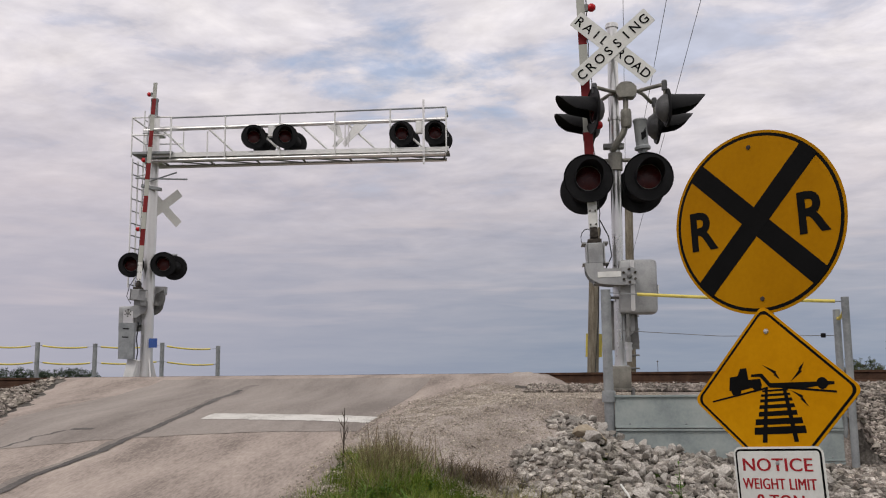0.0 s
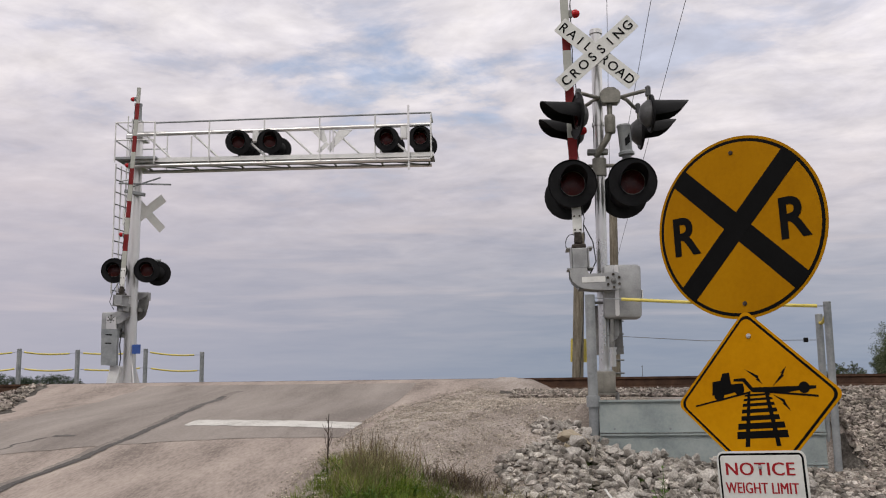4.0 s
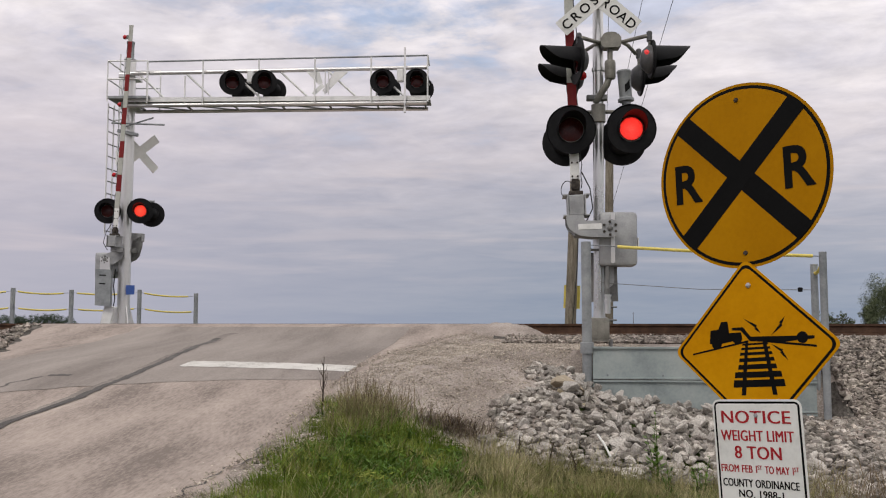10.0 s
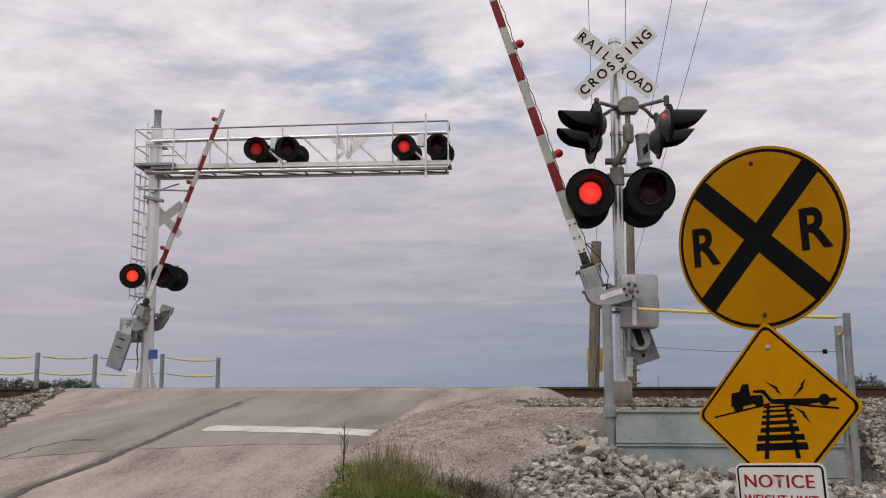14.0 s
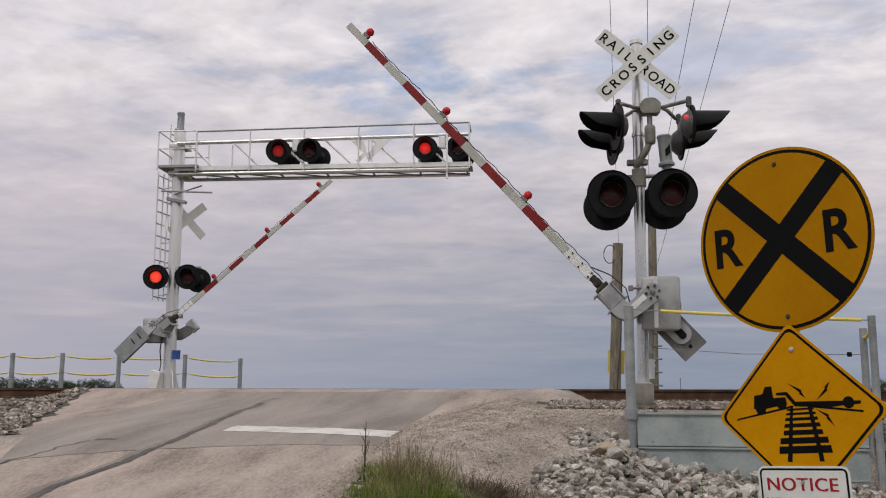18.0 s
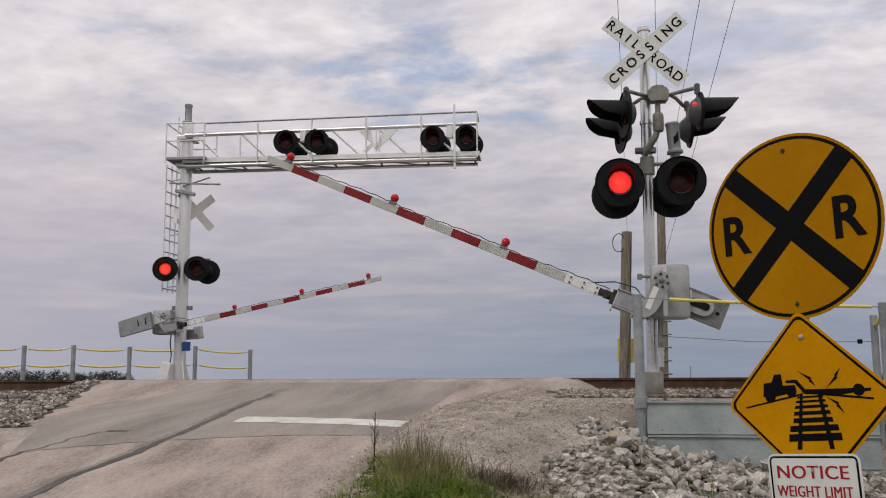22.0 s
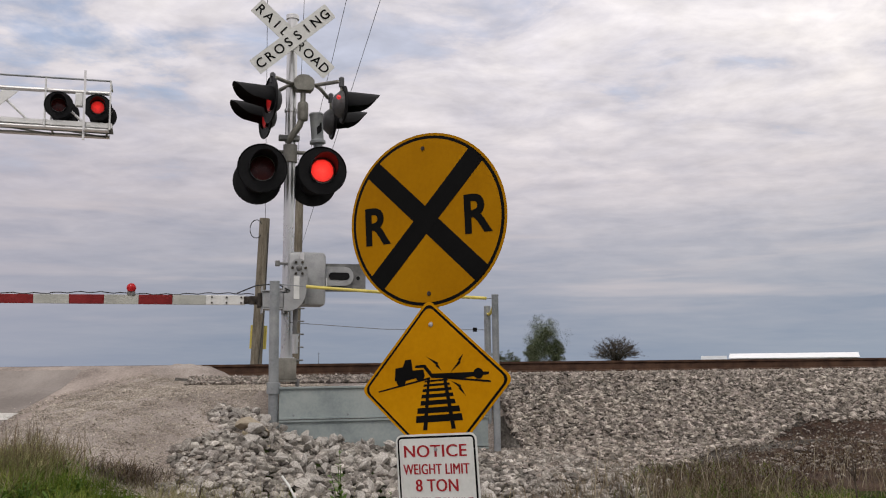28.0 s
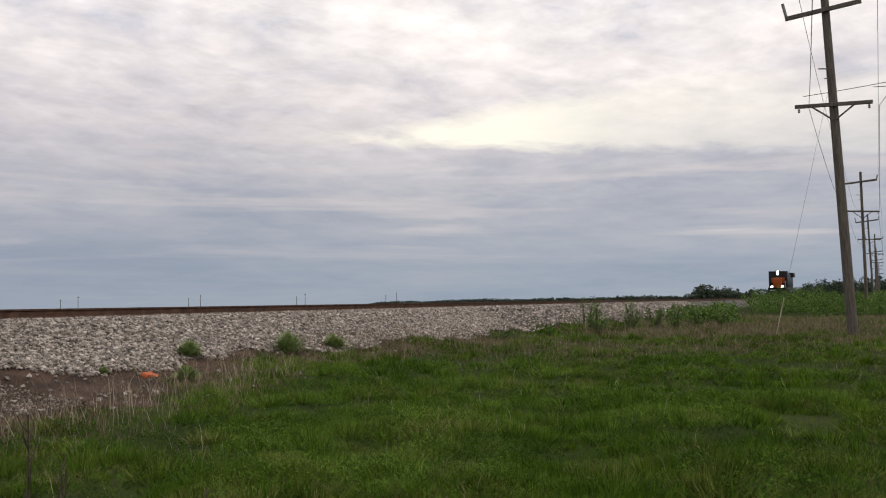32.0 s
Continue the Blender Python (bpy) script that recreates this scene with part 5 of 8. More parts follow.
# ---------------------------------------------------------------- warning signs on one post
def warning_signs():
    t = thing("warning_sign_post", pose(0.985, 4.558, -1.581, 0, -2.30, -40.25), "leaning steel post with yellow railroad warning signs", "road sign")
    z0 = 1.45
    bm = B()
    for p in (((-0.03, 0.03), (-0.018, 0.03), (-0.018, 0.062), (0.018, 0.062), (0.018, 0.03), (0.03, 0.03), (0.03, 0.024), (0.012, 0.024), (0.012, 0.056), (-0.012, 0.056), (-0.012, 0.024), (-0.03, 0.024)),):
        a, b = [bm.verts.new((x, y, -0.3)) for x, y in p], [bm.verts.new((x, y, 2.62)) for x, y in p]
        for k in range(len(p)):
            bm.faces.new((a[k], a[(k + 1) % len(p)], b[(k + 1) % len(p)], b[k]))
        bm.faces.new(b)
    bmesh.ops.recalc_face_normals(bm, faces=bm.faces)
    part("post", bm, "galv_dull", t, "galvanized channel post")

    def face(name, outline_fn, x, z, turn, y, back, border, edge, label):
        s = part(name, plate(B(), outline_fn(0), y, y + 0.003), back, t, label, m=pose(x, 0, z, 0, turn, 0))
        if border:
            part("border", plate(B(), outline_fn(edge), y - 0.0012, y), border, s)
            part("field", plate(B(), outline_fn(edge + border_w[name]), y - 0.0024, y - 0.0012), back, s)
        return s

    border_w = {"round_sign": 0.016, "diamond_sign": 0.012, "notice_sign": 0.010}
    R = 0.457
    s = face("round_sign", lambda e: circle(R - e, 72), 0.0, z0 + 0.862, 0.0, 0.0, "sign_yellow_old", "black_flat", 0.014, "yellow round sign with black X and letters")
    Ri = R - 0.016
    for k, tilt in enumerate((45, -45)):
        w = 0.0517
        d = math.sqrt(Ri ** 2 - w ** 2)
        part("cross_bar", plate(B(), [(-d, -w), (d, -w), (math.sqrt(Ri ** 2), 0), (d, w), (-d, w), (-Ri, 0)], -0.0036 - 0.0005 * k, -0.0024), "black_flat", s, "black diagonal bar", m=Matrix.Rotation(radians(tilt), 4, "Y"))
    for x in (-0.289, 0.299):
        part("letter", lettering("R", 0.275, 0.152, 0.002, bold=0.007), "black_flat", s, "black letter R", m=pose(x, -0.0036, 0.0))
    for z in (0.378, -0.382):
        part("bolt", lathe(B(), [(0.012, 0), (0.010, 0.005), (0, 0.006)], 10, Matrix.Translation((0, -0.003, z)) @ Matrix.Rotation(radians(90), 4, "X")), "tie", s)
    D = 0.433

    def diamond(e):
        q, r = D - e * 1.414, 0.035
        pts = []
        for cx, cz, a0 in ((q - r * 1.414, 0, -45), (0, q - r * 1.414, 45), (-q + r * 1.414, 0, 135), (0, -q + r * 1.414, 225)):
            for k in range(5):
                a = radians(a0 + 90 * k / 4)
                pts.append((cx + r * math.cos(a), cz + r * math.sin(a)))
        return pts

    s = face("diamond_sign", diamond, 0.010, z0 + 0.019, -2.0, -0.006, "sign_yellow", "black_flat", 0.012, "yellow diamond sign with truck grounded on rails")
    y0, y1 = -0.0092, -0.0084

    def ink(name, pts, k=0):
        part(name, plate(B(), pts, y0 - 0.0004 * k, y1), "black_flat", s, "black pictogram shape")

    # seven ties that widen towards the viewer, and two rails
    for k in range(7):
        z = 0.020 - 0.0185 * k - 0.0021 * k * k
        w, h = 0.0640 + 0.0080 * k + 0.0028 * k * (k > 4), 0.0046 + 0.0009 * k + 0.0004 * k * k * 0.5
        c = 0.013
        ink("tie_mark", [(c - w - 0.004, z - h), (c + w + 0.004, z - h), (c + w, z + h), (c - w, z + h)])
    ink("rail_mark", [(-0.036, 0.032), (-0.022, 0.032), (-0.058, -0.222), (-0.082, -0.222)], 1)
    ink("rail_mark", [(0.052, 0.032), (0.070, 0.032), (0.102, -0.222), (0.079, -0.222)], 1)
    ink("road_mark", [(-0.328, -0.018), (-0.02, 0.030), (-0.02, 0.040), (-0.328, -0.010)])
    ink("road_mark", [(0.313, -0.011), (0.06, 0.026), (0.06, 0.036), (0.313, -0.001)])
    ink("trailer_mark", [(-0.012, 0.034), (0.158, 0.019), (0.220, 0.025), (0.306, 0.028), (0.308, 0.042), (0.223, 0.046), (-0.006, 0.056), (-0.043, 0.104), (-0.100, 0.104), (-0.103, 0.092), (-0.055, 0.088)])
    ink("truck_mark", [(-0.228, 0.033), (-0.218, 0.098), (-0.174, 0.102), (-0.157, 0.136), (-0.122, 0.137), (-0.118, 0.080), (-0.055, 0.080), (-0.050, 0.046), (-0.10, 0.040), (-0.165, 0.030)])
    for x, z, r in ((-0.190, 0.030, 0.027), (-0.078, 0.050, 0.026), (0.250, 0.037, 0.027)):
        ink("wheel_mark", circle(r, 20, x, z), 1)
    for tip, wide, narrow, end in (((-0.038, 0.146), (0.033, 0.107), (0.016, 0.092), (0.047, 0.068)), ((0.176, 0.140), (0.144, 0.113), (0.160, 0.098), (0.096, 0.053)), ((0.091, 0.017), (0.152, -0.014), (0.135, -0.028), (0.173, -0.067))):
        mx, mz = (wide[0] + narrow[0]) / 2, (wide[1] + narrow[1]) / 2
        ink("spark_mark", [tip, wide, (mx * 0.62 + wide[0] * 0.38, mz * 0.62 + wide[1] * 0.38), end, narrow, (mx * 0.62 + narrow[0] * 0.38, mz * 0.62 + narrow[1] * 0.38)])
    part("bolt", lathe(B(), [(0.014, 0), (0.011, 0.005), (0, 0.006)], 10, Matrix.Translation((0.006, -0.009, 0.302)) @ Matrix.Rotation(radians(90), 4, "X")), "galv", s)
    W, H = 0.457, 0.610
    s = face("notice_sign", lambda e: rounded(W - 2 * e, H - 2 * e, 0.035 - e), 0.010, z0 - 0.528, -1.2, -0.012, "sign_white", "black_flat", 0.010, "white weight-limit notice with red and black lettering")
    def text_line(words, z, mat):
        """One line of the notice, each word a part; words: text, letter size, width, centre across, lift."""
        for txt, h, w, cx, up in words:
            me = lettering(txt, h, w, 0.0012, 1.05)
            spans = sorted((min(me.vertices[i].co.x for i in f.vertices), max(me.vertices[i].co.x for i in f.vertices)) for f in me.polygons)
            reach, gaps = spans[0][1], []
            for x0, x1 in spans:
                if x0 > reach:
                    gaps.append((x0 - reach, (x0 + reach) / 2))
                reach = max(reach, x1)
            cuts = [-9.0] + sorted(mid for _, mid in sorted(gaps, reverse=True)[:txt.count(" ")]) + [9.0]
            for lo, hi in zip(cuts, cuts[1:]):
                bm = B()
                for k in (-1, 0, 1):
                    bm.from_mesh(me)
                    bmesh.ops.translate(bm, verts=bm.verts[-len(me.vertices):], vec=(k * h * 0.022, -0.0002 * (k + 1), up))
                bmesh.ops.delete(bm, geom=[v for v in bm.verts if not lo < v.co.x < hi], context="VERTS")
                bmesh.ops.translate(bm, verts=bm.verts, vec=(cx, 0, 0))
                part("word", bm, mat, s, "red lettering" if mat == "sign_red" else "black lettering", m=pose(-0.005, -0.0152, z))

    for txt, z, h, w, mat in (("NOTICE", 0.222, 0.085, 0.350, "sign_red"), ("WEIGHT LIMIT", 0.134, 0.072, 0.370, "sign_red"), ("8 TON", 0.055, 0.085, 0.235, "sign_red"),
                              ("COUNTY ORDINANCE", -0.089, 0.053, 0.384, "black_flat"), ("NO. 1988-1", -0.138, 0.051, 0.225, "black_flat"), ("$500.00 FINE AND", -0.197, 0.053, 0.367, "black_flat"), ("COST OF REPAIRS", -0.246, 0.053, 0.356, "black_flat")):
        text_line([(txt, h, w, 0, 0)], z, mat)
    text_line([("FROM FEB 1", 0.050, 0.184, -0.104, 0), ("ST", 0.030, 0.022, 0.004, 0.008), ("TO MAY 1", 0.050, 0.140, 0.100, 0), ("ST", 0.030, 0.022, 0.185, 0.008)], -0.022, "sign_red")
    for z in (0.230, -0.236):
        part("bolt", lathe(B(), [(0.010, 0), (0.008, 0.005), (0, 0.006)], 10, Matrix.Translation((0, -0.0158, z)) @ Matrix.Rotation(radians(90), 4, "X")), "case", s)
    return t


warning_signs()


# ---------------------------------------------------------------- guard posts and steel wall before the near signal
def chain_with_sleeve(parent, a, b, sag, s0, s1, r=0.018):
    a, b = Vector(a), Vector(b)

    def at(t):
        return a.lerp(b, t) - Vector((0, 0, sag * 4 * t * (1 - t)))
    part("wire_rope", tube(B(), [at(k / 16) for k in range(17)], 0.006, 5), "galv_dull", parent)
    part("sleeve", tube(B(), [at(s0 + (s1 - s0) * k / 12) for k in range(13)], r, 8), "yellow_sleeve", parent, "yellow plastic sleeve")


def near_guard():
    t = thing("guard_fence", pose(0, 0, -0.095), "galvanized guard posts with yellow-sleeved cable and steel wall", "guard fence")
    posts = [((0.38, 10.42), -0.95, 1.005), ((2.86, 10.16), -1.15, 0.85), ((2.86, 10.50), -0.9, 0.74)]
    for (x, y), z0, z1 in posts:
        r = 0.055 if x < 1 else 0.039
        p = part("post", rod(B(), (x, y, z0), (x, y, z1), r, seg=18), "galv_dull", t, "round galvanized post", True)
        part("post_cap", lathe(B(), [(r + 0.002, 0), (r, 0.012), (0, 0.018)], 18, Matrix.Translation((x, y, z1))), "galv_dull", p, "", True)
    part("collar", lathe(B(), [(0.075, -0.06), (0.075, 0.06), (0.056, 0.065)], 18, Matrix.Translation((0.38, 10.42, -0.17))), "galv_dull", t, "", True)
    x0, x1 = 0.44, 2.82
    for k, (z0, z1) in enumerate(((-0.51, -0.155), (-0.86, -0.52), (-1.2, -0.87))):
        y = 10.40
        bm = B()
        prof = [(0.03, z1), (-0.03, z1), (-0.03, z1 - 0.02), (0.0, z1 - 0.02), (0.0, z0 + 0.018), (-0.022, z0 + 0.018), (-0.022, z0), (0.03, z0)]
        a, b = [bm.verts.new((x0, y + p, z)) for p, z in prof], [bm.verts.new((x1, y + p - 0.12 * 0, z)) for p, z in prof]
        for q in range(len(prof)):
            bm.faces.new((a[q], a[(q + 1) % len(prof)], b[(q + 1) % len(prof)], b[q]))
        bm.faces.new(a), bm.faces.new(b[::-1])
        bmesh.ops.recalc_face_normals(bm, faces=bm.faces)
        part("wall_plank", bm, "panel", t, "galvanized sheet-steel wall plank")
        for xx in (0.6, 1.2, 1.8, 2.4, 2.7):
            part("rivet", lathe(B(), [(0.012, 0), (0, 0.008)], 8, Matrix.Translation((xx, y - 0.001, z0 + 0.04)) @ Matrix.Rotation(radians(90), 4, "X")), "galv_dull", t)
    part("side_plank", box(B(), (0.03, 1.4, 0.6), (2.86, 11.2, -0.50)), "panel", t, "galvanized sheet-steel wall plank")
    chain_with_sleeve(t, (0.38, 10.42, 0.985), (2.86, 10.16, 0.815), 0.012, 0.14, 0.96)
    chain_with_sleeve(t, (2.86, 10.16, 0.80), (2.86, 10.50, 0.66), 0.06, 0.12, 0.9)
    part("lower_cable", tube(B(), [(2.86, 10.5, 0.47), (1.7, 11.0, 0.50), (0.6, 11.42, 0.60)], 0.004, 5), "case_dark", t, "thin lower cable")
    part("cable_clip", box(B(), (0.05, 0.03, 0.05), (2.72, 10.55, 0.475), bevel=0.008), "black", t)
    return t


near_guard()


def far_guard():
    t = thing("guard_fence", pose(0, 0, 0), "low galvanized posts with two yellow-sleeved cables", "guard fence")
    pts = [(-17.6, 20.6), (-16.35, 21.5), (-15.24, 22.26), (-14.2, 22.9), (-12.95, 23.62), (-11.4, 24.45), (-10.0, 25.05)]
    tops = [0.90, 0.91, 0.91, 0.93, 0.90, 0.93, 0.84]
    for (x, y), top in zip(pts, tops):
        p = part("post", rod(B(), (x, y, -0.7), (x, y, top), 0.06, seg=14), "galv_dull", t, "round galvanized post", True)
        part("post_cap", lathe(B(), [(0.062, 0), (0.06, 0.012), (0, 0.02)], 14, Matrix.Translation((x, y, top))), "galv_dull", p, "", True)
    for k in range(len(pts) - 1):
        for dz, s0, s1 in ((0.06, 0.08, 0.86), (0.50, 0.10, 0.92)):
            chain_with_sleeve(t, (*pts[k], tops[k] - dz), (*pts[k + 1], tops[k + 1] - dz), 0.06, s0, s1, 0.022)
    return t


far_guard()


# ---------------------------------------------------------------- poles and wires
def short_pole(x, y, top, r, lean, box_sign):
    t = thing("service_pole", pose(x, y, -1.5, 0, lean, 0), "weathered short wooden service pole beyond the track", "wooden pole", "service poles")
    part("pole", rod(B(), (0, 0, -0.3), (0, 0, top + 1.5), r, r * 0.86, seg=14), "wood", t, "", True)
    if box_sign:
        part("marker_board", box(B(), (0.42, 0.02, 0.60), (0.02, 0.17, 2.20)), "yellow_sleeve", t, "plain yellow marker board")
        part("wire_coil", tube(B(), [(-0.2 + 0.16 * math.cos(a * 0.5), -0.1, top + 1.2 + 0.24 * math.sin(a * 0.5)) for a in range(14)], 0.012, 5), "wire", t, "loose black wire coil")
        part("drop_wire", tube(B(), [(0.1, -0.15, top + 1.1), (0.12, -0.2, 3.0), (0.05, -0.2, 1.5)], 0.012, 5), "wire", t)
    else:
        for k in range(6):
            z = 1.6 + 0.33 * k
            part("insulator", rod(B(), (-0.20, -0.12, z), (0.20, -0.12, z), 0.02, seg=6), "case_dark", t)
    return t


short_pole(0.411, 23.97, 3.76, 0.155, 2.58, True)
short_pole(1.422, 23.92, 4.6, 0.12, 1.07, False)


def wire(name, pts, r, label):
    bm = tube(B(), pts, r, 5)
    return tagged(part(name, bm, "wire"), label, "wire", "overhead wires")


def sag(a, b, s, n=24):
    a, b = Vector(a), Vector(b)
    return [a.lerp(b, k / n) - Vector((0, 0, s * 4 * (k / n) * (1 - k / n))) for k in range(n + 1)]


def utility_pole(x, y, top, lean, detail):
    t = thing("utility_pole", pose(x, y, -1.5, lean, 0, 0), "tall brown wooden utility pole with crossarms", "utility pole", "utility poles")
    part("pole", rod(B(), (0, 0, -0.5), (0, 0, top + 1.5), 0.21 if detail else 0.15, 0.15 if detail else 0.11, seg=16), "wood_dark", t, "", True)
    z = 9.24
    part("crossarm", box(B(), (0.11, 2.9, 0.15), (-0.2, 0, z), (4, 0, 0), bevel=0.01), "wood_dark", t, "wooden crossarm")
    for s in (-1, 1):
        part("brace", rod(B(), (-0.2, s * 0.85, z + s * 0.05), (-0.2, s * 0.05, z - 0.62), 0.035, seg=6), "wood_dark", t)
        part("insulator", lathe(B(), [(0.03, -0.16), (0.055, -0.12), (0.03, -0.08), (0.055, -0.04), (0.02, 0.0)], 10, Matrix.Translation((-0.2, s * 1.3, z - 0.09 + s * 0.09))), "case_dark", t)
    z2 = top + 1.5 - 0.95
    part("crossarm", box(B(), (0.12, 2.9, 0.17), (-0.2, 0.1, z2), (-4, 0, 0), bevel=0.01), "wood_dark", t, "wooden crossarm")
    for s in (-1, 1):
        part("insulator", rod(B(), (-0.2, 0.1 + s * 1.38, z2 - s * 0.1), (-0.2, 0.1 + s * 1.5, z2 + 0.55), 0.06, seg=8), "case_dark", t)
    part("pin", rod(B(), (-0.1, 0.05, z + 1.5), (-0.15, 0.45, z + 1.55), 0.03, seg=6), "case_dark", t)
    part("pin", rod(B(), (-0.1, 0.05, z + 1.1), (-0.12, 0.25, z + 1.12), 0.025, seg=6), "case_dark", t)
    return t


POLES = [(40.0, 1.10, 12.6, -2.3), (92.0, 1.25, 11.4, -0.4), (138.0, 1.0, 11.2, -1.6), (186.0, 0.9, 11.4, 0.6), (235.0, 0.8, 11.2, 0.0), (290.0, 0.7, 11.2, -0.6), (350.0, 0.6, 11.2, 0.3)]
for p in POLES:
    utility_pole(*p, p[0] < 60)
utility_pole(1.0, -1.6, 12.4, 0.0, True)
ends = [(1.0, -1.6)] + [(p[0], p[1]) for p in POLES]
for (xa, ya), (xb, yb) in zip(ends, ends[1:]):
    for dy, z in ((-1.3, 7.55), (1.3, 7.75), (-1.4, 11.9), (1.5, 12.2)):
        wire("overhead_wire", sag((xa, ya + dy, z), (xb, yb + dy, z - (0.5 if xa > 80 else 0)), 0.9), 0.011, "thin dark overhead wire along the pole line")
wire("guy_wire", [(39.8, 1.5, 8.9), (40.0, 4.0, -1.6)], 0.0045, "slack guy wire from pole to ground")
tagged(part("guy_guard", rod(B(), (39.97, 3.62, 0.0), (40.0, 4.0, -1.62), 0.022, seg=8), "straw"), "pale plastic guard on the guy wire", "guy guard")
wire("service_wire", sag((39.9, 2.6, 8.2), (40.5, -9, 9.8), 0.2), 0.014, "wire branching across the field")
wire("service_wire", sag((39.9, 0.0, 8.3), (41.5, -9, 8.9), 0.2), 0.014, "wire branching across the field")


def low_wire(x0, y0, z0, az, el):
    """A wire that comes down from the pole line to a service pole; seen under az and el at 14 m."""
    a = Vector((x0, y0, z0))
    b = Vector((14 * math.sin(radians(az)), 14 * math.cos(radians(az)), 14 * math.tan(radians(el))))
    wire("service_wire", sag(a, a + (b - a) * 2.35, 0.0), 0.0048, "dark service wire coming down to a wooden pole")


low_wire(0.66, 23.9, 3.66, 1.47, 22.6)
low_wire(1.46, 23.88, 4.5, 3.8, 22.4)
low_wire(1.56, 23.88, 4.5, 6.5, 22.2)
low_wire(1.60, 23.88, 3.1, 8.6, 22.0)


# ---------------------------------------------------------------- locomotive
def locomotive():
    t = thing("locomotive", pose(177, TRACK_Y, 0), "dark blue diesel locomotive with orange nose and lit headlights", "locomotive")

    def p(name, bm, mat, label="", sm=False):
        return part(name, bm, mat, t, label, sm)
    p("underframe", box(B(), (21, 3.0, 0.35), (10.9, 0, 1.55), bevel=0.04), "loco_dark")
    p("short_hood", box(B(), (1.9, 1.35, 1.75), (1.75, 0, 2.55), bevel=0.18), "loco_yellow", "orange short nose", True)
    cab = p("cab", box(B(), (2.6, 3.1, 2.75), (3.6, 0, 3.1), bevel=0.16), "loco_dark", "dark cab with wide windscreen", True)
    # orange panel also stands for the lamps' glow on the cab
    p("cab_front", box(B(), (0.05, 2.2, 0.95), (2.29, 0, 3.05), bevel=0.02), "loco_yellow", "orange cab front tinted with headlight glow")
    for y in (-0.95, -0.35, 0.35, 0.95):
        part("windscreen", box(B(), (0.05, 0.5, 0.62), (2.27, y, 3.80), bevel=0.02), "glass", cab)
    p("long_hood", box(B(), (14.5, 2.1, 2.6), (12.6, 0, 3.05), bevel=0.12), "loco_dark", "long dark engine hood", True)
    p("radiator", box(B(), (3.4, 3.0, 0.8), (17.5, 0, 4.2), bevel=0.1), "loco_dark")
    p("roof", box(B(), (2.7, 3.15, 0.18), (3.6, 0, 4.52), bevel=0.06), "loco_dark")
    p("pilot", box(B(), (0.25, 2.9, 0.95), (0.35, 0, 0.75), bevel=0.05), "loco_dark", "dark snow-plough pilot")
    p("deck", box(B(), (0.9, 3.0, 0.12), (0.7, 0, 1.68)), "loco_dark")
    p("coupler", box(B(), (0.6, 0.25, 0.3), (0.0, 0, 0.85), bevel=0.04), "rail")
    for y in (-1.35, 1.35):
        p("handrail", tube(B(), [(0.45, y, 1.7), (0.45, y, 2.75), (2.2, y, 2.8)], 0.03, 6), "alu")
        p("ditch_light_box", box(B(), (0.25, 0.34, 0.34), (0.62, y * 0.66, 1.85), bevel=0.03), "black")
        # lamp discs drawn oversize, their glare put into the shape
        p("ditch_light", lathe(B(), [(0.0, 0.02), (0.25, 0.0)], 16, Matrix.Translation((0.48, y * 0.66, 1.85)) @ Matrix.Rotation(radians(-90), 4, "Y")), "headlight", "bright ditch light")
    p("headlight_box", box(B(), (0.2, 0.6, 0.9), (2.24, 0, 4.33), bevel=0.04), "black")
    for y in (-0.2, 0.2):
        p("headlight", lathe(B(), [(0.0, 0.02), (0.21, 0.0)], 16, Matrix.Translation((2.12, 0, 4.33 + y)) @ Matrix.Rotation(radians(-90), 4, "Y")), "headlight", "bright headlight")
    p("fuel_tank", box(B(), (5.5, 2.6, 0.9), (11, 0, 0.9), bevel=0.15), "loco_dark", "", True)
    for bx in (4.2, 17.6):
        p("truck_frame", box(B(), (4.6, 2.5, 0.35), (bx, 0, 0.85), bevel=0.05), "loco_dark")
        for k in (-1.8, 0, 1.8):
            w = p("wheelset", rod(rod(B(), (bx + k, -0.80, 0.53), (bx + k, -0.68, 0.53), 0.53, seg=28), (bx + k, 0.68, 0.53), (bx + k, 0.80, 0.53), 0.53, seg=28), "rail", "", True)
            part("axle", rod(B(), (bx + k, -0.7, 0.53), (bx + k, 0.7, 0.53), 0.09, seg=10), "rail", w)
    return t


LOCO = locomotive()


# ---------------------------------------------------------------- loose stuff in bulk
def fast_mesh(name, co, tri, mat, smooth_faces=False):
    me = bpy.data.meshes.new(name)
    me.vertices.add(len(co))
    me.vertices.foreach_set("co", np.ascontiguousarray(co, dtype=np.float32).ravel())
    me.loops.add(tri.size)
    me.loops.foreach_set("vertex_index", tri.astype(np.int32).ravel())
    me.polygons.add(len(tri))
    me.polygons.foreach_set("loop_start", np.arange(0, tri.size, 3, dtype=np.int32))
    me.polygons.foreach_set("use_smooth", np.full(len(tri), smooth_faces))
    me.update(calc_edges=True)
    for k in mat if isinstance(mat, list) else [mat]:
        me.materials.append(M[k])
    return me


def ico(sub=1):
    bm = B()
    bmesh.ops.create_icosphere(bm, subdivisions=sub, radius=1.0)
    co = np.array([v.co[:] for v in bm.verts])
    tri = np.array([[v.index for v in f.verts] for f in bm.faces])
    bm.free()
    return co, tri


ICO, ICO_F = ico(1)


OCT = np.array([(1, 0, 0), (-1, 0, 0), (0, 1, 0), (0, -1, 0), (0, 0, 1), (0, 0, -1)], float)
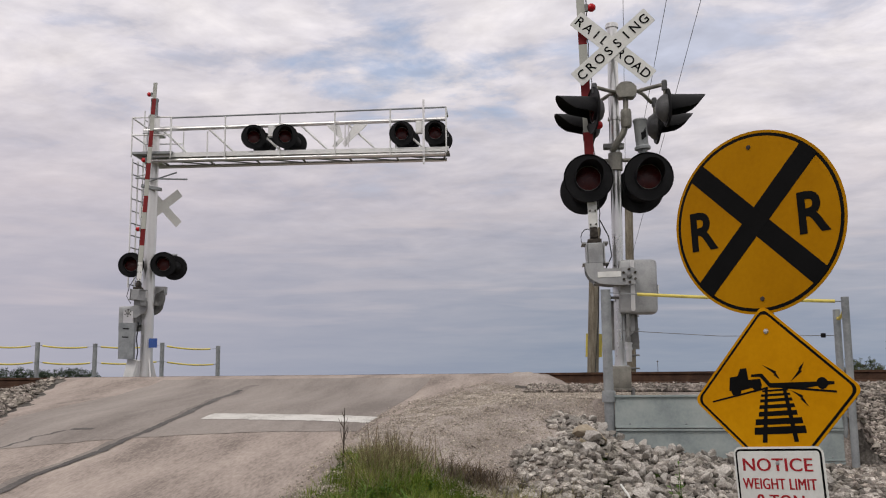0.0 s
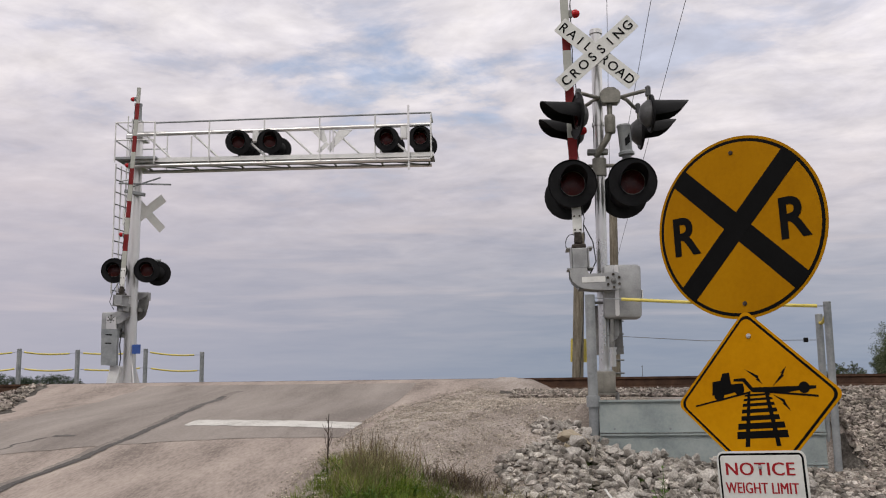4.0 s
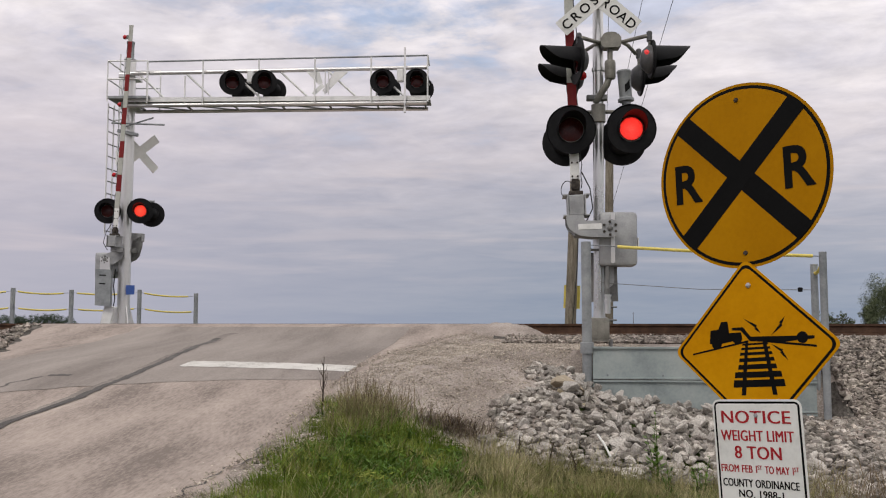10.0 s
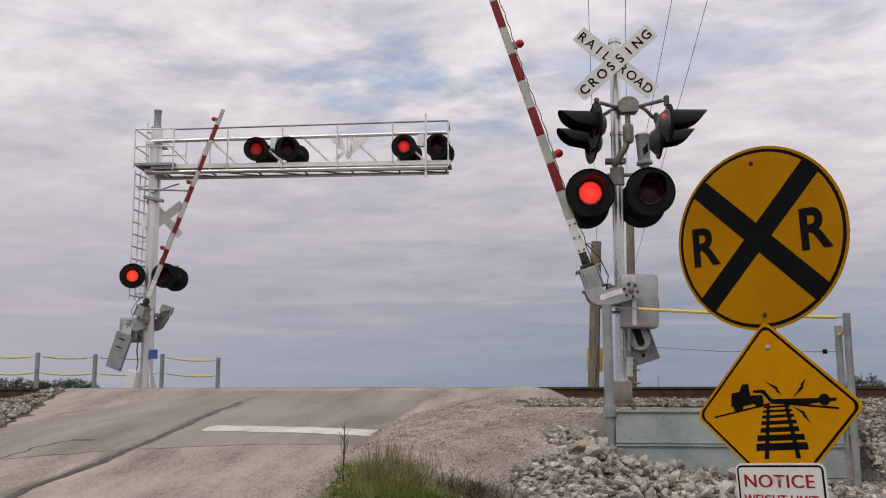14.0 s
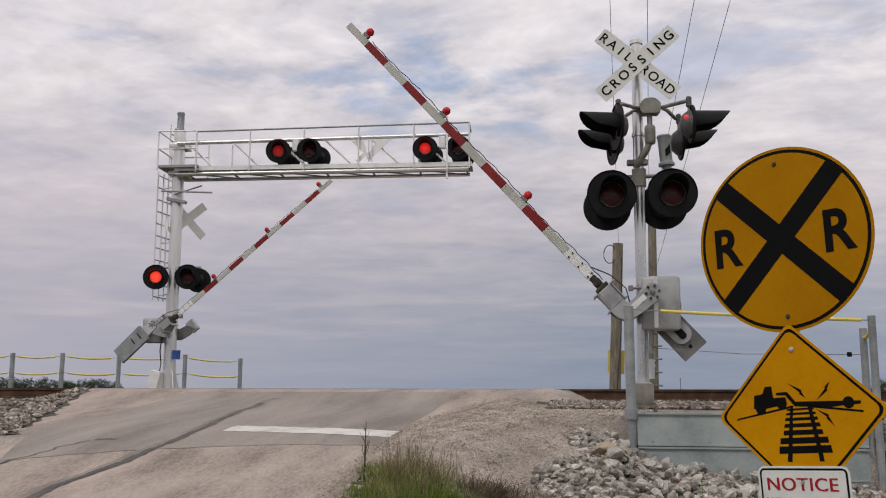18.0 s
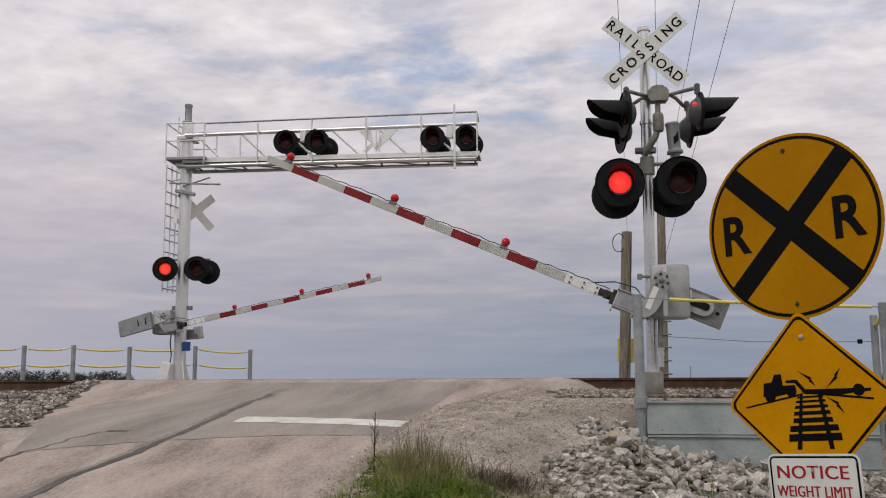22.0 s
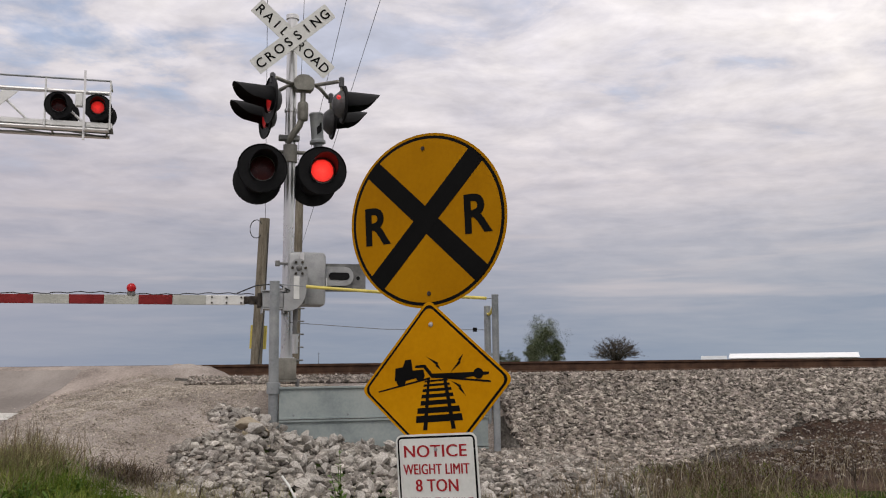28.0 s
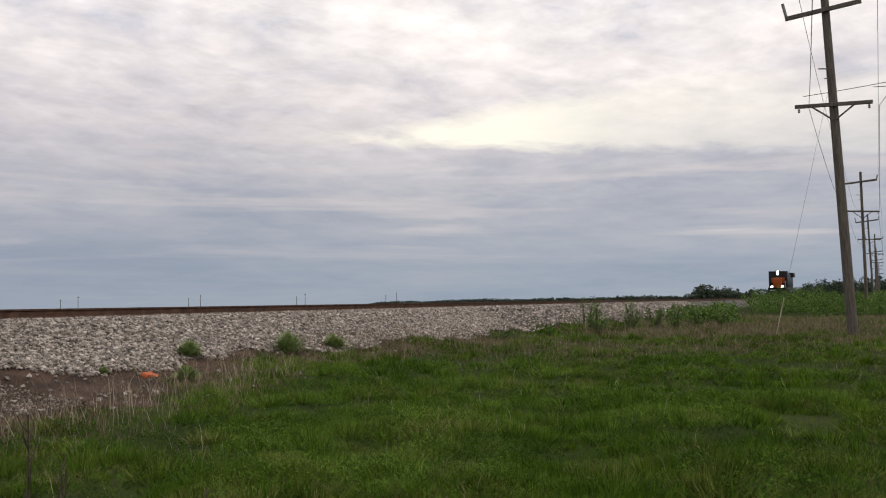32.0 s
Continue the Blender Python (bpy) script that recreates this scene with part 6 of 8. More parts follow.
OCT_F = np.array([(0, 2, 4), (2, 1, 4), (1, 3, 4), (3, 0, 4), (2, 0, 5), (1, 2, 5), (3, 1, 5), (0, 3, 5)])


def scatter_stones(name, x, y, lift, size, mat, label, category, seed=0, parent=None, flat=0.75, fine=False):
    rg = np.random.RandomState(seed)
    n = len(x)
    body, faces = (OCT, OCT_F) if fine else (ICO, ICO_F)
    nv = len(body)
    jit = body[None] * (1 + rg.uniform(-0.32, 0.32, (n, nv, 1))) * rg.uniform(0.6, 1.25, (n, 1, 3)) * size[:, None, None]
    q = rg.normal(size=(n, 4))
    q /= np.linalg.norm(q, axis=1)[:, None]
    w, a, b, c = q.T
    R = np.stack([1 - 2 * (b * b + c * c), 2 * (a * b - w * c), 2 * (a * c + w * b), 2 * (a * b + w * c), 1 - 2 * (a * a + c * c), 2 * (b * c - w * a), 2 * (a * c - w * b), 2 * (b * c + w * a), 1 - 2 * (a * a + b * b)], -1).reshape(n, 3, 3)
    co = np.einsum("nij,nkj->nki", R, jit)
    co[..., 2] *= flat
    co += np.stack([x, y, np.where((x < np.interp(y, *EDGE_R)) & (x > np.interp(y, *EDGE_L)) & (y < 15), road_z(y) + 0.004, ground_z(x, y)) + lift], -1)[:, None]
    tri = (faces[None] + nv * np.arange(n)[:, None, None]).reshape(-1, 3)
    me = fast_mesh(name, co.reshape(-1, 3), tri, mat)
    ob = new(name, me)
    if parent:
        ob.parent = parent
    return tagged(ob, label, category, kind="stuff")


def region(seed, n, x0, x1, y0, y1, s0, s1):
    rg = np.random.RandomState(seed)
    return rg.uniform(x0, x1, n), rg.uniform(y0, y1, n), s0 + (s1 - s0) * rg.rand(n) ** 1.6


parts_ = [region(1, 58000, 3.0, 16, 9.0, 15.35, 0.026, 0.062), region(7, 36000, 16, 32, 10.8, 15.35, 0.032, 0.068), region(2, 11000, 32, 75, 11.4, 15.3, 0.05, 0.09), region(3, 7500, -0.70, 3.2, 13.6, 15.4, 0.026, 0.06), region(4, 15000, -24, -6.6, 10.2, 15.4, 0.03, 0.065), region(12, 900, 0.8, 6, 17.4, 18.6, 0.026, 0.056)]
parts_.append(region(14, 4200, 2.62, 3.8, 9.4, 13.7, 0.026, 0.06))
parts_.append(region(13, 6500, 4.5, 13, 9.8, 12.3, 0.007, 0.024))
bx, by, bs = (np.concatenate(v) for v in zip(*parts_))
# the foot of the ballast thins out into the dirt
rg = np.random.RandomState(9)
foot = np.interp(bx, [3, 3.8, 4.6, 5.6, 6.6, 8, 9.2, 10.6, 12.3], [8.9, 9.5, 10.7, 11.2, 11.6, 12.1, 12.25, 12.15, 12.05]) + 0.22 * np.sin(bx * 0.9) + 0.12 * np.sin(bx * 3.3)
keep = (rg.rand(len(bx)) < np.clip(1 + (by - foot) * 4.0, np.where(bx < 12, 0.010, 0.002), 1) * np.clip((by - 8.9) * 2, 0, 1)) | (bx < -8)
keep |= (bs < 0.026) & (by < 12.2) & (bx > 4.5) & (bx < 9.5) & ~in_grass(bx, by + 0.2)
keep &= (bx > -4) | (bx < np.interp(by, *EDGE_L) - 0.08)
scatter_stones("ballast_stones", bx[keep], by[keep], 0.022 + bs[keep] * 0.3, bs[keep], "ballast", "loose grey-white limestone ballast along the track", "ballast", 55, fine=True)
n = 150000
rg = np.random.RandomState(21)
gx, gy = rg.uniform(-3.2, 1.2, n), rg.uniform(5.5, 14.6, n)
ok = shoulder_mask(gx, gy) & (gx > np.interp(gy, *EDGE_R) - 0.36 * rg.rand(n) ** 2.4)
gx, gy = gx[ok], gy[ok]
gs = 0.0042 + 0.011 * rg.rand(len(gx)) ** 4
scatter_stones("gravel_stones", gx, gy, np.where(gx < np.interp(gy, *EDGE_R), 0.0, 0.010) + gs * 0.2, gs, "pebble", "scattered pale pebbles on the shoulder", "gravel", 6, fine=True)


# gravel heaped against the end of the crossing
def gravel_heap():
    xs, ys = np.linspace(-1.6, 0.05, 34), np.linspace(14.25, 15.45, 26)

    def top(x, y):
        d = ((x + 0.82) / 0.90) ** 2 + ((y - 15.05) / 0.85) ** 2
        return -0.36 + 0.37 * np.clip(1 - d, 0, 1) ** 0.7 + 0.018 * wobble(x, y, 9.0, 0.3)
    return heightmap("gravel_heap", xs, ys, top, "gravel", "low heap of tan gravel at the end of the rails", "gravel", kind="stuff")


gravel_heap()


# rubble before the wall: each stone its own piece
def riprap():
    t = thing("rubble_pile", pose(0, 0, 0), "heap of broken pale limestone rubble below the steel wall", "rubble")
    rg = random.Random(77)
    meshes = []
    for k in range(16):
        bm = B()
        bmesh.ops.create_icosphere(bm, subdivisions=2, radius=1.0)
        # chip flat facets off a ball
        for _ in range(11):
            nrm = Vector((rg.gauss(0, 1), rg.gauss(0, 1), rg.gauss(0, 1))).normalized()
            d = rg.uniform(0.35, 0.72)
            for v in bm.verts:
                o = v.co.dot(nrm)
                if o > d:
                    v.co -= nrm * (o - d)
        sc = (rg.uniform(0.9, 1.3), rg.uniform(0.7, 1.0), rg.uniform(0.55, 0.85))
        for v in bm.verts:
            v.co = Vector((v.co.x * sc[0], v.co.y * sc[1], v.co.z * sc[2])) * (1 + 0.05 * rg.uniform(-1, 1))
        bmesh.ops.dissolve_degenerate(bm, edges=bm.edges, dist=0.03)
        me = bpy.data.meshes.new("stone")
        bm.to_mesh(me)
        bm.free()
        me.materials.append(M["riprap"])
        meshes.append(me)
    placed = 0
    for layer, count in ((0, 205), (1, 93)):
        tries = 0
        spots = []
        while len(spots) < count and tries < 12000:
            tries += 1
            x, y = rg.uniform(-0.75, 2.35), rg.uniform(8.35, 10.33)
            if x < -0.62 + 0.32 * (y - 8.4) + 0.15 * math.sin(y * 6):
                continue
            if layer and (y < 8.8 or x < 0.1):
                continue
            r = rg.uniform(0.055, 0.092) if rg.random() < 0.86 else rg.uniform(0.09, 0.13)
            if any((x - a) ** 2 + (y - b) ** 2 < (0.62 * (r + c)) ** 2 for a, b, c in spots):
                continue
            spots.append((x, y, r))
        for x, y, r in spots:
            z = float(ground_z(x, min(y, 10.38))) + r * 0.35 + layer * rg.uniform(0.05, 0.10)
            o = new("stone", meshes[placed % len(meshes)])
            o.parent = t
            o.matrix_basis = pose(x, y, z, rg.uniform(0, 360), rg.uniform(-35, 35), rg.uniform(0, 360)) @ Matrix.Diagonal((r, r, r, 1))
            placed += 1
    xs, ys, ss = region(61, 8500, -1.1, 4.6, 6.7, 10.36, 0.026, 0.066)
    k = (xs > -0.72 + 0.32 * (ys - 8.4) + 0.15 * np.sin(ys * 6)) & (ys > np.interp(xs, [-1, 1.6, 2.2, 2.7, 3.3, 3.9, 4.6], [8.35, 8.3, 7.4, 6.9, 7.2, 8.6, 9.4]))
    scatter_stones("small_rubble", xs[k], ys[k], 0.03, ss[k], "rubble_fine", "smaller broken stones between the rubble", "", 62, t)
    me = meshes[3].copy()
    me.materials.clear()
    me.materials.append(M["riprap_tan"])
    o = tagged(new("tan_stone", me), "tan sandstone block")
    o.parent = t
    o.matrix_basis = pose(0.165, 9.72, -0.645, 8, 28, 8) @ Matrix.Diagonal((0.26, 0.20, 0.20, 1))
    part("broken_slat", box(B(), (0.36, 0.07, 0.03), (0.20, 9.50, -0.755), (10, 30, 8), bevel=0.005), "straw", t, "broken wooden slat")
    part("bent_stem", tube(B(), [(0.40, 8.75, -1.02), (0.46, 8.68, -1.10), (0.54, 8.60, -1.26)], [0.010, 0.011, 0.009], 6), "sign_white", t, "pale bent stem")
    return t


riprap()


# ---------------------------------------------------------------- grass and weeds
def blades(name, x, y, h, w, mat, label, seed, lean=0.45, z=None, category="grass", slim=False):
    rg = np.random.RandomState(seed)
    n = len(x)
    a = rg.uniform(0, 2 * np.pi, n)
    la = rg.uniform(0, 2 * np.pi, n)
    ln = h * lean * rg.rand(n) ** 0.7
    z0 = (ground_z(x, y) if z is None else z) - 0.02
    dx, dy = np.cos(a) * w / 2, np.sin(a) * w / 2
    lx, ly = np.cos(la) * ln, np.sin(la) * ln
    if slim:
        v = np.stack([np.stack([x - dx, y - dy, z0], -1), np.stack([x + dx, y + dy, z0], -1), np.stack([x + lx, y + ly, z0 + h], -1)], 1)
        return tagged(new(name, fast_mesh(name, v.reshape(-1, 3), np.arange(3 * n).reshape(-1, 3), mat)), label, category, kind="stuff")
    v = np.empty((n, 5, 3))
    v[:, 0] = np.stack([x - dx, y - dy, z0], -1)
    v[:, 1] = np.stack([x + dx, y + dy, z0], -1)
    v[:, 2] = np.stack([x + lx * 0.35 + dx * 0.8, y + ly * 0.35 + dy * 0.8, z0 + h * 0.58], -1)
    v[:, 3] = np.stack([x + lx * 0.35 - dx * 0.8, y + ly * 0.35 - dy * 0.8, z0 + h * 0.58], -1)
    v[:, 4] = np.stack([x + lx, y + ly, z0 + h * (1 - 0.12 * lean)], -1)
    f = np.array([[0, 1, 2], [0, 2, 3], [3, 2, 4]])
    tri = (f[None] + 5 * np.arange(n)[:, None, None]).reshape(-1, 3)
    return tagged(new(name, fast_mesh(name, v.reshape(-1, 3), tri, mat)), label, category, kind="stuff")


def polar(seed, n, az0, az1, r0, r1):
    rg = np.random.RandomState(seed)
    az, r = np.radians(rg.uniform(az0, az1, n)), r0 * (r1 / r0) ** rg.rand(n)
    return r * np.sin(az), r * np.cos(az), r, rg


def fans(rg, cx, cy, size, n, tall=1.0):
    """Blades of tussocks that fan out from their middle: root, lean and height of each."""
    a, k = rg.uniform(0, 2 * np.pi, (len(cx), n)), rg.rand(len(cx), n) ** 0.6
    r = size[:, None] * k * 0.55
    x, y = (cx[:, None] + np.cos(a) * r).ravel(), (cy[:, None] + np.sin(a) * r).ravel()
    h = (size[:, None] * tall * (1 - 0.55 * k) * rg.uniform(0.55, 1.1, k.shape)).ravel()
    ln = (0.45 * size[:, None] * k * rg.uniform(0.6, 1.3, k.shape)).ravel()
    return x, y, h, np.cos(a).ravel() * ln, np.sin(a).ravel() * ln


def fan_blades(name, x, y, h, lx, ly, w, mat, label, seed, category="grass"):
    rg = np.random.RandomState(seed)
    a = rg.uniform(0, 2 * np.pi, len(x))
    dx, dy, z0 = np.cos(a) * w / 2, np.sin(a) * w / 2, ground_z(x, y) - 0.02
    v = np.stack([np.stack([x - dx, y - dy, z0], -1), np.stack([x + dx, y + dy, z0], -1), np.stack([x + lx, y + ly, z0 + h], -1)], 1)
    return tagged(new(name, fast_mesh(name, v.reshape(-1, 3), np.arange(3 * len(x)).reshape(-1, 3), mat)), label, category, kind="stuff")


def weed_mounds(cx, cy, rad, leaf, n, mat, label, seed):
    """Low domes of small pointed leaves."""
    g = np.random.RandomState(seed)
    X, Y, R, ll = (np.repeat(v, n) for v in (cx, cy, rad, leaf))
    a, q = g.uniform(0, 2 * np.pi, len(X)), np.sqrt(g.rand(len(X)))
    px, py = X + np.cos(a) * q * R, Y + np.sin(a) * q * R
    pz = ground_z(px, py) + R * 0.62 * (1 - q ** 2) * g.uniform(0.55, 1.05, len(X))
    out = np.stack([np.cos(a) * q, np.sin(a) * q, 0.25 + 0 * a], -1) + 0.45 * g.normal(size=(len(X), 3))
    out /= np.linalg.norm(out, axis=1)[:, None]
    side = np.cross(out, g.normal(size=(len(X), 3)))
    side /= np.linalg.norm(side, axis=1)[:, None]
    ll = (ll * g.uniform(0.6, 1.4, len(X)))[:, None]
    c = np.stack([px, py, pz], -1)
    v = np.stack([c - out * ll, c + side * ll * 0.22, c + out * ll, c - side * ll * 0.22], 1).reshape(-1, 3)
    i = 4 * np.arange(len(X))[:, None]
    tri = np.concatenate([i + [[0, 1, 2]], i + [[0, 2, 3]]], 1).reshape(-1, 3)
    return tagged(new("weed_mounds", fast_mesh("weed_mounds", v, tri, mat)), label, "weeds", kind="stuff")


def turf():
    # ---- beside the road and round the signs
    x, y, r, rg = polar(31, 190000, -24, 36, 5.3, 10.4)
    k = in_grass(x + 0.30 * rg.rand(len(x)) ** 2.0, y - 0.30 * rg.rand(len(x)) ** 1.3)
    x, y, r = x[k], y[k], r[k]
    k = vnoise(x, y, 0.27, 21) * 0.6 + vnoise(x, y, 0.10, 22) * 0.4 + 0.25 * rg.rand(len(x)) > 0.46
    x, y, r = x[k], y[k], r[k]
    tuf = vnoise(x, y, 0.34, 1)
    fine = vnoise(x, y, 0.13, 2)
    h = (0.03 + 0.12 * rg.rand(len(x)) ** 1.4) * (0.25 + 1.25 * tuf) * (0.6 + 0.8 * fine)
    olive = 0.12 + 0.70 * smooth(-1.35, -0.6, x) * (1 - smooth(0.6, 1.5, x)) * smooth(5.2, 6.8, y) + 0.7 * (vnoise(x, y, 0.8, 3) - 0.45) + 0.4 * smooth(8.0, 8.4, y)
    sel = rg.rand(len(x)) < np.clip(olive, 0.04, 0.85)
    w = 0.0050 + 0.00050 * r
    for mask, mat, label, sd in ((~sel, "grass", "thick green roadside grass with bare patches", 32), (sel, "grass_olive", "olive-brown seedy grass beside the road", 33)):
        blades("grass", x[mask], y[mask], h[mask] * (1.0 if mat == "grass" else 1.25), w[mask], mat, label, sd, 1.35, slim=True)
    # brown thatch between the tufts
    x, y, r, rg = polar(65, 26000, -22, 34, 5.3, 9.6)
    k = in_grass(x + 0.1, y - 0.1) & (rg.rand(len(x)) < 0.12 + 0.88 * (vnoise(x, y, 0.55, 23) > 0.62))
    x, y = x[k], y[k]
    blades("dead_leaves", x, y, 0.02 + 0.07 * rg.rand(len(x)) ** 2, 0.008, "grass_dry", "brown thatch low in the roadside grass", 66, 1.7)
    # tussocks
    cx, cy, cr, rg = polar(34, 1300, -22, 34, 5.5, 9.2)
    k = in_grass(cx + 0.15, cy - 0.15) & (vnoise(cx, cy, 0.7, 4) > 0.35)
    cx, cy, cr = cx[k], cy[k], cr[k]
    f = fans(rg, cx, cy, rg.uniform(0.09, 0.22, len(cx)), 90)
    dark = np.repeat((cx < -0.9) | (rg.rand(len(cx)) < 0.45), 90)
    for mask, mat, label, sd in ((dark, "grass", "leafy green tussocks in the roadside grass", 35), (~dark, "grass_olive", "dry olive tussocks in the roadside grass", 36)):
        fan_blades("tussocks", *(v[mask] for v in f), 0.0055, mat, label, sd)
    # broad leaves low in the grass
    x, y, r, rg = polar(37, 26000, -26, 36, 5.3, 9.0)
    k = in_grass(x, y) & (vnoise(x, y, 0.5, 5) > 0.52) & ((x < -0.7) | (x > 0.6))
    x, y, r = x[k], y[k], r[k]
    blades("broad_leaves", x, y, 0.04 + 0.10 * rg.rand(len(x)), 0.016 + 0.016 * rg.rand(len(x)), "weed", "low broad-leaved plants in the grass", 38, 1.3)
    # small leafy plants
    cx, cy, cr, rg = polar(85, 620, -24, 34, 5.5, 8.9)
    k = in_grass(cx - 0.08, cy + 0.05) & ((cx < -0.75) | (cx > 0.9) | (rg.rand(len(cx)) < 0.25))
    cx, cy = cx[k], cy[k]
    rad = rg.uniform(0.06, 0.17, len(cx))
    fresh = rg.rand(len(cx)) < 0.5
    for m, mat, label, sd in ((fresh, "weed", "small fresh leafy plants in the roadside grass", 86), (~fresh, "grass", "small dark leafy plants in the roadside grass", 87)):
        weed_mounds(cx[m], cy[m], rad[m], np.full(m.sum(), 0.021), 110, mat, label, sd)
    # tall seedy clump at the road edge
    rg = np.random.RandomState(41)
    n = 2600
    x, y = -1.68 + 0.20 * rg.normal(size=n), 8.30 + 0.34 * rg.normal(size=n)
    x = np.maximum(x, -2.04 + 0.20 * rg.rand(n))
    h = (0.06 + 0.28 * rg.rand(n) ** 1.8) * np.exp(-(((x + 1.72) / 0.5) ** 2) - ((y - 8.45) / 0.9) ** 2)
    blades("grass", x, y, h, 0.0068, "grass_olive", "tall seedy olive grass clump at the road edge", 42, 1.2, slim=True)
    x, y = -1.25 + 0.30 * rg.normal(size=n), 8.05 + 0.28 * rg.normal(size=n)
    blades("grass", x, y, (0.05 + 0.18 * rg.rand(n) ** 1.6) * np.exp(-(((x + 1.3) / 0.6) ** 2)), 0.005, "grass", "tall green grass clump at the road edge", 43, 0.8, slim=True)
    n = 320
    x, y = np.maximum(-2.02 + 0.15 * rg.rand(n), -1.65 + 0.22 * rg.normal(size=n)), 8.45 + 0.30 * rg.normal(size=n)
    blades("dry_grass", x, y, 0.22 + 0.24 * rg.rand(n) ** 1.5, 0.0045, "grass_dry", "tall seedy stalks at the road edge", 44, 0.5)
    # dead brown plants at the foot of the gravel
    n = 800
    x, y = -0.93 + 0.17 * rg.normal(size=n), 8.50 + 0.12 * rg.normal(size=n)
    blades("dead_leaves", x, y, 0.04 + 0.20 * rg.rand(n) ** 1.4, 0.009, "dead_brown", "dark brown dead plants at the gravel edge", 45, 1.5)
    n = 60
    x, y = -0.95 + 0.10 * rg.normal(size=n), 8.50 + 0.08 * rg.normal(size=n)
    blades("dry_grass", x, y, 0.16 + 0.14 * rg.rand(n), 0.006, "grass_dry", "pale fan of dead stalks at the gravel edge", 46, 0.7)
    # seedy haze of olive grass leaning over the foot of the rubble
    n = 10000
    x, y = rg.uniform(-0.75, 2.4, n), 8.25 - 0.9 * rg.rand(n) ** 1.2 + 0.12 * rg.normal(size=n)
    k = rg.rand(n) < 0.25 + 0.75 * vnoise(x, y, 0.4, 6)
    x, y = x[k], y[k]
    blades("grass", x, y, 0.08 + 0.27 * rg.rand(len(x)) ** 1.8, 0.0052, "grass_olive", "olive seedy grass before the rubble", 47, 0.8, slim=True)
    # ---- open verge along the railway
    x, y, r, rg = polar(48, 460000, 20, 112, 5.8, 80)
    mound = vnoise(x, y, 0.95, 41) * 0.65 + vnoise(x, y, 0.36, 8) * 0.35
    k = in_grass(x, y - 0.6 * rg.rand(len(x)) ** 2) & (rg.rand(len(x)) < np.clip(0.6 + 0.7 * mound, 0.5, 1))
    x, y, r, mound = x[k], y[k], r[k], mound[k]
    h = (0.025 + 0.09 * rg.rand(len(x)) ** 1.5) * (0.34 + 1.6 * mound ** 1.4) * (1 + 0.008 * r)
    olive = 0.06 + 0.75 * (vnoise(x, y, 2.2, 9) - 0.42) + 0.55 * smooth(0.9, 0.0, np.interp(x, [3.2, 3.7, 4.5, 8, 11, 14, 18, 25, 60], [7.0, 8.2, 8.9, 9.4, 9.9, 11.1, 11.9, 12.2, 12.4]) - y) + 0.35 * smooth(18, 32, r) * vnoise(x, y, 5.0, 10)
    olive = olive + 0.65 * smooth(9.5, 6.5, x) * smooth(5.0, 7.5, y)
    # paler on hummock tops, dark in hollows: shade mixed into the species patches
    patch = vnoise(x, y, 2.6, 31) * 0.45 + vnoise(x, y, 0.95, 41) * 0.55
    sel = rg.rand(len(x)) < np.clip(olive, 0.02, 0.75)
    lush = ~sel & (rg.rand(len(x)) < smooth(0.46, 0.66, patch))
    w = 0.0036 + 0.00075 * r
    for mask, mat, label, sd in ((~sel & ~lush, "grass_deep", "long green grass on the railway verge", 49), (lush, "verge_leaf", "lush lighter green grass on the railway verge", 51), (sel, "verge_olive", "olive and straw-toned grass on the railway verge", 50)):
        blades("grass", x[mask], y[mask], h[mask], w[mask], mat, label, sd, 1.6, slim=True)
    # tussocks and leafy mounds that give the verge its uneven, clumped surface
    cx, cy, cr, rg = polar(71, 3400, 26, 108, 6.2, 46)
    k = in_grass(cx, cy + 0.25) & (vnoise(cx, cy, 0.95, 41) + 0.3 * rg.rand(len(cx)) > 0.52)
    cx, cy, cr = cx[k], cy[k], cr[k]
    size = rg.uniform(0.20, 0.50, len(cx)) * (0.85 + 0.010 * cr)
    n = 110
    f = fans(rg, cx, cy, size, n, 0.62)
    w = 0.0045 + 0.00075 * np.repeat(cr, n)
    # tussock colour follows the hummocks too, so hollows are painted darker
    kind = np.repeat(np.clip(0.45 * rg.rand(len(cx)) + 1.5 * (vnoise(cx, cy, 2.6, 31) * 0.45 + vnoise(cx, cy, 0.95, 41) * 0.55) - 0.50, 0, 0.77) + 0.3 * (rg.rand(len(cx)) < 0.16 + 0.5 * smooth(9.5, 6.5, cx)), n)
    for lo, hi, mat, label, sd in ((0.0, 0.50, "grass_deep", "rounded tussocks of dark green grass on the verge", 72), (0.50, 0.78, "verge_leaf", "rounded clumps of fresh green weeds on the verge", 73), (0.78, 1.01, "verge_olive", "faded olive tussocks on the verge", 74)):
        k = (kind >= lo) & (kind < hi)
        fan_blades("tussocks", *(v[k] for v in f), w[k], mat, label, sd)
    # dry brown patches and dark leafy clumps
    x, y, r, rg = polar(88, 60000, 26, 106, 6.4, 34)
    k = in_grass(x, y) & (rg.rand(len(x)) < 0.7 * smooth(0.68, 0.86, vnoise(x, y, 1.7, 42) * 0.7 + vnoise(x, y, 0.5, 43) * 0.3))
    x, y, r = x[k], y[k], r[k]
    blades("dry_grass", x, y, 0.06 + 0.15 * rg.rand(len(x)) ** 1.5, 0.004 + 0.0005 * r, "grass_dry", "dry brown patches in the verge grass", 89, 1.3, slim=True)
    cx, cy, cr, rg = polar(90, 150, 28, 104, 7.0, 30)
    k = in_grass(cx, cy + 0.2)
    cx, cy, cr = cx[k], cy[k], cr[k]
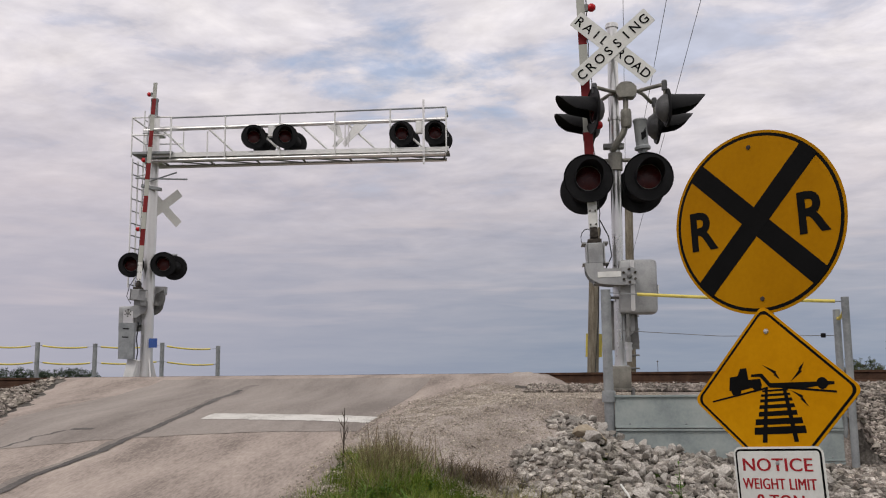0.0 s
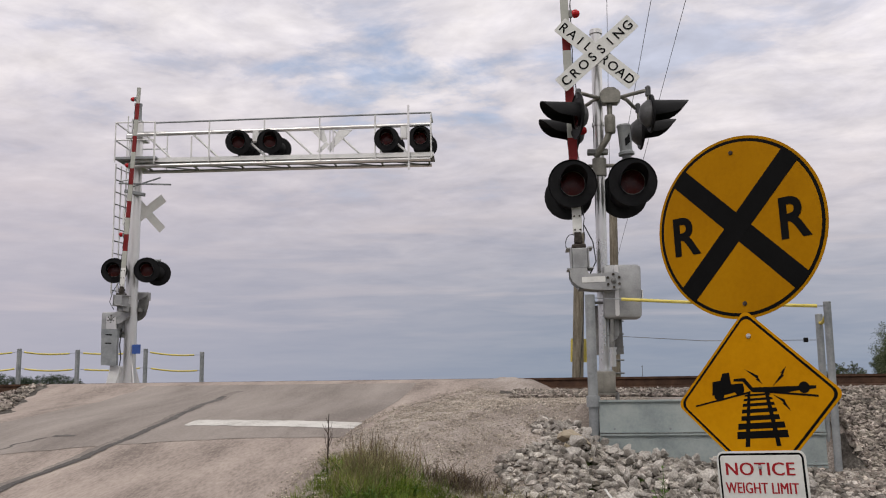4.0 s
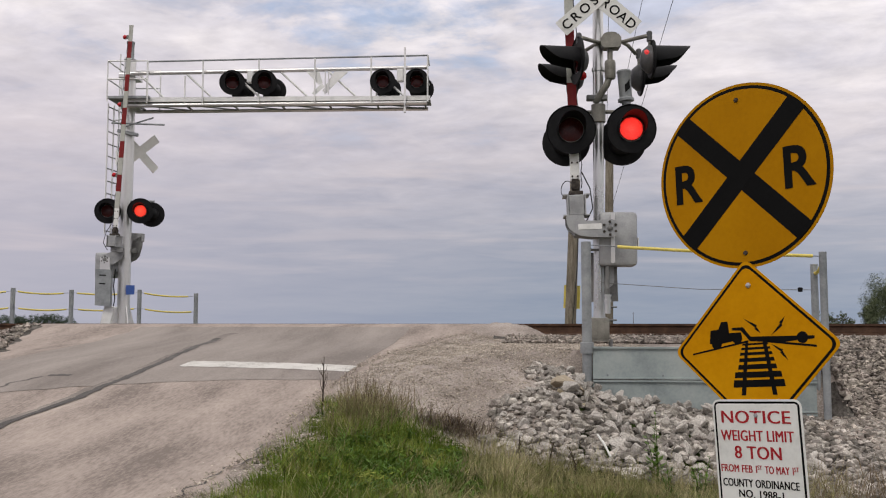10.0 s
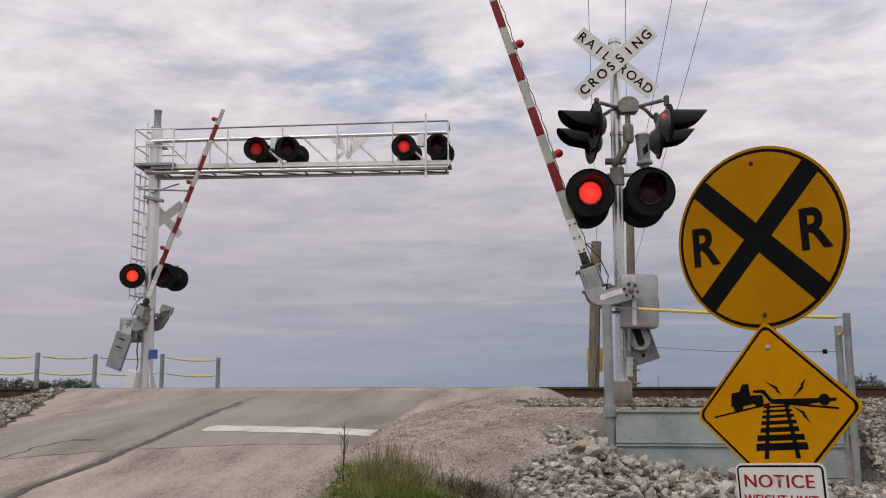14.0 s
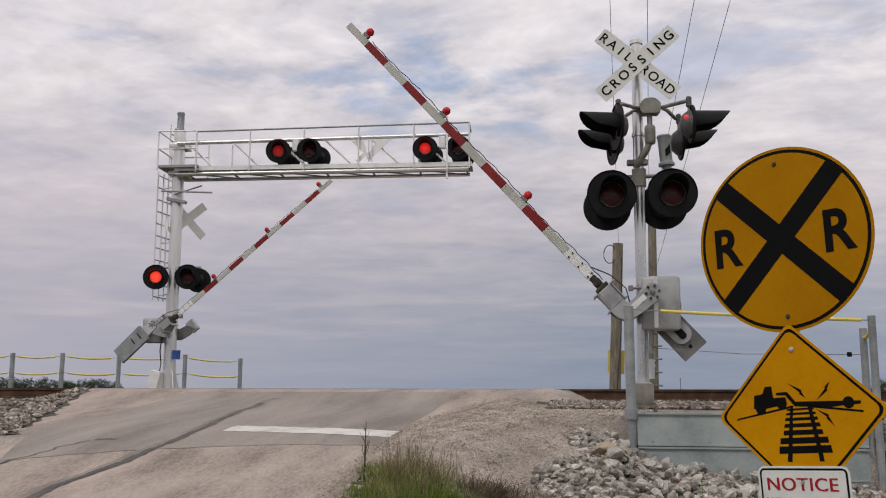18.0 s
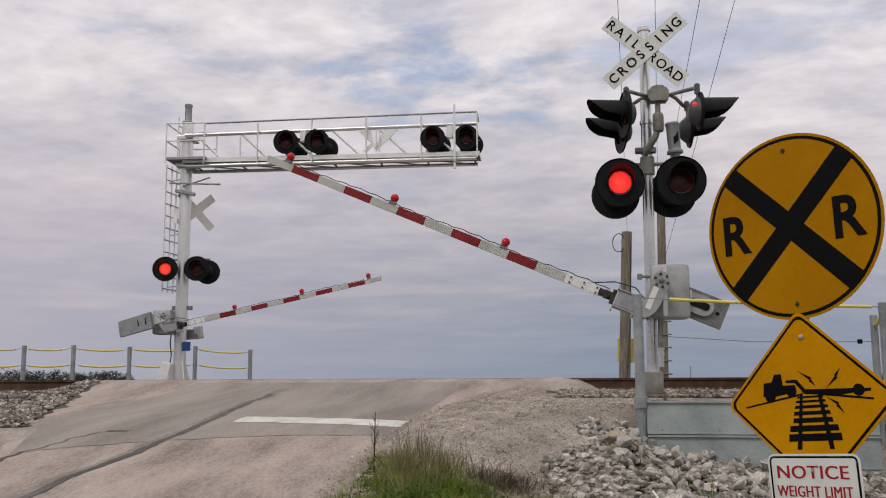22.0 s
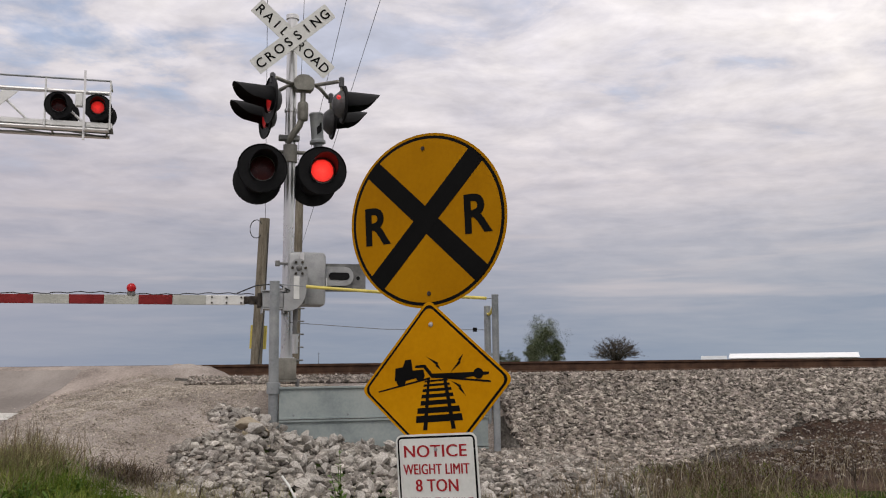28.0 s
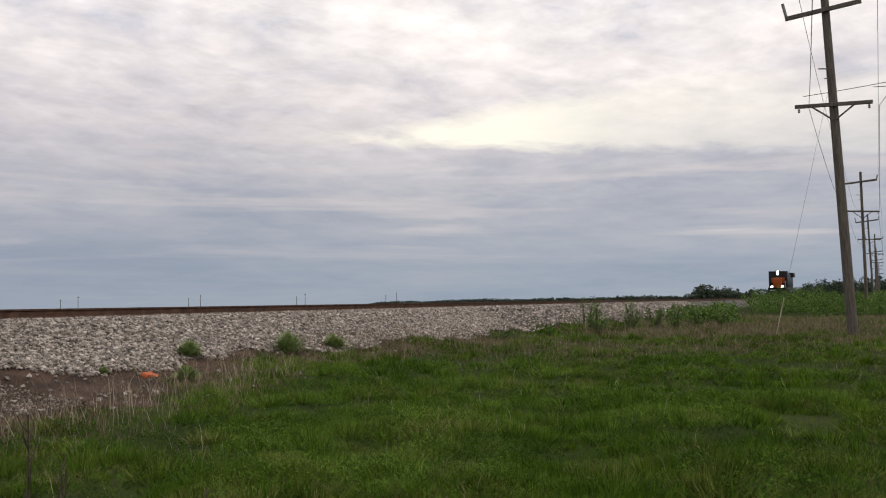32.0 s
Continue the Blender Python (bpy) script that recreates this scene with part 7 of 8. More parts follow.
    weed_mounds(cx, cy, rg.uniform(0.22, 0.46, len(cx)), 0.009 + 0.0006 * cr, 560, "dark_leaf", "dark leafy weed clumps on the verge", 91)
    # mounds added at two hollows; dark leaf colour stands for their shade
    rg = np.random.RandomState(92)
    cx, cy = np.concatenate([7.8 + 0.75 * rg.normal(size=16), 9.4 + 0.6 * rg.normal(size=14)]), np.concatenate([3.3 + 0.45 * rg.normal(size=16), 6.1 + 0.45 * rg.normal(size=14)])
    weed_mounds(cx, cy, rg.uniform(0.22, 0.40, len(cx)), np.full(len(cx), 0.015), 520, "dark_leaf", "dark leaf mounds standing for two shaded hollows in the verge", 93)
    # leafy weeds heaped in low mounds
    cx, cy, cr, rg = polar(81, 1300, 26, 108, 6.6, 40)
    k = in_grass(cx, cy + 0.35) & (vnoise(cx, cy, 0.95, 41) + 0.3 * rg.rand(len(cx)) > 0.84)
    cx, cy, cr = cx[k], cy[k], cr[k]
    rad = rg.uniform(0.16, 0.42, len(cx)) * (0.85 + 0.012 * cr)
    # pale leaves high, dark leaves low: hummock shading put into the colour
    fresh = vnoise(cx, cy, 2.6, 31) * 0.45 + vnoise(cx, cy, 0.95, 41) * 0.55 + 0.2 * (rg.rand(len(cx)) - 0.5) > 0.52
    weed_mounds(cx[fresh], cy[fresh], rad[fresh], 0.011 + 0.0008 * cr[fresh], 260, "verge_leaf", "low mounds of fresh leafy weeds on the verge", 82)
    weed_mounds(cx[~fresh], cy[~fresh], rad[~fresh], 0.011 + 0.0008 * cr[~fresh], 260, "grass_deep", "low mounds of dark leafy weeds on the verge", 83)
    # brown dry growth further along
    x, y, r, rg = polar(39, 170000, 56, 104, 14, 75)
    k = in_grass(x, y) & (rg.rand(len(x)) < np.clip(1.7 * (vnoise(x, y, 4.0, 12) - 0.40) + 0.7 * smooth(28, 40, r), 0.02, 1) * np.clip((r - 17) / 16, 0, 1))
    x, y, r = x[k], y[k], r[k]
    blades("dry_grass", x, y, 0.10 + 0.26 * rg.rand(len(x)) ** 1.5, 0.0018 + 0.00045 * r, "grass_dry", "reddish-brown dry grass along the verge", 40, 0.8, slim=True)
    # pale straw stems leaning through the green
    x, y, r, rg = polar(35, 6500, 24, 106, 6.0, 45)
    k = in_grass(x, y - 0.3) & (rg.rand(len(x)) < 0.05 + 0.6 * (vnoise(x, y, 1.5, 13) > 0.70) * smooth(95, 60, np.degrees(np.arctan2(x, y))))
    x, y, r = x[k], y[k], r[k]
    blades("dry_grass", x, y, 0.10 + 0.34 * rg.rand(len(x)) ** 2.2, 0.0014 + 0.00030 * r, "straw", "thin pale straw stems among the grass", 36, 1.1)
    # straw thick along the edge of the bare earth
    rg = np.random.RandomState(75)
    x = rg.uniform(3.8, 24, 13000)
    edge = np.interp(x, [3.2, 3.7, 4.5, 8, 11, 14, 18, 25], [7.0, 8.0, 8.5, 8.9, 9.7, 11.1, 11.9, 12.2])
    y = edge + 0.55 - 2.0 * rg.rand(len(x)) ** 1.4
    k = rg.rand(len(x)) < np.clip(1.5 * vnoise(x, y, 0.9, 14) - 0.25, 0.03, 1)
    x, y = x[k], y[k]
    blades("dry_grass", x, y, 0.05 + 0.26 * rg.rand(len(x)) ** 2.2, 0.0022 + 0.00035 * np.hypot(x, y), "grass_dry", "brown stems along the edge of the bare earth", 76, 1.0)
    n = 300
    x = rg.uniform(4.4, 15, n)
    y = np.interp(x, [4.5, 8, 11, 14], [8.9, 9.4, 9.9, 11.0]) - 1.6 * rg.rand(n) + 0.3
    blades("dry_grass", x, y, 0.30 + 0.45 * rg.rand(n) ** 1.3, 0.0055, "straw", "long pale bent straw at the edge of the bare earth", 77, 0.8)
    # brown dead mat over the stones where the turf ends
    x = rg.uniform(3.3, 9.5, 26000)
    y = np.interp(x, [3.3, 4.5, 6.5, 9.5], [8.0, 9.7, 10.6, 10.8]) + 0.65 * rg.normal(size=len(x))
    k = rg.rand(len(x)) < np.clip(1.6 * vnoise(x, y, 0.7, 15) - 0.35, 0.02, 1)
    x, y = x[k], y[k]
    blades("dead_leaves", x, y, 0.02 + 0.10 * rg.rand(len(x)) ** 2, 0.009, "dirt", "matted brown dead growth over the stones", 78, 1.6)
    k = rg.rand(len(x)) < 0.35
    blades("dry_grass", x[k], y[k], 0.03 + 0.13 * rg.rand(k.sum()) ** 2, 0.007, "grass_dry", "low brown stems over the matted dead growth", 80, 1.4)
    # tall pale stalks and tangled stems before the bank, beside the signs
    n = 90
    x = rg.uniform(2.6, 3.7, n)
    y = 6.9 + 0.5 * (x - 2.6) + 0.45 * rg.normal(size=n)
    blades("dry_grass", x, y, 0.35 + 0.55 * rg.rand(n) ** 1.4, 0.007, "straw", "tall pale dry stalks before the bank", 79, 0.45)
    x, y = rg.uniform(2.0, 5.4, 12000), rg.uniform(6.5, 9.8, 12000)
    k = (y > 6.2 + 0.5 * np.abs(x - 3.2)) & (y < 8.3 + 0.55 * (x - 2.3)) & (rg.rand(len(x)) < 1.5 * vnoise(x, y, 0.6, 16) - 0.2)
    x, y = x[k], y[k]
    blades("dry_grass", x, y, 0.06 + 0.42 * rg.rand(len(x)) ** 2.2, 0.0045, "grass_dry", "tangled dry stems over the stones", 68, 0.9)
    # brown and olive growth where rubble, ballast and turf meet
    rg = np.random.RandomState(94)
    x, y = rg.uniform(3.0, 6.2, 16000), rg.uniform(6.8, 10.6, 16000)
    lo, hi = np.interp(x, [3.0, 3.8, 4.6, 6.2], [6.9, 7.3, 8.0, 8.6]), np.interp(x, [3.0, 3.8, 4.6, 6.2], [7.6, 9.0, 10.2, 10.6])
    k = (y > lo) & (y < hi) & (rg.rand(len(x)) < 0.35 + 0.65 * vnoise(x, y, 0.5, 44))
    x, y = x[k], y[k]
    kind = rg.rand(len(x)) + 0.5 * (vnoise(x, y, 0.7, 45) - 0.5)
    for m, mat, label, sd in ((kind < 0.45, "dead_brown", "matted brown dead stems at the foot of the ballast", 95), ((kind >= 0.45) & (kind < 0.72), "verge_olive", "olive grass among the dead stems", 96), (kind >= 0.72, "dirt", "dark rotted stems at the foot of the ballast", 97)):
        blades("dry_grass", x[m], y[m], 0.05 + 0.20 * rg.rand(m.sum()) ** 1.8, 0.009, mat, label, sd, 1.3)
    # low dead growth between ballast and turf
    rg = np.random.RandomState(58)
    x = rg.uniform(7, 27, 22000)
    y = 12.15 + 0.22 * np.sin(x * 0.9) - 1.7 * rg.rand(len(x))
    k = (rg.rand(len(x)) < 0.12 + 0.88 * smooth(9.5, 14, x) * np.clip(0.4 + vnoise(x, y, 0.8, 17), 0, 1)) & (y > 10.0)
    x, y = x[k], y[k]
    blades("dry_grass", x, y, 0.04 + 0.15 * rg.rand(len(x)) ** 2, 0.010, "grass_dry", "low dead brown grass at the foot of the ballast", 59, 1.3, slim=True)
    # turf round and behind the viewer
    rg = np.random.RandomState(69)
    x, y = rg.uniform(-1.9, 16, 90000), rg.uniform(-12, 6.0, 90000)
    k = in_grass(x, y) & ((np.hypot(x, y) < 6.0) | (y < 0))
    x, y = x[k], y[k]
    blades("grass", x, y, 0.04 + 0.14 * rg.rand(len(x)) ** 1.6, 0.016, "grass_deep", "green grass round the viewer", 70, 1.0, slim=True)


turf()


def weed(x, y, h, n, seed, mat="weed", spread=0.10):
    """An upright leafy weed: stems with pointed leaves."""
    rg = np.random.RandomState(seed)
    z0 = float(ground_z(x, y)) - 0.02
    t = thing("weed", pose(x, y, z0), "upright leafy green weed", "weed", "weeds")
    vs, fs = [], []
    for s in range(n):
        a, l = rg.uniform(0, 6.28), rg.uniform(0, spread * 1.5)
        top = Vector((math.cos(a) * l, math.sin(a) * l, h * rg.uniform(0.65, 1.0)))
        part("stem", tube(B(), [(0.02 * math.cos(a), 0.02 * math.sin(a), 0), top * 0.5 + Vector((0, 0, 0.02)), top], [0.006, 0.004, 0.002], 5), mat, t)
        for k in range(14):
            f = rg.uniform(0.15, 1.0)
            p = Vector((0.02 * math.cos(a), 0.02 * math.sin(a), 0)).lerp(top, f)
            b, ll = rg.uniform(0, 6.28), 0.09 * (1.15 - f * 0.7) * (h / 0.5) ** 0.5
            d, sd = Vector((math.cos(b), math.sin(b), rg.uniform(0.1, 0.7))) * ll, Vector((-math.sin(b), math.cos(b), 0)) * ll * 0.22
            k0 = len(vs)
            vs += [p, p + d * 0.5 + sd, p + d, p + d * 0.5 - sd]
            fs.append((k0, k0 + 1, k0 + 2, k0 + 3))
    me = bpy.data.meshes.new("leaves")
    me.from_pydata(vs, [], fs)
    part("leaves", me, mat, t)
    return t


for i, (x, y, h, n) in enumerate(((0.90, 8.25, 0.66, 5), (1.22, 8.0, 0.42, 4), (0.95, 7.9, 0.35, 4), (-1.55, 7.6, 0.20, 5), (-1.25, 7.9, 0.18, 5), (3.1, 7.4, 0.3, 4), (2.2, 6.2, 0.32, 5), (-0.6, 6.2, 0.26, 5), (1.9, 4.0, 0.3, 5), (2.6, 4.6, 0.28, 5))):
    weed(x, y, h, n, 100 + i)


def tuft(x, y, r, seed):
    """A rounded bushy tuft of fine green growth on the ballast."""
    rg = np.random.RandomState(seed)
    n = 2400
    a, e = rg.uniform(0, 6.28, n), rg.uniform(0.15, 1.5, n)
    z0 = float(ground_z(x, y))
    l = r * rg.uniform(0.55, 1.12, n) * (1 + 0.18 * np.sin(3 * a + seed) * np.sin(4 * e) + 0.12 * np.sin(7 * a + 2 * seed))
    tip = np.stack([np.cos(a) * np.cos(e) * l * 1.3, np.sin(a) * np.cos(e) * l * 1.3, np.sin(e) * l * 1.12], -1)
    base = tip * rg.uniform(0.35, 0.8, (n, 1)) + rg.normal(size=(n, 3)) * r * 0.06
    sd = np.stack([-np.sin(a), np.cos(a), 0 * a], -1) * 0.007
    v = np.stack([base - sd, base + sd, tip], 1).reshape(-1, 3)
    t = thing("weed_tuft", pose(x, y, z0), "rounded dark green weed tuft on the ballast foot", "weed", "weed tufts")
    part("foliage", fast_mesh("foliage", v, np.arange(3 * n).reshape(-1, 3), "tuft"), "tuft", t)


for i, (x, y, r) in enumerate(((13.97, 12.15, 0.27), (16.9, 11.9, 0.40), (18.8, 11.9, 0.30), (12.35, 10.8, 0.22), (11.45, 11.8, 0.10))):
    tuft(x, y, r, 200 + i)


def dead_stem(x, y, h, seed):
    rg = random.Random(seed)
    t = thing("dead_stem", pose(x, y, float(ground_z(x, y)) - 0.02), "thin bare brown branching weed stem", "weed", "dead stems")
    bm = B()
    top = (rg.uniform(-0.08, 0.08), rg.uniform(-0.08, 0.08), h)
    tube(bm, [(0, 0, 0), (top[0] * 0.3, top[1] * 0.3, h * 0.5), top], [0.009, 0.007, 0.003], 5)
    stem = part("stem", bm, "tie", t)
    for k in range(9):
        f = rg.uniform(0.3, 0.95)
        a = rg.uniform(0, 6.28)
        b = (top[0] * f, top[1] * f, h * f)
        l = h * 0.3 * (1.1 - f)
        part("twig", tube(B(), [b, (b[0] + math.cos(a) * l * 0.5, b[1] + math.sin(a) * l * 0.5, b[2] + l * 0.6), (b[0] + math.cos(a) * l * 0.8, b[1] + math.sin(a) * l * 0.8, b[2] + l * 1.3)], [0.004, 0.003, 0.0015], 4), "tie", stem)


for i, (x, y, h) in enumerate(((-2.17, 8.60, 0.50), (3.15, 4.35, 0.55), (3.55, 4.0, 0.75), (3.7, 4.25, 0.6), (4.2, 3.5, 0.55), (2.55, 3.48, 1.13), (2.86, 3.38, 1.10), (5.0, 5.6, 0.5), (4.4, 6.6, 0.5), (0.2, 8.1, 0.3), (-0.3, 8.05, 0.28), (-0.05, 8.2, 0.25))):
    dead_stem(x, y, h, 300 + i)


def marker():
    t = thing("orange_debris", pose(12.0, 11.35, float(ground_z(12.0, 11.35)) + 0.03, 15, 0, 25), "crushed orange plastic debris at the ballast foot", "debris")
    part("shell", box(B(), (0.34, 0.14, 0.09), (0, 0, 0), (8, 5, 0), bevel=0.03), "orange", t)
    part("flap", box(B(), (0.14, 0.18, 0.012), (0.15, -0.05, 0.02), (12, -10, 15)), "orange", t)


marker()


# ---------------------------------------------------------------- trees and the far country
def leaf_cloud(centres, radii, per, size, seed):
    rg = np.random.RandomState(seed)
    c = np.repeat(np.array(centres), per, 0)
    r = np.repeat(np.array(radii), per)
    d = rg.normal(size=(len(c), 3))
    d /= np.linalg.norm(d, axis=1)[:, None]
    p = c + d * (r * rg.uniform(0.45, 1.08, len(c)))[:, None]
    u, w = rg.normal(size=(len(c), 3)), rg.normal(size=(len(c), 3))
    u *= (size * rg.uniform(0.5, 1.2, len(c)) / np.linalg.norm(u, axis=1))[:, None]
    w *= (size * rg.uniform(0.4, 0.9, len(c)) / np.linalg.norm(w, axis=1))[:, None]
    v = np.stack([p - u, p + w, p + u, p - w], 1).reshape(-1, 3)
    i = 4 * np.arange(len(c))[:, None]
    tri = np.concatenate([i + [[0, 1, 2]], i + [[0, 2, 3]]], 1).reshape(-1, 3)
    return v, tri


def tree(x, y, h, w, seed, leafy=True, bushy=False, label=""):
    """Trunk and limbs; a leafy crown is built of lobes of leaf clumps, a bare one of a fan of fine twigs."""
    rg = random.Random(seed)
    t = thing("tree", pose(x, y, -1.7), label, "tree", "far trees")
    bm = B()
    tips = []

    def grow(p, d, l, r, depth):
        q = p + d * l
        tube(bm, [p, p.lerp(q, 0.5) + Vector((rg.uniform(-1, 1), rg.uniform(-1, 1), 0)) * l * 0.06, q], [r, r * 0.85, r * 0.65], 6 if depth > 2 else 4)
        tips.append(q)
        if depth == 0:
            return
        for _ in range(3 if leafy else 4):
            up = rg.uniform(-0.15, 0.6) if leafy else rg.uniform(-0.55, 0.55)
            nd = (d + Vector((rg.uniform(-1, 1), rg.uniform(-1, 1), up)) * 0.8).normalized()
            grow(q, nd, l * rg.uniform(0.62, 0.85), r * 0.58, depth - 1)
    if leafy:
        grow(Vector((0, 0, 0)), Vector((0, 0, 1)), h * 0.26, h * 0.030, 3)
    else:
        for k in range(150):
            a, e, f = k * 2.39996, math.asin(rg.uniform(-0.35, 1.0)), rg.uniform(0.62, 1.0)
            q = Vector((math.cos(a) * math.cos(e) * 0.46, math.sin(a) * math.cos(e) * 0.46, 0.50 + 0.50 * math.sin(e))) * h * f + Vector((0, 0, h * 0.5 * (1 - f)))
            p = Vector((q.x * 0.15, q.y * 0.15, h * rg.uniform(0.10, 0.45)))
            mid = p.lerp(q, 0.5) + Vector((0, 0, h * 0.05))
            tube(bm, [p, mid, q], [h * 0.006, h * 0.004, h * 0.0015], 4)
            for _ in range(14):
                c = mid.lerp(q, rg.random())
                d = (q - p).normalized() + Vector((rg.gauss(0, 0.6), rg.gauss(0, 0.6), rg.gauss(0, 0.5)))
                tube(bm, [c, c + d * h * rg.uniform(0.05, 0.11)], [h * 0.0030, h * 0.0014], 3)
        tube(bm, [(0, 0, 0), (0, 0, h * 0.16)], [h * 0.035, h * 0.03], 8)
    for v in bm.verts:
        v.co.x *= w
        v.co.y *= w
    part("trunk", bm, "bark", t, "", True)
    if leafy:
        c, r = [], []
        for k in range(19 if not bushy else 9):
            a, e = rg.uniform(0, 6.28), rg.uniform(-0.9, 1.35)
            f = rg.uniform(0.5, 1.0)
            mid = Vector((math.cos(a) * math.cos(e) * 0.31 * w * f, math.sin(a) * math.cos(e) * 0.31 * w * f, 0.47 + 0.40 * math.sin(e) * f)) * h
            if bushy:
                mid.z = h * (0.25 + 0.55 * max(0, math.sin(e)) * f)
            size = h * rg.uniform(0.11, 0.18)
            for _ in range(16):
                c.append((mid + Vector((rg.gauss(0, 1), rg.gauss(0, 1), rg.gauss(0, 0.8))) * size * 0.62)[:])
                r.append(size * rg.uniform(0.35, 0.6))
        v, tri = leaf_cloud(c, r, 62, 0.055 + 0.004 * h, seed)
        part("crown", fast_mesh("crown", v, tri, "leaf"), "leaf", t)
    return t


def at(az, r):
    return r * math.sin(radians(az)), r * math.cos(radians(az))


tree(*at(18.9, 180), 11.2, 0.58, 11, label="tall ragged green tree beyond the field")
tree(*at(19.6, 182), 6.4, 0.8, 14, label="smaller ragged green tree beyond the field")
tree(*at(18.3, 184), 5.6, 0.8, 17, label="smaller ragged green tree beyond the field")
tree(*at(16.0, 175), 4.6, 1.4, 12, bushy=True, label="low round green tree beyond the field")
tree(*at(16.9, 178), 4.4, 1.4, 15, bushy=True, label="low round green tree beyond the field")
tree(*at(18.4, 176), 3.8, 1.4, 19, bushy=True, label="low round green tree beyond the field")
tree(*at(23.3, 200), 6.9, 1.65, 13, leafy=False, label="bare grey tree with a round crown of fine twigs")


def far_woods(name, spans, seed, label):
    rg = np.random.RandomState(seed)
    cs, rs = [], []
    for az0, az1, r, h, dens in spans:
        n = int(abs(az1 - az0) * dens)
        for k in range(n):
            az = az0 + (az1 - az0) * rg.rand()
            env = math.sin(math.pi * min(1, max(0, (az - az0) / (az1 - az0)))) ** 0.4
            hh = h * env * rg.uniform(0.40, 1.0)
            x, y = at(az, r * rg.uniform(0.97, 1.03))
            for _ in range(4):
                ox, oy = at(az + rg.uniform(-0.25, 0.25), r * rg.uniform(0.98, 1.02))
                cs.append((ox, oy, -1.5 + (hh + 1.5) * rg.rand() ** 0.8))
                rs.append(h * rg.uniform(0.10, 0.24))
    v, tri = leaf_cloud(cs, rs, 24, 0.00055 * spans[0][2], seed)
    tagged(new(name, fast_mesh(name, v, tri, "leaf_far")), label, "woods", kind="stuff")


far_woods("far_woods", [(-36.5, -33.6, 600, 7.5, 34), (-34.4, -31.0, 600, 6.5, 34), (-31.6, -28.6, 600, 6.0, 34), (-50, -36, 640, 7.5, 26)], 51, "dark distant woods on the horizon")
far_woods("far_woods", [(60, 64, 900, 2.4, 50), (63.5, 70, 900, 3.4, 50), (69, 74, 800, 2.8, 50), (73.5, 79.5, 800, 3.6, 50), (79.5, 80.9, 420, 6.4, 44), (80.3, 82.4, 420, 4.8, 40), (82, 86, 420, 3.6, 30), (85.2, 93, 420, 8.0, 34), (93, 110, 420, 7, 12)], 52, "dark distant woods on the horizon")


def shrub(az, r, top, wide, seed, mat="weed"):
    """A loose wild shrub of many small leaves on thin stems."""
    rg = random.Random(seed)
    x, y = at(az, r)
    z0 = float(ground_z(x, y))
    h = top - z0
    t = thing("shrub", pose(x, y, z0), "loose wild green shrub on the railway verge", "shrub", "shrubs")
    c, rad = [], []
    for k in range(9):
        a, l = rg.uniform(0, 6.28), rg.uniform(0.1, 1.0) * wide * 0.85
        p = Vector((math.cos(a) * l, math.sin(a) * l, h * rg.uniform(0.35, 1.0) * (1 - 0.4 * l / wide)))
        part("stem", tube(B(), [(0.1 * math.cos(a), 0.1 * math.sin(a), 0), p * 0.55, p], [0.03, 0.02, 0.008], 5), "bark", t)
        for f in (0.35, 0.55, 0.75, 0.92):
            c.append((p * f)[:])
            rad.append(h * rg.uniform(0.07, 0.17))
    v, tri = leaf_cloud(c, rad, 30, 0.016 + 0.0005 * r, seed)
    part("leaves", fast_mesh("leaves", v, tri, mat), mat, t)


for i, (az, r, top, wide) in enumerate(((73.3, 38, 0.50, 0.75), (74.0, 37, 0.10, 0.6), (76.0, 41, 0.34, 0.6), (77.4, 44, -0.1, 0.9), (78.6, 45, 0.22, 0.8), (80.0, 47, 0.20, 0.8), (81.2, 50, 0.1, 0.8), (71.0, 33, -0.75, 0.7), (68.0, 30, -0.9, 0.6))):
    shrub(az, r, top, wide, 400 + i)


def thicket(az0, az1, r0, r1, top, n, seed, label):
    """A long uneven bank of tall green growth."""
    rg = np.random.RandomState(seed)
    az, r = np.radians(rg.uniform(az0, az1, n)), rg.uniform(r0, r1, n)
    x, y = r * np.sin(az), r * np.cos(az)
    k = y < 11.3
    x, y = x[k], y[k]
    z0 = ground_z(x, y)
    z = z0 + (top - z0) * rg.rand(len(x)) * (0.72 + 0.28 * wobble(x, y, 0.25, 0.5))
    v, tri = leaf_cloud(np.stack([x, y, z], -1), np.full(len(x), 0.32), 40, 0.075, seed)
    tagged(new("thicket", fast_mesh("thicket", v, tri, "weed")), label, "bushes", kind="stuff")


thicket(80.5, 92, 85, 125, 0.75, 2600, 71, "bank of tall bright green growth by the railway")
thicket(76, 82, 55, 85, -0.35, 1200, 72, "ragged green growth by the railway")


def shed(az0, az1, r, top, mat_roof, label):
    (xa, ya), (xb, yb) = at(az0, r), at(az1, r)
    L = math.hypot(xb - xa, yb - ya)
    t = thing("farm_shed", pose((xa + xb) / 2, (ya + yb) / 2, -1.7, 0, 0, math.degrees(math.atan2(yb - ya, xb - xa))), label, "shed", "farm sheds")
    h = top + 1.7
    part("walls", box(B(), (L, 12, h * 0.62), (0, 6, h * 0.31)), "shed", t)
    part("roof", plate(B(), [(-6.3, h * 0.60), (0, h), (6.3, h * 0.60), (6.3, h * 0.57), (0, h * 0.96), (-6.3, h * 0.57)], -L / 2 - 0.3, L / 2 + 0.3), mat_roof, t, m=pose(0, 6, 0, 0, 0, 90))
    for k in range(5):
        part("door", box(B(), (3, 0.1, h * 0.45), (-L * 0.4 + k * L * 0.2, -0.06, h * 0.225)), "shed_roof", t)
    return t


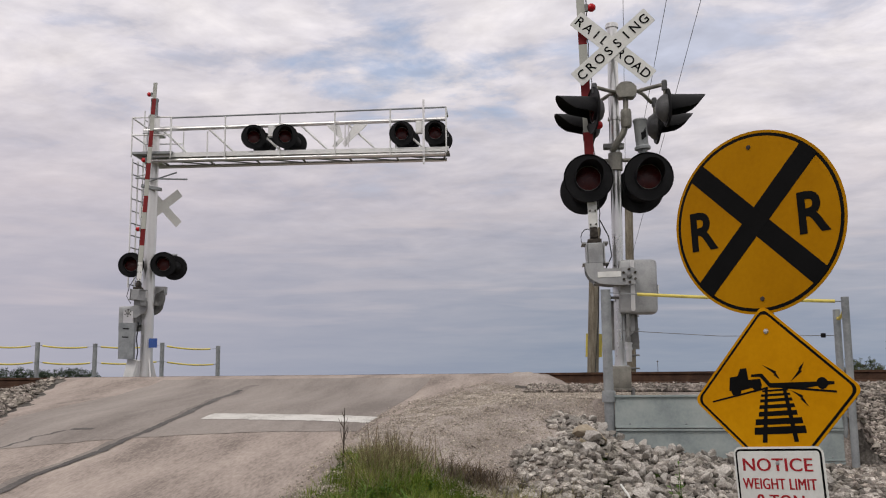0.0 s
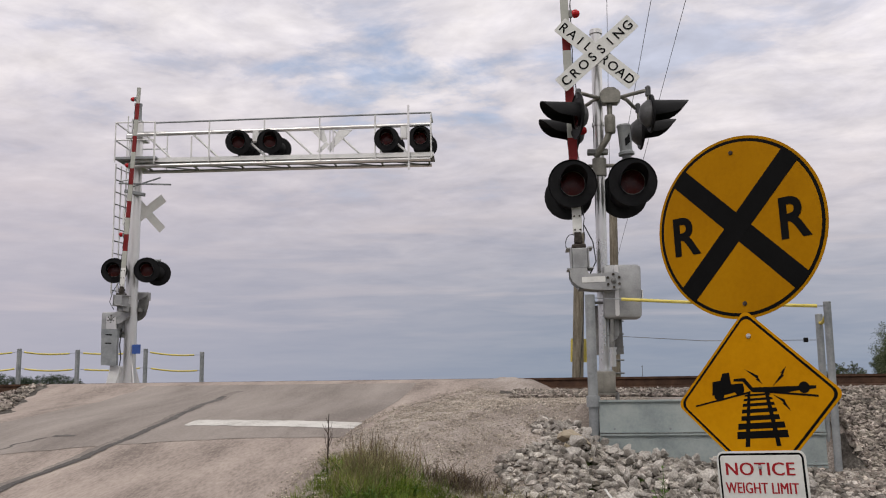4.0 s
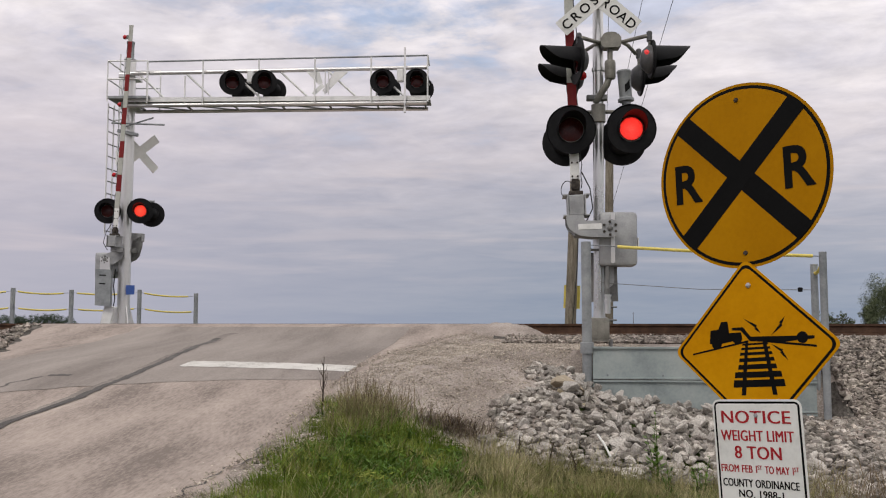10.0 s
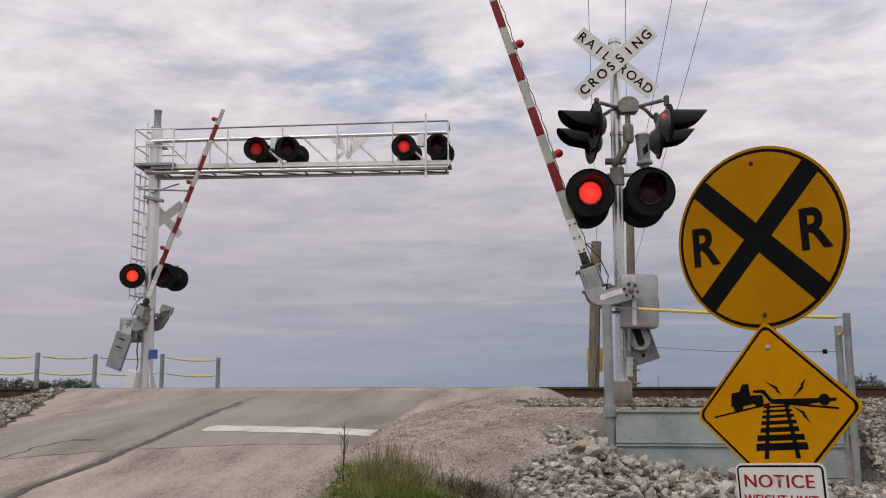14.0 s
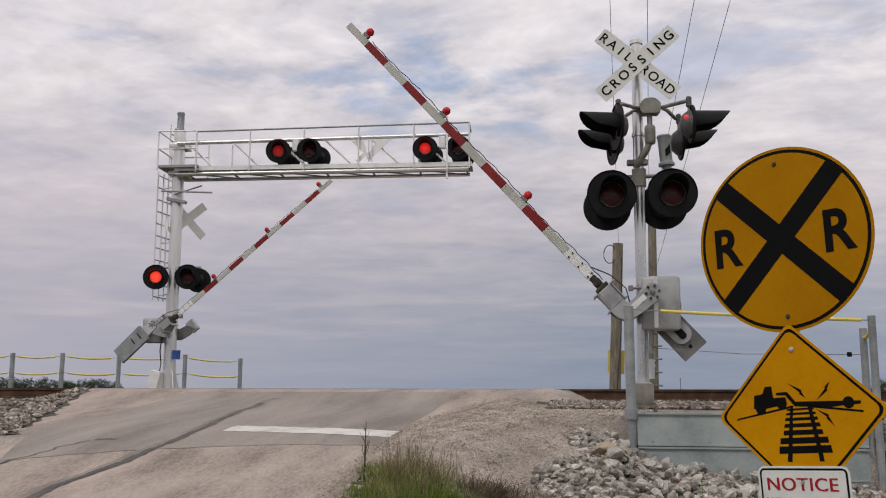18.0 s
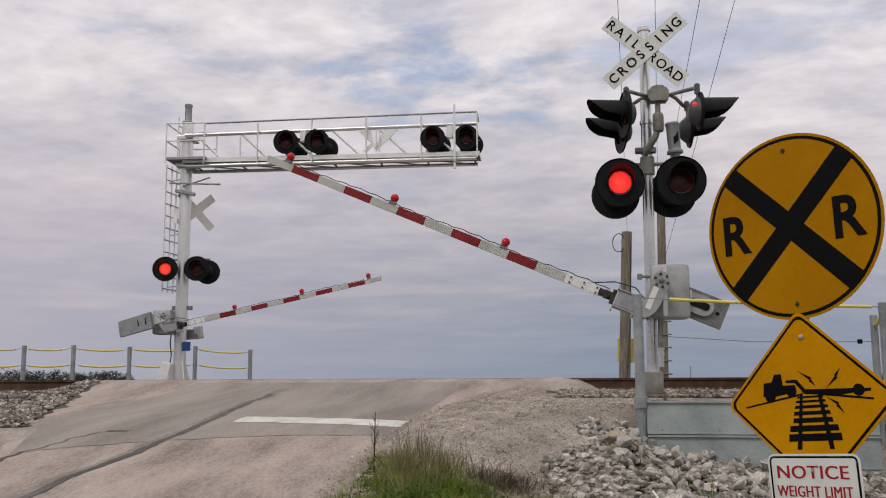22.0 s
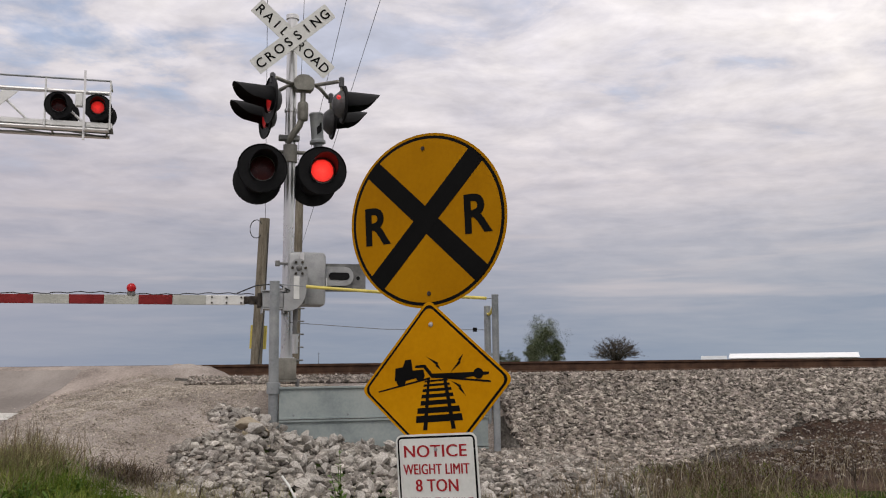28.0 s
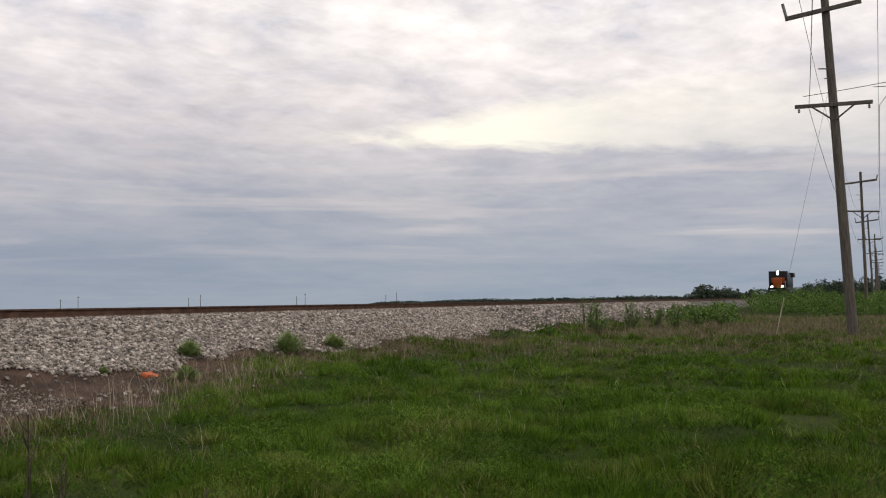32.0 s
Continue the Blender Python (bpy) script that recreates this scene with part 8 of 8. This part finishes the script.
shed(29.9, 36.9, 300, 1.9, "shed", "long low white metal farm shed")
shed(28.3, 29.7, 330, 1.4, "shed_roof", "small grey farm shed")


def far_pole(az, r, h):
    x, y = at(az, r)
    t = thing("far_power_pole", pose(x, y, -1.7), "thin grey power pole far across the fields", "utility pole", "far power poles")
    part("pole", rod(B(), (0, 0, 0), (0, 0, h), 0.35, 0.25, seg=6), "wood_dark", t)
    part("crossarm", box(B(), (3.0, 0.3, 0.3), (0, 0, h - 1.2)), "wood_dark", t)


for az, h in ((42.8, 15), (41.86, 12), (49.68, 15), (48.99, 12), (55.93, 15), (55.41, 12), (61.57, 15), (60.9, 12), (5.0, 15)):
    far_pole(az, 1100, h)


# ---------------------------------------------------------------- what moves
def motions():
    near = [(0, 88), (12.1, 88), (12.5, 87.2), (13, 84.6), (13.5, 77.8), (14, 71.8), (14.5, 68.3), (15.5, 62.4), (16.5, 56.8), (17, 53.5), (18, 47.2), (19, 41.0), (20, 34.8), (21, 28.6), (22, 22.8), (23, 16.9), (24, 11.5), (24.5, 8.8), (25.4, 3.5), (26.1, 0.0), (26.5, -0.4), (32, -0.4)]
    walk(NEAR_ARM, [(t, PIV @ Matrix.Rotation(radians(a), 4, "Y")) for t, a in near])
    far = [(0, 87), (12.1, 87), (12.5, 86), (13, 82.2), (13.5, 75.6), (14, 69.2), (14.5, 65.0), (15.5, 58.0), (16.5, 51.5), (17, 47.6), (18, 40.0), (19, 32.6), (20, 25.4), (21, 18.3), (22, 11.5), (23, 5.2), (23.6, 1.2), (24, -0.8), (24.5, -1.07), (32, -1.07)]
    walk(FAR_ARM, [(t, PIV_FAR @ Matrix.Rotation(radians(-a), 4, "Y")) for t, a in far])
    # flashers: the glowing panel comes forward through its lens while it is lit
    on = [[], []]
    for k in range(-5, 40):
        t0 = 11.975 + 0.65 * k
        on[1 if k % 2 == 0 else 0].append((t0, t0 + 0.65))
    for led, side, is_far in LAMP_ROWS:
        back, front = pose(0, 0.02, 0), pose(0, -0.020, 0)
        rows = [(0, back)]
        for a, b in on[side]:
            for lo, hi in (((9.72, 17.75), (20.4, 40)), ((8.7, 14.1), (17.3, 40)), ((8.7, 9.55), (10.55, 19.5), (22.85, 40)), ((8.7, 9.55), (10.55, 18.8), (22.95, 40)))[is_far]:
                s, e = max(a, lo), min(b, hi, 31.9)
                if e - s > 0.1:
                    rows += [(s - 0.034, back), (s, front), (e - 0.012, front), (e + 0.022, back)]
        rows.append((32, back))
        clean = []
        for r in rows:
            if not clean or frame(r[0]) > frame(clean[-1][0]):
                clean.append(r)
        walk(led, clean)
    walk(SIDE_MARKER, [(0, pose(0, 0.25, 0)), (8.66, pose(0, 0.25, 0)), (8.7, pose(0, 0.03, 0)), (32, pose(0, 0.03, 0))])
    walk(LOCO, [(0, pose(168 + 13 * 32, TRACK_Y, 0)), (32, pose(168, TRACK_Y, 0))])


motions()
